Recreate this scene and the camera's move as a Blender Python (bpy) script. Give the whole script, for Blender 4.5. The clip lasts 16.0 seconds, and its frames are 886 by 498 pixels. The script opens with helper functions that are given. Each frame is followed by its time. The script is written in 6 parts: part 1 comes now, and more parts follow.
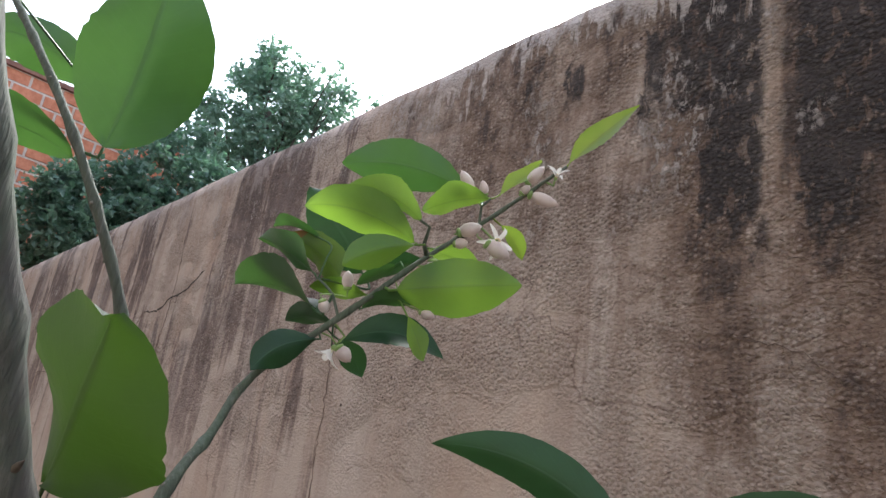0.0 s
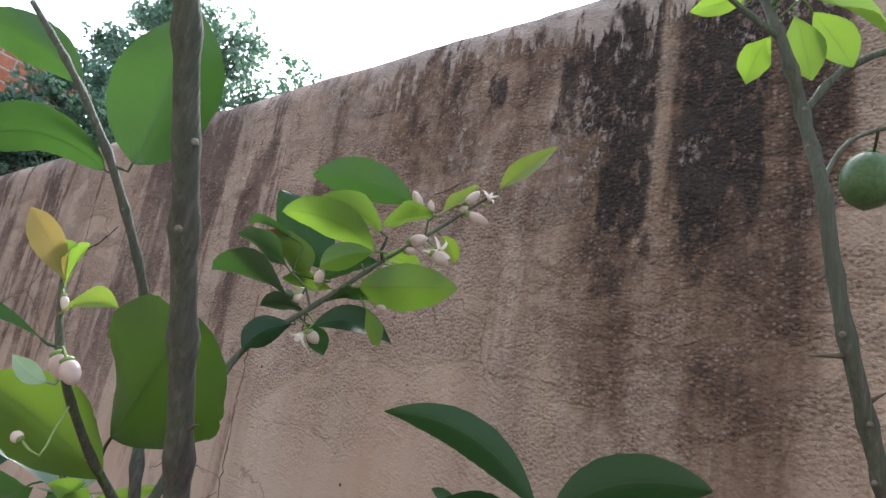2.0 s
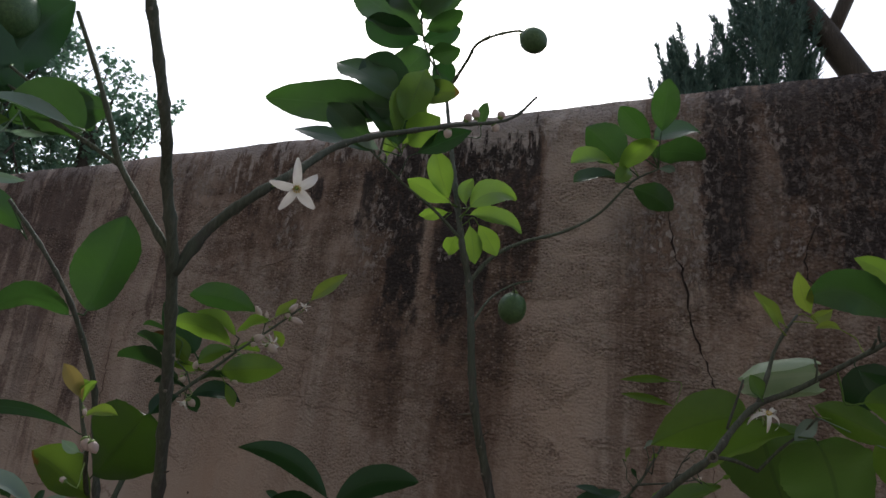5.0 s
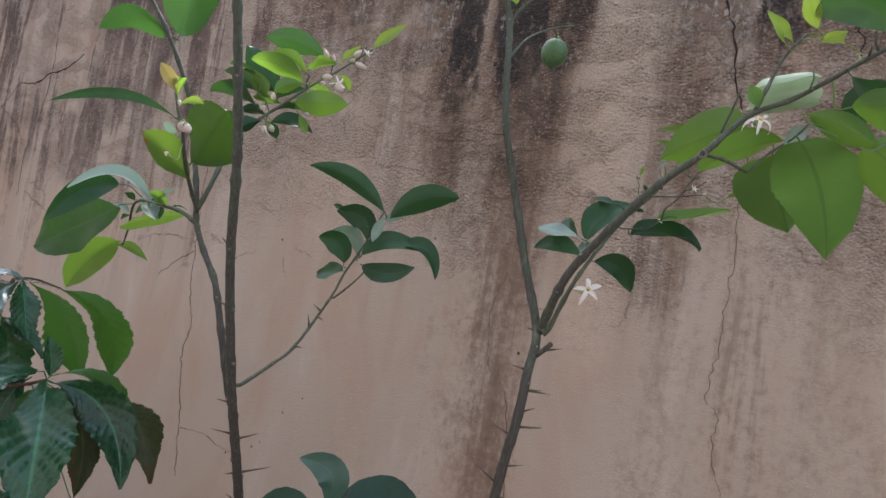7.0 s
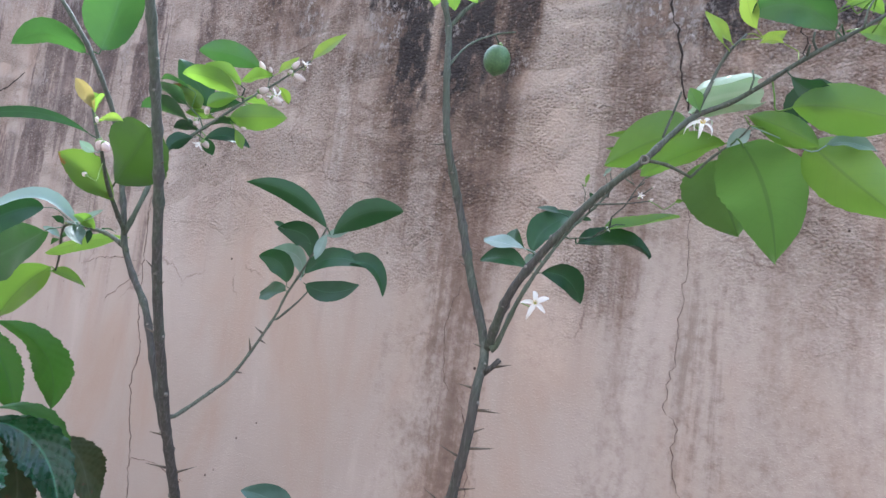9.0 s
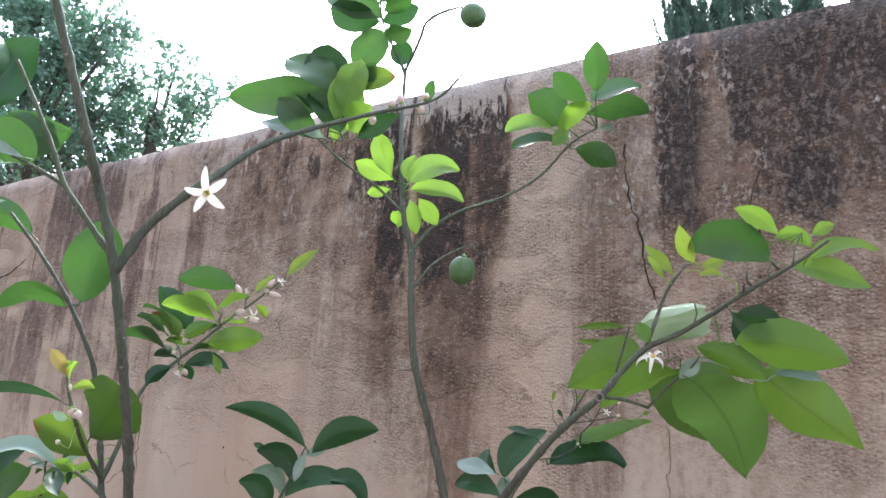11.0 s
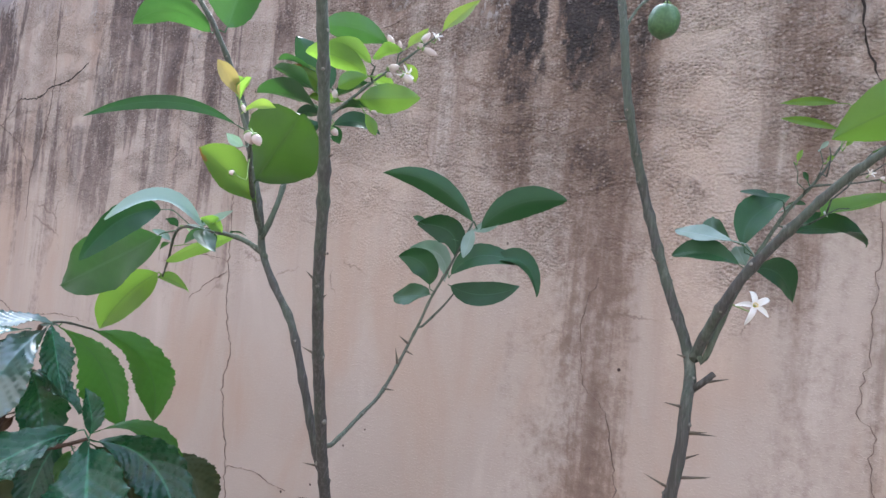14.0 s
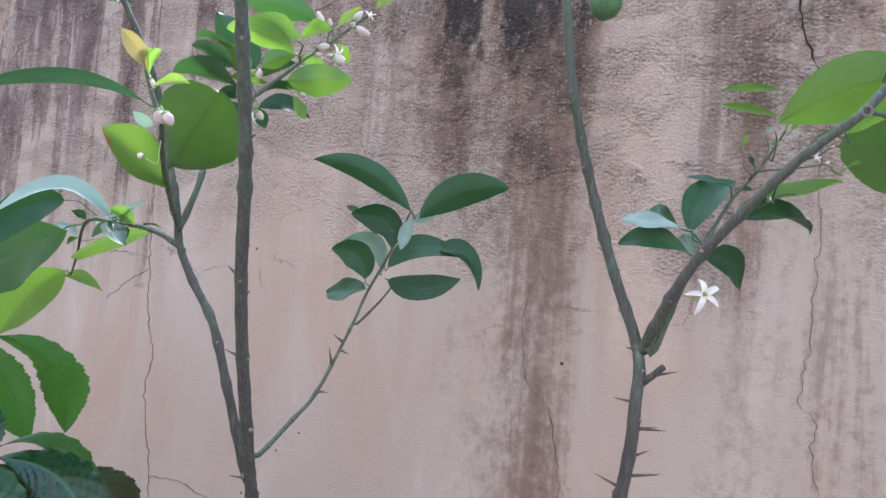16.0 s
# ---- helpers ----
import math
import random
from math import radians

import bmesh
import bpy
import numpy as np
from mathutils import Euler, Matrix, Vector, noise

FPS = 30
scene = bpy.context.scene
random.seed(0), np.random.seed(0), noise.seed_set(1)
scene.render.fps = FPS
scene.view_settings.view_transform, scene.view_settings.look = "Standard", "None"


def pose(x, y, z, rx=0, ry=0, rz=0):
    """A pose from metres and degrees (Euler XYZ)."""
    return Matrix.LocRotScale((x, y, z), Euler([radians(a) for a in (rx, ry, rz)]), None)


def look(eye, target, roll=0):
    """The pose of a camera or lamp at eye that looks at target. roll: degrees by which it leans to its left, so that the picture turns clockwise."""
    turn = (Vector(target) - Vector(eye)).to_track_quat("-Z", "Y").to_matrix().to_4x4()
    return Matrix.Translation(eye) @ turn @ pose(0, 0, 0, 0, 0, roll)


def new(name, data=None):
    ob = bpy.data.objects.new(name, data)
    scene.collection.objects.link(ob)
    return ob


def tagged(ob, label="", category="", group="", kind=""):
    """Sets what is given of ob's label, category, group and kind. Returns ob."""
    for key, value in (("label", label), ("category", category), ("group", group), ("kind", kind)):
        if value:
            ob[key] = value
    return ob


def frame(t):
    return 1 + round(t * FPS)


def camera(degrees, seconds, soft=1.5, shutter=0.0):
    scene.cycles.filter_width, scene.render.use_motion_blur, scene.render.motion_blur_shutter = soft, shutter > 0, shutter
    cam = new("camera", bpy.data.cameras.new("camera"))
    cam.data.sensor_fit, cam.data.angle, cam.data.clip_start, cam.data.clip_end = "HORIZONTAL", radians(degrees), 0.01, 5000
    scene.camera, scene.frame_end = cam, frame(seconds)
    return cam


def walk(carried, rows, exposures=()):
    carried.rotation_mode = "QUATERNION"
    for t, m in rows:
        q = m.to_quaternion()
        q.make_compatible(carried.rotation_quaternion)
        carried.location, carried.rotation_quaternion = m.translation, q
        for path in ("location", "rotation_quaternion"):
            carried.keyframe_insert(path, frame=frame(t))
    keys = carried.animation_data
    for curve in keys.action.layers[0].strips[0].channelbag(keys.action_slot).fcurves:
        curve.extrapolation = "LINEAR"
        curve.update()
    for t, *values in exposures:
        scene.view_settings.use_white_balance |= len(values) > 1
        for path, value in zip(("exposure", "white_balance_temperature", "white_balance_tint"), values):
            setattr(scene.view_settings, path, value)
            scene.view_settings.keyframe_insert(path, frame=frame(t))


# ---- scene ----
cam = camera(64.1, 16.0)
PATH = [
    (0, (0.21, 0.007, 1.3), (-1.242, 1.243, 1.905), 8.2),
    (0.5, (0.211, -0.001, 1.296), (-1.234, 1.245, 1.897), 8.5),
    (1, (0.233, -0.002, 1.297), (-1.192, 1.273, 1.887), 9.3),
    (1.5, (0.265, -0.042, 1.297), (-1.119, 1.268, 1.903), 9.9),
    (2, (0.28, -0.142, 1.294), (-0.973, 1.319, 1.837), 9.5),
    (2.5, (0.314, -0.247, 1.276), (-0.725, 1.387, 1.777), 8.9),
    (3, (0.393, -0.397, 1.255), (-0.526, 1.325, 1.689), 9.4),
    (3.5, (0.444, -0.482, 1.307), (-0.351, 1.292, 1.778), 6.7),
    (3.7, (0.455, -0.52, 1.337), (-0.315, 1.232, 1.92), 6.2),
    (5.8, (0.742, -0.61, 1.265), (-0.25, 1.037, 1.815), 8.1),
    (6, (0.775, -0.624, 1.238), (-0.269, 1.02, 1.697), 8.2),
    (6.5, (0.809, -0.661, 1.192), (-0.267, 1.003, 1.461), 8.2),
    (7, (0.78, -0.628, 1.121), (-0.301, 1.051, 1.236), 9.0),
    (7.5, (0.767, -0.599, 1.101), (-0.322, 1.078, 1.065), 7.7),
    (8, (0.777, -0.577, 1.12), (-0.281, 1.12, 1.123), 7.5),
    (8.5, (0.785, -0.574, 1.133), (-0.288, 1.112, 1.205), 7.6),
    (9, (0.795, -0.566, 1.138), (-0.219, 1.151, 1.294), 7.0),
    (9.2, (0.809, -0.56, 1.168), (-0.161, 1.18, 1.342), 6.6),
    (11.3, (0.877, -0.609, 1.344), (-0.195, 1.001, 1.852), 2.9),
    (11.5, (0.869, -0.645, 1.332), (-0.275, 0.911, 1.852), 4.2),
    (12, (0.825, -0.664, 1.266), (-0.477, 0.821, 1.581), 5.2),
    (12.5, (0.777, -0.641, 1.197), (-0.553, 0.848, 1.318), 4.5),
    (13, (0.702, -0.598, 1.161), (-0.615, 0.905, 1.222), 5.6),
    (13.5, (0.591, -0.561, 1.142), (-0.624, 1.027, 1.186), 6.5),
    (14, (0.519, -0.546, 1.154), (-0.561, 1.134, 1.241), 5.3),
    (14.5, (0.509, -0.501, 1.157), (-0.482, 1.232, 1.278), 5.1),
    (15, (0.483, -0.489, 1.136), (-0.471, 1.267, 1.2), 5.4),
    (15.5, (0.5, -0.482, 1.141), (-0.412, 1.297, 1.209), 4.8),
    (16, (0.483, -0.489, 1.15), (-0.441, 1.282, 1.24), 4.4),
]
EXPOSURE = [(0.0, 2.22, 6350, 10), (2.0, 2.22, 6350, 10), (3.0, 2.56, 6280, 10), (3.5, 2.79, 6180, 10), (3.7, 2.84, 6100, 10), (5.8, -0.67, 6600, 10), (6.0, -0.61, 6600, 10), (6.5, 1.50, 6480, 10), (7.0, 2.30, 6180, 10), (7.5, 2.70, 5930, 10), (8.0, 2.90, 5600, 10), (9.2, 3.00, 5450, 10), (11.3, 2.50, 6200, 10), (11.5, 2.15, 6300, 10), (12.0, 1.64, 6650, 10), (12.5, 2.25, 6360, 10), (13.0, 2.70, 5900, 10), (14.0, 2.97, 5600, 10), (16.0, 3.03, 5450, 10)]
walk(cam, [(t, look(eye, target, roll)) for t, eye, target, roll in PATH], EXPOSURE)

# ---- world and light: bright overcast sky, the sun veiled high behind the wall ----
SUN_ELEVATION, SUN_TURN = radians(46), radians(-28)
world = bpy.data.worlds.new("overcast_sky")
scene.world = world
world.use_nodes = True
wn, wl = world.node_tree.nodes, world.node_tree.links
wn.clear()
sky = wn.new("ShaderNodeTexSky")
sky.sky_type, sky.sun_disc = "NISHITA", False
sky.sun_elevation, sky.sun_rotation = SUN_ELEVATION, SUN_TURN
sky.air_density, sky.dust_density, sky.ozone_density = 1.0, 2.0, 1.5
veil = wn.new("ShaderNodeHueSaturation")
veil.inputs["Saturation"].default_value = 0.55
veil.inputs["Value"].default_value = 1.0
bg = wn.new("ShaderNodeBackground")
bg.inputs["Strength"].default_value = 0.15
wo = wn.new("ShaderNodeOutputWorld")
wl.new(sky.outputs[0], veil.inputs["Color"])
wl.new(veil.outputs[0], bg.inputs["Color"])
wl.new(bg.outputs[0], wo.inputs["Surface"])
sun = new("sun", bpy.data.lights.new("sun", "SUN"))
sun.data.energy, sun.data.angle, sun.data.color = 1.5, radians(20), (1.0, 0.98, 0.95)
to_sun = Vector((math.sin(SUN_TURN) * math.cos(SUN_ELEVATION), math.cos(SUN_TURN) * math.cos(SUN_ELEVATION), math.sin(SUN_ELEVATION)))
sun.matrix_world = look(to_sun * 20, (0, 0, 0))


# ---- materials ----
class Nodes:
    """A small wrapper to write node materials in few lines."""

    def __init__(self, name):
        self.mat = bpy.data.materials.new(name)
        self.mat.use_nodes = True
        self.nodes, self.links = self.mat.node_tree.nodes, self.mat.node_tree.links
        self.nodes.clear()
        self.out = self.nodes.new("ShaderNodeOutputMaterial")

    def put(self, socket, value):
        if isinstance(value, bpy.types.NodeSocket):
            self.links.new(value, socket)
        elif isinstance(value, (int, float)):
            socket.default_value = value
        else:
            socket.default_value = (*value, 1.0) if len(value) == 3 and len(socket.default_value) == 4 else value

    def node(self, kind, **inputs):
        n = self.nodes.new(kind)
        for key, value in inputs.items():
            self.put(n.inputs[key.replace("_", " ")], value)
        return n

    def math(self, op, a, b=0.0, c=0.0, clamp=False):
        n = self.nodes.new("ShaderNodeMath")
        n.operation, n.use_clamp = op, clamp
        for i, v in enumerate((a, b, c)):
            self.put(n.inputs[i], v)
        return n.outputs[0]

    def coords(self, scale=(1, 1, 1), kind="Object"):
        m = self.nodes.new("ShaderNodeMapping")
        m.inputs["Scale"].default_value = scale
        self.links.new(self.nodes.new("ShaderNodeTexCoord").outputs[kind], m.inputs["Vector"])
        return m.outputs[0]

    def noise(self, vector, scale, detail=3.0, rough=0.55, warp=0.0):
        return self.node("ShaderNodeTexNoise", Vector=vector, Scale=scale, Detail=detail, Roughness=rough, Distortion=warp).outputs["Fac"]

    def steps(self, value, low, high):
        n = self.nodes.new("ShaderNodeMapRange")
        n.interpolation_type = "SMOOTHSTEP"
        self.put(n.inputs["Value"], value)
        n.inputs["From Min"].default_value, n.inputs["From Max"].default_value = low, high
        return n.outputs["Result"]

    def ramp(self, value, stops):
        n = self.nodes.new("ShaderNodeValToRGB")
        while len(n.color_ramp.elements) > 1:
            n.color_ramp.elements.remove(n.color_ramp.elements[0])
        for i, (at, colour) in enumerate(stops):
            e = n.color_ramp.elements[0] if i == 0 else n.color_ramp.elements.new(at)
            e.position = at
            e.color = (colour, colour, colour, 1) if isinstance(colour, (int, float)) else (*colour, 1)
        self.put(n.inputs[0], value)
        return n.outputs[0]

    def mix(self, fac, a, b):
        n = self.nodes.new("ShaderNodeMix")
        n.data_type = "RGBA"
        self.put(n.inputs[0], fac), self.put(n.inputs[6], a), self.put(n.inputs[7], b)
        return n.outputs[2]

    def bump(self, height, strength, distance, normal=None):
        n = self.node("ShaderNodeBump", Height=height, Strength=strength, Distance=distance)
        if normal is not None:
            self.links.new(normal, n.inputs["Normal"])
        return n.outputs[0]

    def finish(self, colour, rough=0.6, normal=None, specular=0.5, translucent=None, share=0.4):
        p = self.nodes.new("ShaderNodeBsdfPrincipled")
        self.put(p.inputs["Base Color"], colour), self.put(p.inputs["Roughness"], rough)
        p.inputs["Specular IOR Level"].default_value = specular
        p.inputs["IOR"].default_value = 1.75 if specular == 1.0 else 1.5
        if normal is not None:
            self.links.new(normal, p.inputs["Normal"])
        surface = p.outputs[0]
        if translucent is not None:
            t = self.nodes.new("ShaderNodeBsdfTranslucent")
            self.put(t.inputs["Color"], translucent)
            m = self.nodes.new("ShaderNodeMixShader")
            m.inputs[0].default_value = share
            self.links.new(surface, m.inputs[1]), self.links.new(t.outputs[0], m.inputs[2])
            surface = m.outputs[0]
        self.links.new(surface, self.out.inputs["Surface"])
        return self.mat


def plaster():
    """Old pinkish roughcast with black mould running down from the top, brown damp streaks and flaked pale specks."""
    n = Nodes("weathered_plaster")
    world_at = n.coords()
    split = n.node("ShaderNodeSeparateXYZ", Vector=world_at)
    x, z = split.outputs["X"], split.outputs["Z"]
    wander = n.noise(n.coords((5, 1, 2.2)), 1.0, 4.0)
    fine = n.noise(n.coords((44, 1, 40)), 1.0, 6.0, 0.74)
    grit_at = n.node("ShaderNodeCombineXYZ", X=n.math("MULTIPLY", x, 115.0), Y=n.math("MULTIPLY", z, 150.0)).outputs[0]
    grit = n.nodes.new("ShaderNodeTexVoronoi")
    grit.voronoi_dimensions = "2D"
    n.put(grit.inputs["Vector"], grit_at)
    grit.inputs["Scale"].default_value = 1.0
    grain = n.math("SUBTRACT", n.math("ADD", 0.78, n.math("MULTIPLY", n.math("SUBTRACT", fine, 0.5), 0.35)), n.math("MULTIPLY", grit.outputs["Distance"], 0.62))
    tooth = n.noise(n.coords((190, 1, 240)), 1.0, 2.0, 0.6)
    streak = n.noise(n.coords((7.5, 1, 0.95)), 1.0, 5.0, 0.62, 0.35)
    blot = n.noise(n.coords((12, 1, 8)), 1.0, 6.0, 0.68, 0.4)
    drip = n.noise(n.coords((17, 1, 0.8)), 1.0, 5.0, 0.66, 0.15)
    thread = n.noise(n.coords((46, 1, 2.4)), 1.0, 4.0, 0.6, 0.2)
    cloud = n.noise(n.coords((3.1, 1, 2.6)), 1.0, 4.0, 0.6)

    def about(v):
        return n.math("SUBTRACT", v, 0.5)
    xw = n.math("ADD", x, n.math("MULTIPLY", about(wander), 0.09))
    along = n.math("DIVIDE", n.math("ADD", xw, 1.1), 2.2, clamp=True)

    def band(stops):
        return n.ramp(along, [((v + 1.1) / 2.2, c) for v, c in stops])
    top = band([(-1.1, 0.6), (-0.88, 0.68), (-0.8, 0.84), (-0.66, 0.84), (-0.56, 0.6), (-0.47, 0.88), (-0.41, 0.74), (-0.36, 0.84), (-0.32, 1.1), (-0.26, 1.05),
                (-0.225, 0.5), (-0.195, 0.5), (-0.16, 1.05), (-0.09, 1.15), (0.0, 0.95), (0.03, 1.1), (0.1, 1.05), (0.13, 0.4), (0.2, 0.25), (0.3, 0.3), (0.34, 0.7),
                (0.4, 0.66), (0.46, 0.62), (0.485, 1.35), (0.55, 1.35), (0.58, 0.85), (0.68, 0.9), (0.72, 1.08), (1.1, 1.08)])
    middle = band([(-1.1, 0.5), (-0.8, 0.46), (-0.6, 0.44), (-0.5, 0.54), (-0.42, 0.58), (-0.35, 0.6), (-0.31, 0.66), (-0.27, 0.92), (-0.235, 0.98), (-0.205, 0.8), (-0.18, 0.55),
                   (-0.15, 0.62), (-0.12, 0.7), (-0.07, 0.86), (-0.02, 0.95), (0.03, 0.84), (0.08, 0.45), (0.12, 0.2), (0.23, 0.14), (0.29, 0.5), (0.35, 0.8),
                   (0.42, 0.68), (0.5, 0.58), (0.6, 0.56), (0.72, 0.66), (1.1, 0.66)])
    low = band([(-1.1, 0.3), (-0.95, 0.22), (-0.5, 0.2), (-0.3, 0.28), (-0.2, 0.36), (-0.13, 0.46), (-0.05, 0.65), (0.01, 0.7), (0.05, 0.48), (0.1, 0.24),
                (0.22, 0.24), (0.3, 0.43), (0.38, 0.54), (0.45, 0.42), (0.53, 0.42), (0.6, 0.5), (1.1, 0.46)])
    level = n.mix(n.steps(z, 1.1, 1.65), low, n.mix(n.steps(z, 1.55, 1.98), middle, top))
    left = n.steps(x, -0.8, -1.2)
    broad = n.noise(n.coords((5.5, 1, 0.7)), 1.0, 5.0, 0.66, 0.4)
    far = n.math("MULTIPLY", n.math("ADD", n.steps(broad, 0.47, 0.56), 0.22), n.math("ADD", 0.3, n.math("MULTIPLY", n.steps(z, 0.7, 1.6), 0.46)))
    far = n.math("MULTIPLY", n.math("ADD", far, n.math("MULTIPLY", n.steps(z, 1.75, 2.12), 0.28)), 0.86)
    level = n.math("ADD", n.math("MULTIPLY", level, n.math("SUBTRACT", 1.0, left)), n.math("MULTIPLY", far, left))
    high = n.math("ADD", 0.55, n.math("MULTIPLY", n.steps(z, 0.9, 1.7), 0.45))
    for source, amount in ((streak, 0.5), (drip, 0.45), (thread, 0.3)):
        level = n.math("ADD", level, n.math("MULTIPLY", n.math("MULTIPLY", about(source), amount), high))
    for source, amount in ((fine, 0.8), (cloud, 0.4), (n.math("ADD", 0.5, n.math("MULTIPLY", about(blot), high)), 0.95)):
        level = n.math("ADD", level, n.math("MULTIPLY", about(source), amount))
    base = n.mix(n.noise(world_at, 2.3, 4.0), (0.375, 0.312, 0.268), (0.475, 0.405, 0.356))
    smear = n.noise(n.coords((3.4, 1, 1.1)), 1.0, 4.0, 0.6, 0.6)
    base = n.mix(n.math("MULTIPLY", n.steps(smear, 0.45, 0.68), 0.5), base, (0.4, 0.275, 0.2))
    base = n.mix(n.math("MULTIPLY", n.steps(smear, 0.46, 0.3), 0.4), base, (0.55, 0.48, 0.43))
    runs = n.noise(n.coords((9, 1, 0.55)), 1.0, 4.0, 0.58, 0.3)
    base = n.mix(n.math("MULTIPLY", n.math("MULTIPLY", n.steps(runs, 0.48, 0.66), n.steps(z, 0.7, 1.4)), 0.5), base, (0.27, 0.19, 0.15))
    rough_part = n.math("ADD", 0.05, n.math("MULTIPLY", n.steps(n.math("ADD", z, n.math("MULTIPLY", about(cloud), 1.1)), 1.1, 1.6), 0.95))
    worn = n.steps(n.noise(n.coords((6.5, 1, 11)), 1.0, 5.0, 0.66, 0.5), 0.4, 0.6)
    rough_part = n.math("MULTIPLY", rough_part, n.math("ADD", 0.35, n.math("MULTIPLY", worn, 0.85)))
    # shading of the bumps put into the colour: darker in the pits
    pits = n.math("MULTIPLY", n.steps(grain, 0.42, 0.26), rough_part)
    base = n.mix(n.math("MULTIPLY", pits, 0.25), base, (0.17, 0.115, 0.09))
    base = n.mix(n.math("MULTIPLY", n.math("MULTIPLY", worn, rough_part), 0.24), base, (0.37, 0.285, 0.225))
    # and light caught by the fine grains, painted as a paler tone
    base = n.mix(n.math("MULTIPLY", n.math("MULTIPLY", n.steps(tooth, 0.48, 0.72), n.math("ADD", rough_part, 0.15)), 0.36), base, (0.68, 0.58, 0.54))
    soiled = n.mix(n.math("MULTIPLY", left, 0.55), n.mix(fine, (0.105, 0.066, 0.048), (0.225, 0.15, 0.115)), (0.15, 0.122, 0.125))
    base = n.mix(n.math("MULTIPLY", n.steps(level, 0.36, 0.9), 0.86), base, soiled)
    # black mould: runs that hang from the top edge and single blots, with ragged rims
    ragged = n.noise(n.coords((30, 1, 19)), 1.0, 6.0, 0.7, 0.4)
    xm = n.math("ADD", n.math("ADD", x, n.math("MULTIPLY", about(wander), 0.07)), n.math("MULTIPLY", about(ragged), 0.045))
    zm = n.math("ADD", z, n.math("MULTIPLY", about(blot), 0.22))

    def stains(rows):
        """The strongest of soft upright stains (middle, upper end, lower end, half width, strength)."""
        total = None
        for middle_x, upper, lower, half, strength in rows:
            side = n.steps(n.math("ABSOLUTE", n.math("SUBTRACT", xm, middle_x)), half * 1.25, half * 0.55)
            down = n.math("MULTIPLY", n.steps(zm, lower - 0.09, lower + 0.11), n.steps(zm, upper + 0.04, upper - 0.05))
            one = n.math("MULTIPLY", n.math("MULTIPLY", side, down), strength)
            total = one if total is None else n.math("MAXIMUM", total, one)
        return total
    mould = stains(((-0.25, 2.4, 1.67, 0.062, 1.05), (-0.325, 2.4, 1.86, 0.045, 0.75), (-0.08, 2.4, 1.64, 0.078, 1.0), (0.045, 2.19, 1.99, 0.07, 1.0),
                    (0.515, 2.4, 1.78, 0.048, 1.05), (0.54, 1.84, 1.66, 0.03, 0.7), (0.79, 2.4, 1.9, 0.06, 0.95), (0.7, 2.4, 2.02, 0.12, 1.0), (0.95, 2.4, 1.97, 0.15, 1.05), (0.66, 2.1, 1.9, 0.035, 0.95), (0.78, 1.92, 1.73, 0.05, 0.95),
                    (0.363, 1.78, 1.72, 0.032, 0.62), (0.26, 1.93, 1.885, 0.02, 0.55)))
    mould = n.math("MAXIMUM", mould, stains(((-0.385, 2.12, 1.86, 0.03, 0.72), (-0.673, 1.93, 1.86, 0.04, 0.62), (-0.637, 2.13, 2.03, 0.05, 0.8), (-0.75, 2.12, 2.04, 0.05, 0.72),
                                             (-0.55, 2.11, 1.97, 0.03, 0.75), (-0.215, 1.74, 1.56, 0.035, 0.6), (-0.255, 1.74, 1.56, 0.03, 0.6), (-0.01, 1.68, 1.52, 0.035, 0.6), (1.05, 2.4, 1.8, 0.12, 0.9), (1.5, 2.4, 1.7, 0.16, 0.9))))
    black = n.math("ADD", mould, n.math("ADD", n.math("MULTIPLY", about(ragged), 1.1), n.math("MULTIPLY", about(fine), 0.7)))
    black = n.math("MULTIPLY", n.steps(black, 0.4, 0.78), n.steps(mould, 0.03, 0.3))
    older = n.math("MULTIPLY", n.steps(level, 0.8, 1.04), n.math("SUBTRACT", 0.8, n.math("MULTIPLY", left, 0.35)))
    black = n.math("MAXIMUM", black, older)
    gaps = n.steps(n.noise(n.coords((52, 1, 24)), 1.0, 4.0, 0.65, 0.5), 0.55, 0.62)
    black = n.math("MULTIPLY", black, n.math("SUBTRACT", 1.0, n.math("MULTIPLY", gaps, 0.55)))
    base = n.mix(n.math("MULTIPLY", black, 0.93), base, n.mix(fine, (0.02, 0.019, 0.022), (0.062, 0.055, 0.056)))
    clean = stains(((0.19, 2.05, 1.0, 0.07, 0.9), (-0.185, 2.1, 1.78, 0.02, 0.7), (0.6, 2.02, 1.86, 0.04, 0.6), (-0.62, 1.75, 1.2, 0.1, 0.5)))
    base = n.mix(n.math("MULTIPLY", n.math("MULTIPLY", clean, n.steps(fine, 0.25, 0.6)), 0.5), base, (0.56, 0.46, 0.385))
    damp = stains(((-0.03, 1.36, 0.98, 0.075, 0.75), (0.0, 1.0, 0.62, 0.07, 0.72), (-0.02, 1.74, 1.4, 0.07, 0.85), (-0.24, 1.56, 1.3, 0.04, 0.7), (0.33, 1.9, 1.15, 0.07, 0.8), (0.54, 1.28, 0.8, 0.06, 0.5), (-0.46, 1.9, 1.45, 0.07, 0.4)))
    dampened = n.math("ADD", n.math("MULTIPLY", damp, 0.75), n.math("MULTIPLY", n.math("MULTIPLY", n.math("ADD", n.math("MULTIPLY", about(thread), 1.5), about(fine)), 1.5), n.steps(damp, 0.02, 0.3)))
    base = n.mix(n.math("MULTIPLY", n.steps(dampened, 0.12, 0.85), 0.5), base, n.mix(fine, (0.12, 0.08, 0.062), (0.21, 0.15, 0.12)))
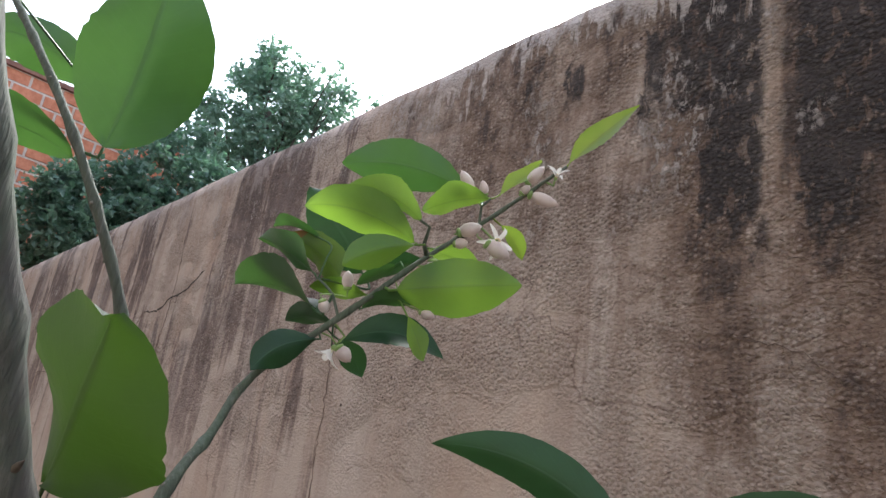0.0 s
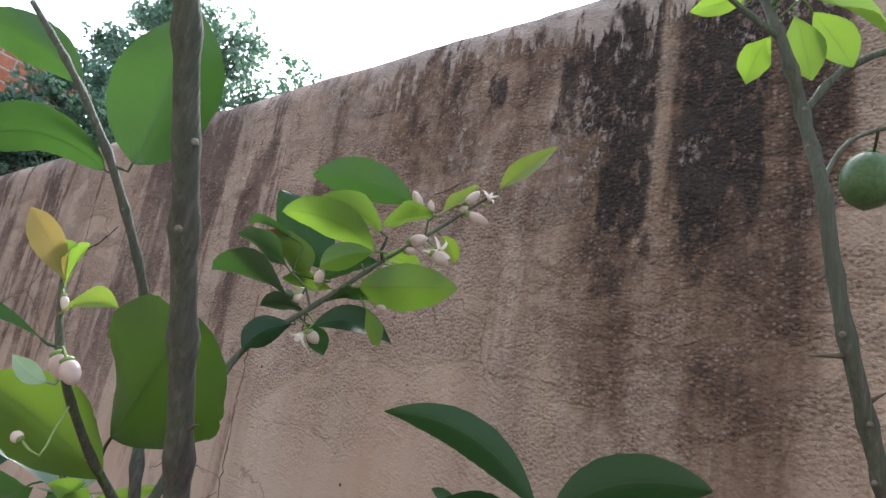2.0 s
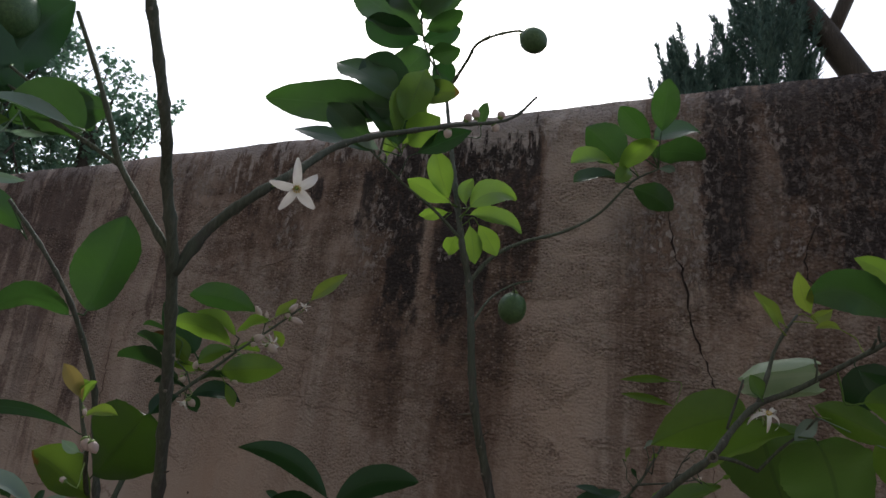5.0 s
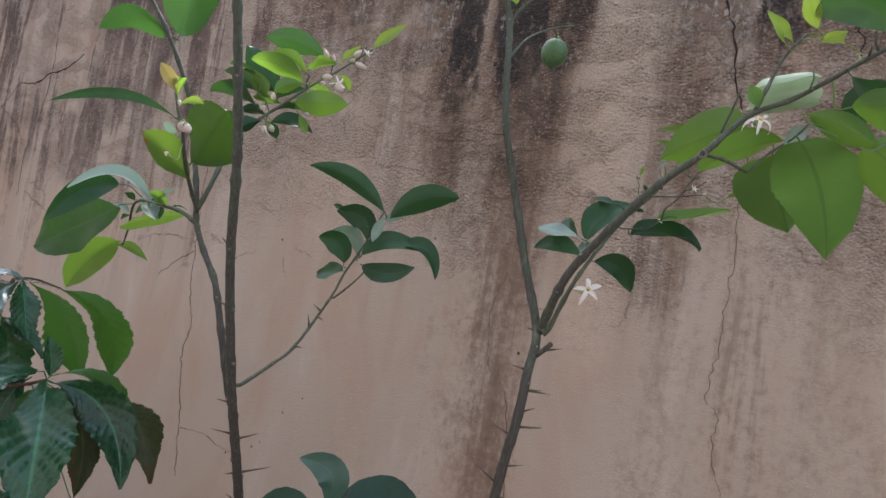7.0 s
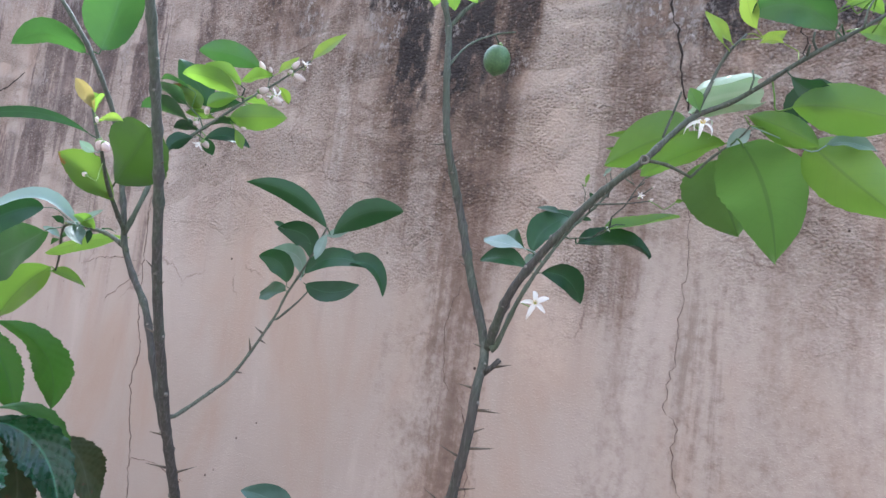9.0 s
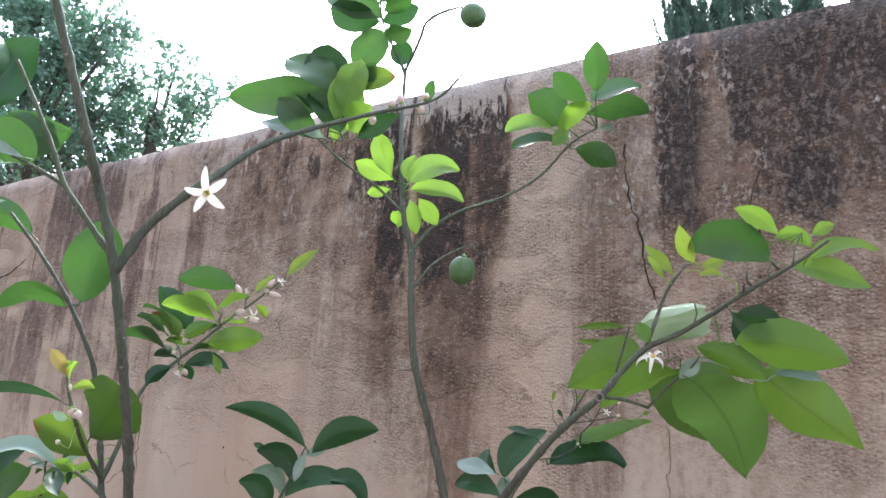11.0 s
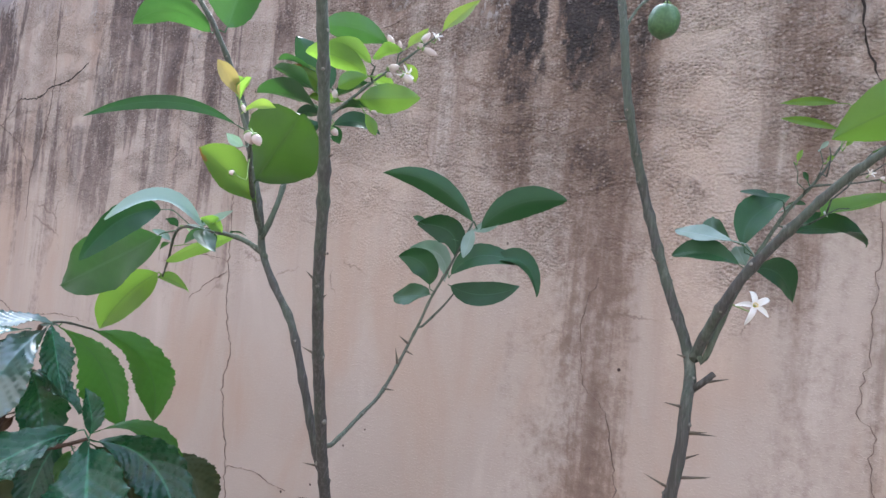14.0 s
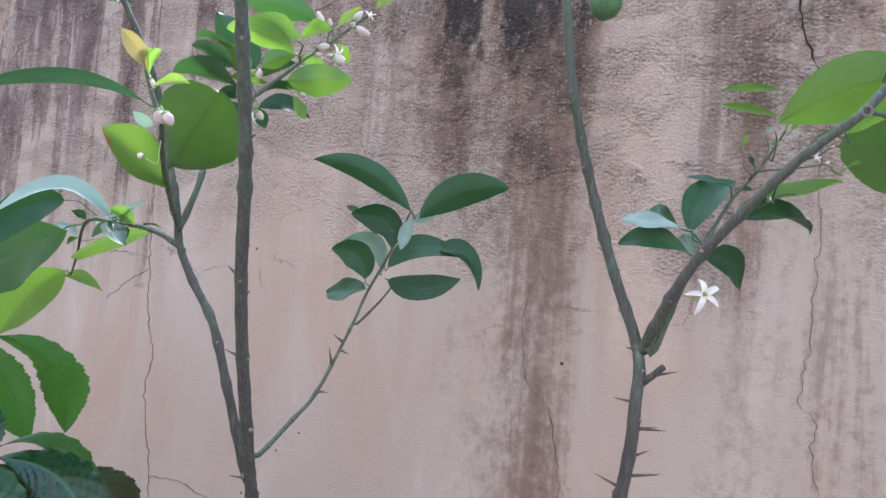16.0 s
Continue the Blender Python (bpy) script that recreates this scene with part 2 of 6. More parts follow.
    runs_down = stains(((-3.48, 1.86, 1.51, 0.07, 1.0), (-3.34, 1.94, 1.54, 0.045, 1.0), (-3.1, 1.97, 1.67, 0.062, 0.8), (-3.065, 1.43, 1.2, 0.055, 0.9),
                        (-3.107, 1.12, 0.8, 0.03, 0.75), (-2.93, 1.47, 1.16, 0.028, 0.7), (-2.39, 1.71, 1.41, 0.026, 0.85), (-2.1, 1.6, 1.36, 0.04, 0.65),
                        (-1.985, 1.81, 1.58, 0.034, 0.65), (-1.83, 1.82, 1.61, 0.03, 0.55), (-1.594, 1.82, 1.37, 0.036, 0.55), (-4.36, 2.15, 1.82, 0.053, 0.7), (-3.83, 2.02, 1.75, 0.044, 0.6)))
    runs_down = n.math("MULTIPLY", runs_down, n.math("ADD", 0.65, n.math("MULTIPLY", n.steps(thread, 0.35, 0.6), 0.35)))
    base = n.mix(n.math("MULTIPLY", runs_down, 0.95), base, n.mix(fine, (0.06, 0.046, 0.046), (0.14, 0.11, 0.11)))
    stone = n.node("ShaderNodeSeparateXYZ", Vector=grit.outputs["Color"]).outputs["X"]
    crown = n.math("MULTIPLY", n.math("MULTIPLY", n.steps(grit.outputs["Distance"], 0.55, 0.2), rough_part), n.math("SUBTRACT", 1.0, n.math("MULTIPLY", black, 0.75)))
    # painted highlights on some grain crowns; others are darker at random
    base = n.mix(n.math("MULTIPLY", n.math("MULTIPLY", n.steps(stone, 0.55, 0.95), crown), 0.38), base, (0.62, 0.52, 0.46))
    base = n.mix(n.math("MULTIPLY", n.math("MULTIPLY", n.steps(stone, 0.4, 0.05), crown), 0.5), base, (0.14, 0.098, 0.078))
    # pale flakes where the skin of the plaster has lifted, near the top
    flake = n.noise(n.coords((64, 1, 44)), 1.0, 7.0, 0.76, 0.4)
    patch = n.noise(n.coords((7, 1, 4.5)), 1.0, 5.0, 0.6)
    flaking = n.math("MAXIMUM", n.steps(patch, 0.54, 0.64), n.ramp(along, [(0.0, 0.0), (0.66, 0.0), (0.69, 0.9), (0.71, 0.9), (0.73, 0.15), (0.755, 0.2), (0.775, 0.35), (0.85, 0.3), (1.0, 0.3)]))
    flakes = n.math("MULTIPLY", n.steps(flake, 0.5, 0.56), n.math("MULTIPLY", flaking, n.steps(n.math("ADD", z, n.math("MULTIPLY", about(blot), 0.5)), 1.66, 1.8)))
    hang = n.math("ADD", n.math("MULTIPLY", n.noise(n.coords((38, 1, 8)), 1.0, 6.0, 0.7), 0.5), n.math("MULTIPLY", z, 0.8))
    hang = n.math("ADD", hang, n.math("MULTIPLY", about(cloud), 0.3))
    skin = n.math("MULTIPLY", n.steps(hang, 1.945, 1.975), n.steps(patch, 0.36, 0.44))
    flakes = n.math("MAXIMUM", flakes, n.math("MULTIPLY", skin, n.math("SUBTRACT", 1.0, n.math("MAXIMUM", n.math("MULTIPLY", left, 0.6), n.math("MULTIPLY", n.steps(x, 0.2, 0.45), 0.88)))))
    base = n.mix(n.math("MULTIPLY", flakes, 0.8), base, n.mix(fine, (0.4, 0.35, 0.33), (0.66, 0.6, 0.57)))
    specks = n.node("ShaderNodeTexVoronoi", Vector=n.coords((9, 1, 9)), Scale=1.0, Randomness=1.0).outputs["Distance"]
    base = n.mix(n.math("MULTIPLY", n.steps(specks, 0.04, 0.024), n.steps(patch, 0.42, 0.52)), base, (0.06, 0.04, 0.035))
    # a net of hairline crazing, broken off in places
    bend = n.node("ShaderNodeTexNoise", Vector=n.coords((9, 1, 9)), Scale=1.0, Detail=5.0, Roughness=0.65).outputs["Color"]
    mesh_at = n.nodes.new("ShaderNodeVectorMath")
    mesh_at.operation = "MULTIPLY_ADD"
    n.links.new(bend, mesh_at.inputs[0])
    mesh_at.inputs[1].default_value = (0.55, 0.0, 0.55)
    n.links.new(n.coords((4.2, 0, 5.6)), mesh_at.inputs[2])
    cell = n.nodes.new("ShaderNodeTexVoronoi")
    cell.feature = "DISTANCE_TO_EDGE"
    n.links.new(mesh_at.outputs[0], cell.inputs["Vector"])
    cell.inputs["Scale"].default_value = 1.0
    crazing = n.math("MULTIPLY", n.steps(cell.outputs["Distance"], 0.016, 0.005), n.steps(n.noise(n.coords((3.3, 1, 4.1)), 1.0, 4.0, 0.6), 0.53, 0.6))
    crazing = n.math("MULTIPLY", crazing, n.steps(z, 0.95, 1.15))
    base = n.mix(n.math("MULTIPLY", crazing, 0.5), base, (0.13, 0.085, 0.07))
    normal = n.bump(cloud, 0.2, 0.005)
    coarse = n.math("ADD", n.math("MULTIPLY", n.math("MULTIPLY", grain, rough_part), 1.2), n.math("MULTIPLY", n.math("MULTIPLY", fine, n.math("ADD", rough_part, 0.03)), 0.45))
    coarse = n.math("ADD", coarse, n.math("MULTIPLY", flakes, 0.5))
    normal = n.bump(n.math("ADD", coarse, n.math("MULTIPLY", n.math("MULTIPLY", n.steps(tooth, 0.5, 0.74), n.math("ADD", rough_part, 0.07)), 0.5)), 1.0, 0.0088, normal)
    return n.finish(base, 0.92, normal, 0.2)


def leaf_material(name, shade, light, through_colour, share=0.42, rough=0.42, specular=0.5, blotch=None, ribs=0.1):
    """A leaf: two greens in broad patches, a pale midrib and faint side veins, light shining through it."""
    n = Nodes(name)
    uv = n.node("ShaderNodeSeparateXYZ", Vector=n.coords((1, 1, 1), "UV"))
    across, along = n.math("ABSOLUTE", n.math("SUBTRACT", uv.outputs["X"], 0.5)), uv.outputs["Y"]
    info = n.nodes.new("ShaderNodeObjectInfo").outputs["Random"]
    body = n.noise(n.coords(), 38.0, 3.0)
    tone = n.math("ADD", n.math("MULTIPLY", body, 0.55), n.math("MULTIPLY", info, 0.5))
    colour = n.mix(n.steps(tone, 0.25, 0.8), shade, light)
    side = n.math("FRACT", n.math("ADD", n.math("MULTIPLY_ADD", along, 10.0, 0.25), n.math("MULTIPLY", across, -4.6)))
    veins = n.math("MULTIPLY", n.steps(n.math("ABSOLUTE", n.math("SUBTRACT", side, 0.5)), 0.4, 0.5), ribs)
    rib = n.steps(across, 0.035, 0.012)
    veins = n.math("MAXIMUM", veins, n.math("MULTIPLY", rib, 0.6))
    pale = tuple(min(1.0, c * (3.0 if ribs > 0.15 else 1.35) + 0.015) for c in light)
    colour = n.mix(veins, colour, pale)
    glow = n.mix(veins, through_colour, tuple(0.25 * c for c in through_colour))
    if blotch is not None:
        spots = n.steps(n.math("ADD", n.noise(n.coords(), 60.0, 4.0), n.math("MULTIPLY", n.math("SUBTRACT", along, 0.5), 0.6)), 0.72, 0.84)
        colour, glow = n.mix(spots, colour, blotch), n.mix(spots, glow, blotch)
    relief = n.math("SUBTRACT", n.math("MULTIPLY", n.noise(n.coords(), 160.0, 2.0), 0.4), veins)
    return n.finish(colour, n.math("ADD", rough, n.math("MULTIPLY", body, 0.15)), n.bump(relief, 0.3, 0.0012), specular, glow, share)


def bark_material(name, young, old, grey):
    n = Nodes(name)
    long_grain = n.noise(n.coords((300, 300, 13)), 1.0, 4.0, 0.65)
    patch = n.noise(n.coords((1, 1, 0.6)), 30.0, 5.0, 0.65)
    z = n.node("ShaderNodeSeparateXYZ", Vector=n.coords()).outputs["Z"]
    wood = n.mix(n.steps(n.math("ADD", patch, n.math("MULTIPLY", z, 0.4)), 0.84, 1.1), old, young)
    wood = n.mix(n.math("MULTIPLY", n.steps(long_grain, 0.48, 0.7), 0.4), wood, grey)
    wood = n.mix(n.math("MULTIPLY", n.steps(long_grain, 0.46, 0.32), 0.45), wood, tuple(0.45 * c for c in old))
    wood = n.mix(n.math("MULTIPLY", n.steps(patch, 0.6, 0.72), 0.45), wood, (0.21, 0.21, 0.18))
    return n.finish(wood, 0.75, n.bump(n.math("ADD", long_grain, patch), 0.9, 0.0025), 0.3)


def plain_material(name, dark, light, scale, rough, bump=0.2, depth=0.002, specular=0.4, translucent=None, share=0.3):
    n = Nodes(name)
    g = n.noise(n.coords(), scale, 4.0, 0.6)
    return n.finish(n.mix(n.steps(g, 0.3, 0.7), dark, light), rough, n.bump(g, bump, depth), specular, translucent, share)


PLASTER = plaster()
CRACK = plain_material("crack_shadow", (0.018, 0.013, 0.011), (0.04, 0.03, 0.025), 60, 0.95)
HAIRLINE = plain_material("hairline_crack", (0.1, 0.068, 0.055), (0.18, 0.13, 0.108), 45, 0.95)
LEAF = {
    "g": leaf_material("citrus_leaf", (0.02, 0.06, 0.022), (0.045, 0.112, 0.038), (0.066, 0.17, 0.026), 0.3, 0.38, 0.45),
    # darker copy of the citrus green, with the shade on inner leaves in its colour
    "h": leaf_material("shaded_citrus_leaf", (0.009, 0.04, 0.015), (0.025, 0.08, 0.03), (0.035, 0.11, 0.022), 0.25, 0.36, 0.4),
    "j": leaf_material("olive_citrus_leaf", (0.014, 0.036, 0.008), (0.031, 0.063, 0.013), (0.048, 0.104, 0.01), 0.34, 0.45, 0.4),
    "e": leaf_material("thin_citrus_leaf", (0.042, 0.1, 0.028), (0.074, 0.155, 0.042), (0.19, 0.36, 0.055), 0.46, 0.4, 0.5),
    "q": leaf_material("blue_green_citrus_leaf", (0.02, 0.06, 0.045), (0.055, 0.12, 0.095), (0.05, 0.12, 0.06), 0.22, 0.34, 0.6),
    # lighter than the other shrub leaves: part of the silver sky sheen is painted in
    "z": leaf_material("crinkled_sheen_leaf", (0.025, 0.075, 0.055), (0.06, 0.14, 0.105), (0.06, 0.16, 0.045), 0.18, 0.22, 1.0, ribs=0.1),
    "v": leaf_material("pale_rolled_leaf", (0.32, 0.44, 0.28), (0.5, 0.6, 0.44), (0.4, 0.56, 0.28), 0.3, 0.28, 0.8),
    # young leaves, also backlit ones whose brightness is put into the green
    "b": leaf_material("young_backlit_citrus_leaf", (0.065, 0.16, 0.025), (0.125, 0.245, 0.04), (0.28, 0.48, 0.05), 0.42, 0.36, 0.55),
    "y": leaf_material("yellowing_leaf", (0.13, 0.23, 0.03), (0.25, 0.33, 0.05), (0.32, 0.48, 0.05), 0.45),
    "o": leaf_material("orange_shoot_leaf", (0.2, 0.17, 0.05), (0.3, 0.24, 0.08), (0.34, 0.27, 0.08), 0.35),
    "m": leaf_material("browning_citrus_leaf", (0.042, 0.1, 0.02), (0.085, 0.15, 0.03), (0.17, 0.28, 0.03), 0.42, blotch=(0.2, 0.1, 0.02)),
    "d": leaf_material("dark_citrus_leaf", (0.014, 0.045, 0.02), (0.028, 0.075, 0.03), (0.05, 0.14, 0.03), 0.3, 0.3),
    # green leaves mirroring the sky: that sheen is put into the pale base colour
    "s": leaf_material("sky_sheen_leaf", (0.13, 0.21, 0.17), (0.26, 0.35, 0.31), (0.22, 0.36, 0.2), 0.3, 0.28, 0.7),
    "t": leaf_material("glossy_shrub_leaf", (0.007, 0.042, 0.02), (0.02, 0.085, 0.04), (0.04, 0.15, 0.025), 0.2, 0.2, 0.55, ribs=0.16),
    # brighter copy of the shrub green, its sunlit look held in the colour
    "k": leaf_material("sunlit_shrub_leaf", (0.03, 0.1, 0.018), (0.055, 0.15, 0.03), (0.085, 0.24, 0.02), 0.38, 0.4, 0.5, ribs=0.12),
    "n": leaf_material("dead_shrub_leaf", (0.05, 0.028, 0.016), (0.12, 0.072, 0.042), (0.12, 0.06, 0.025), 0.2, 0.6, 0.3, ribs=0.1),
    "w": leaf_material("withered_shrub_leaf", (0.018, 0.042, 0.016), (0.07, 0.085, 0.04), (0.09, 0.1, 0.035), 0.25, 0.5, 0.3, blotch=(0.1, 0.052, 0.028), ribs=0.15),
}
BARK = bark_material("citrus_bark", (0.07, 0.085, 0.062), (0.062, 0.058, 0.052), (0.17, 0.165, 0.15))
BROWN_BARK = bark_material("brown_shrub_bark", (0.13, 0.085, 0.055), (0.085, 0.052, 0.035), (0.19, 0.14, 0.1))
GREEN_BARK = bark_material("green_twig_bark", (0.078, 0.1, 0.066), (0.08, 0.088, 0.064), (0.2, 0.21, 0.175))
THORN = plain_material("thorn_brown", (0.055, 0.043, 0.033), (0.12, 0.1, 0.07), 120, 0.6)
PETAL = plain_material("white_petal", (0.78, 0.76, 0.72), (0.88, 0.87, 0.84), 60, 0.45, 0.15, 0.001, 0.4, (0.85, 0.83, 0.78), 0.35)
BUD = plain_material("pink_white_bud", (0.52, 0.42, 0.4), (0.74, 0.67, 0.62), 55, 0.5, 0.2, 0.001, 0.4, (0.8, 0.68, 0.64), 0.2)
CALYX = plain_material("green_calyx", (0.16, 0.26, 0.08), (0.28, 0.4, 0.14), 80, 0.55)
STAMEN = plain_material("yellow_stamen", (0.6, 0.42, 0.06), (0.75, 0.58, 0.14), 200, 0.6)
SCAR = plain_material("leaf_scar", (0.1, 0.095, 0.075), (0.22, 0.21, 0.18), 150, 0.8)
FRUIT = plain_material("green_citrus_rind", (0.05, 0.115, 0.045), (0.085, 0.17, 0.065), 190, 0.42, 0.6, 0.0015, 0.5)


# ---- mesh helpers ----
def link_mesh(name, verts, faces, material, parent=None, label="", uvs=None, smooth=True):
    me = bpy.data.meshes.new(name)
    me.from_pydata([tuple(v) for v in verts], [], faces)
    me.materials.append(material)
    if uvs is not None:
        layer = me.uv_layers.new(name="leaf")
        for loop in me.loops:
            layer.data[loop.index].uv = uvs[loop.vertex_index]
    if smooth:
        me.polygons.foreach_set("use_smooth", [True] * len(me.polygons))
    me.update()
    ob = new(name, me)
    if parent is not None:
        ob.parent = parent
    if label:
        tagged(ob, label)
    return ob


def spline(points, step):
    """Points along a smooth curve through the given ones, about one step apart, each with its share of the way."""
    p = [Vector(q) for q in points]
    p = [p[0] * 2 - p[1]] + p + [p[-1] * 2 - p[-2]]
    out = []
    for a, b, c, d in zip(p, p[1:], p[2:], p[3:]):
        count = max(1, int((c - b).length / step))
        for i in range(count):
            t = i / count
            out.append(0.5 * (2 * b + (c - a) * t + (2 * a - 5 * b + 4 * c - d) * t * t + (3 * b - a - 3 * c + d) * t ** 3))
    out.append(p[-2].copy())
    return out


def tube(points, radii, sides=8):
    """Vertices and faces of a tube along points, closed at its far end by a blunt tip."""
    verts, faces = [], []
    ahead = (points[1] - points[0]).normalized()
    side = ahead.orthogonal().normalized()
    for i, p in enumerate(points):
        ahead = (points[min(i + 1, len(points) - 1)] - points[max(i - 1, 0)]).normalized()
        side = (side - ahead * side.dot(ahead)).normalized()
        up = ahead.cross(side)
        for k in range(sides):
            a = 2 * math.pi * k / sides
            verts.append(p + radii[i] * (side * math.cos(a) + up * math.sin(a)))
    for i in range(len(points) - 1):
        for k in range(sides):
            a, b = i * sides + k, i * sides + (k + 1) % sides
            faces.append((a, b, b + sides, a + sides))
    faces.append(tuple(range((len(points) - 1) * sides, len(points) * sides)))
    faces.append(tuple(reversed(range(sides))))
    return verts, faces


def spindle(start, end, width, rings=7, sides=8, power=0.75, lift=1.0):
    """Vertices and faces of a rounded body from start to end."""
    axis = end - start
    ahead = axis.normalized()
    side = ahead.orthogonal().normalized()
    up = ahead.cross(side)
    verts, faces = [start.copy()], []
    for i in range(1, rings):
        s = i / rings
        r = 0.5 * width * math.sin(math.pi * s ** lift) ** power
        for k in range(sides):
            a = 2 * math.pi * k / sides
            verts.append(start + axis * s + r * (side * math.cos(a) + up * math.sin(a)))
    verts.append(end.copy())
    for k in range(sides):
        b = (k + 1) % sides
        faces.append((0, 1 + b, 1 + k))
        for i in range(rings - 2):
            q = 1 + i * sides
            faces.append((q + k, q + b, q + sides + b, q + sides + k))
        q = 1 + (rings - 2) * sides
        faces.append((q + k, q + b, len(verts) - 1))
    return verts, faces


class Plant:
    """A plant whose stems, leaves, thorns, blossom and fruit are parts of one thing."""

    def __init__(self, name, label, category, bark=None):
        self.bark = bark or BARK
        self.root = tagged(new(name), label, category)
        self.random = random.Random(len(label))
        self.stems = []

    def branch(self, kind, points, thick, thin, green=False):
        rnd = self.random
        if self.stems:
            gap, _, q, r = self.nearest(Vector(points[0]))
            if gap > r:
                points = [tuple(q)] + list(points)
        way = spline(points, 0.012)
        n = len(way) - 1
        radii, bare, nodes = [], [], []
        node = 0.0
        for i, p in enumerate(way):
            s = i / n
            r = thick + (thin - thick) * s ** 0.85
            node -= (way[i] - way[i - 1]).length if i else 0
            knob = 0.0
            if node <= 0 and 2 < i < n - 2:
                node = rnd.uniform(0.035, 0.06)
                knob = rnd.uniform(0.07, 0.17) if r > 0.007 else rnd.uniform(0.14, 0.34)
                nodes.append(i)
            radii.append(r * (1 + knob + rnd.uniform(-0.012, 0.012)))
            bare.append(r)
            way[i] = p + Vector((rnd.gauss(0, 1), rnd.gauss(0, 1), rnd.gauss(0, 0.5))) * r * 0.02
        verts, faces = tube(way, radii, 10 if thick > 0.006 else 7)
        material = GREEN_BARK if green or kind == "branch" and thick < 0.006 and self.bark is BARK else self.bark
        wooden = len(faces)
        # leaf scars at the nodes, turning about the stem
        for i in nodes:
            ahead = (way[min(i + 1, n)] - way[i - 1]).normalized()
            out = (ahead.orthogonal().normalized() * math.cos(i * 2.4) + ahead.cross(ahead.orthogonal()).normalized() * math.sin(i * 2.4))
            size = min(0.004, max(0.001, bare[i] * rnd.uniform(0.3, 0.5)))
            sv, sf = spindle(way[i] + out * bare[i] * 0.85, way[i] + out * (radii[i] + size * 0.55) + ahead * size * 0.4, size * 2, 4, 7)
            faces += [tuple(len(verts) + q for q in f) for f in sf]
            verts += sv
        stem = link_mesh(kind, verts, faces, material, self.root)
        stem.data.materials.append(SCAR)
        stem.data.polygons.foreach_set("material_index", [0] * wooden + [1] * (len(faces) - wooden))
        self.stems.append((stem, way, bare))

    def nearest(self, p):
        best = None
        for stem, way, radii in self.stems:
            for q, r in zip(way, radii):
                d = (q - p).length
                if best is None or d < best[0]:
                    best = (d, stem, q, r)
        return best

    def stalk(self, a, b, r):
        """A short stalk from the nearest stem to a, arriving in the direction of b."""
        _, stem, q, _ = self.nearest(a)
        way = (b - a).normalized()
        bend = a - way * min(0.02, (a - q).length * 0.5)
        return tube(spline([q, (q + bend) / 2 + (bend - q) * 0.05, bend, a] if (bend - q).length > 0.004 else [q, (q + a) / 2, a], 0.006), [r] * 400, 5)

    def leaf(self, base, middle, tip, width, facing, kind):
        rnd = self.random
        b, m, t, n = Vector(base), Vector(middle), Vector(tip), Vector(facing)
        c = m * 2 - (b + t) / 2
        long = (t - b).length
        shrubby = kind in "tkwzn"
        nu, nv = (96, 12) if shrubby else (28, 8)
        fold = rnd.uniform(0.08, 0.28) * width
        wave, phase, waves = rnd.uniform(0.02, 0.085) * width, rnd.uniform(0, 6), rnd.uniform(6, 13)
        twist = rnd.uniform(-0.3, 0.3)
        basal, apical = (0.95, 0.66 if kind in "kz" else 0.85) if shrubby else (0.6, rnd.uniform(0.72, 0.8)) if width > 0.08 and kind in "eb" else (rnd.uniform(0.64, 0.74), rnd.uniform(0.58, 0.68)) if width > 0.04 or kind in "mj" else (rnd.uniform(0.85, 1.05), rnd.uniform(0.64, 0.85))
        if shrubby:
            width = min(width, 0.46 * long)
            wave *= 1.8
        toothed = {"t": 0.024, "z": 0.024, "k": 0.05, "w": 0.06, "n": 0.05}.get(kind, 0.025)
        blunt = (rnd.uniform(1.3, 1.55) if kind in "kz" else rnd.uniform(1.0, 1.15)) if shrubby else 0.86 if width > 0.08 and kind in "eb" else rnd.uniform(0.92, 1.12)
        droop = rnd.uniform(-0.015, 0.015) * long
        curl = 0.3 * width * rnd.uniform(0.3, 1.0) if kind in "wn" else 0.0
        ridged = {"t": 0.05, "z": 0.05, "k": 0.02, "w": 0.05, "n": 0.05}.get(kind, 0.009) * width
        lean = rnd.uniform(-0.06, 0.06)
        verts, uvs, faces = [], [], []
        for i in range(nu + 1):
            s = i / nu
            p = b * (1 - s) ** 2 + c * 2 * s * (1 - s) + t * s * s
            ahead = ((c - b) * (1 - s) + (t - c) * s).normalized()
            side = ahead.cross(n).normalized()
            up = side.cross(ahead)
            a = twist * (s - 0.3)
            side, up = side * math.cos(a) + up * math.sin(a), up * math.cos(a) - side * math.sin(a)
            p = p + up * droop * (s * s - s)
            part_way = s ** blunt
            half = 0.5 * width * max(0.02, math.sin(math.pi * part_way) ** (basal if part_way < 0.5 else apical) * (1.0 if s < 0.8 else 1.0 - 0.18 * (s - 0.8) / 0.2))
            for k in range(nv + 1):
                u = 2 * k / nv - 1
                w = u * half * (1 + lean * (1 if u > 0 else -1))
                if abs(u) == 1 and 0 < i < nu:
                    w *= 1 + toothed * ((i % 3 - 1.0) * rnd.uniform(0.5, 1.1) if shrubby else rnd.uniform(-1.0, 1.1)) + (0.045 * math.sin(2 * math.pi * 10 * s + phase) if shrubby else 0.0)
                share = half / (0.5 * width)
                h = fold * abs(u) ** 1.3 * share + wave * math.sin(s * waves + phase + u) * abs(u) + curl * u * abs(u) * math.sin(3 * s + phase)
                h += ridged * share * math.sin(2 * math.pi * (10 * s - 2.3 * abs(u))) * (0.35 + abs(u) * 0.65)
                verts.append(p + side * w + up * h)
                uvs.append(((u + 1) / 2, s))
        for i in range(nu):
            for k in range(nv):
                a = i * (nv + 1) + k
                faces.append((a, a + 1, a + nv + 2, a + nv + 1))
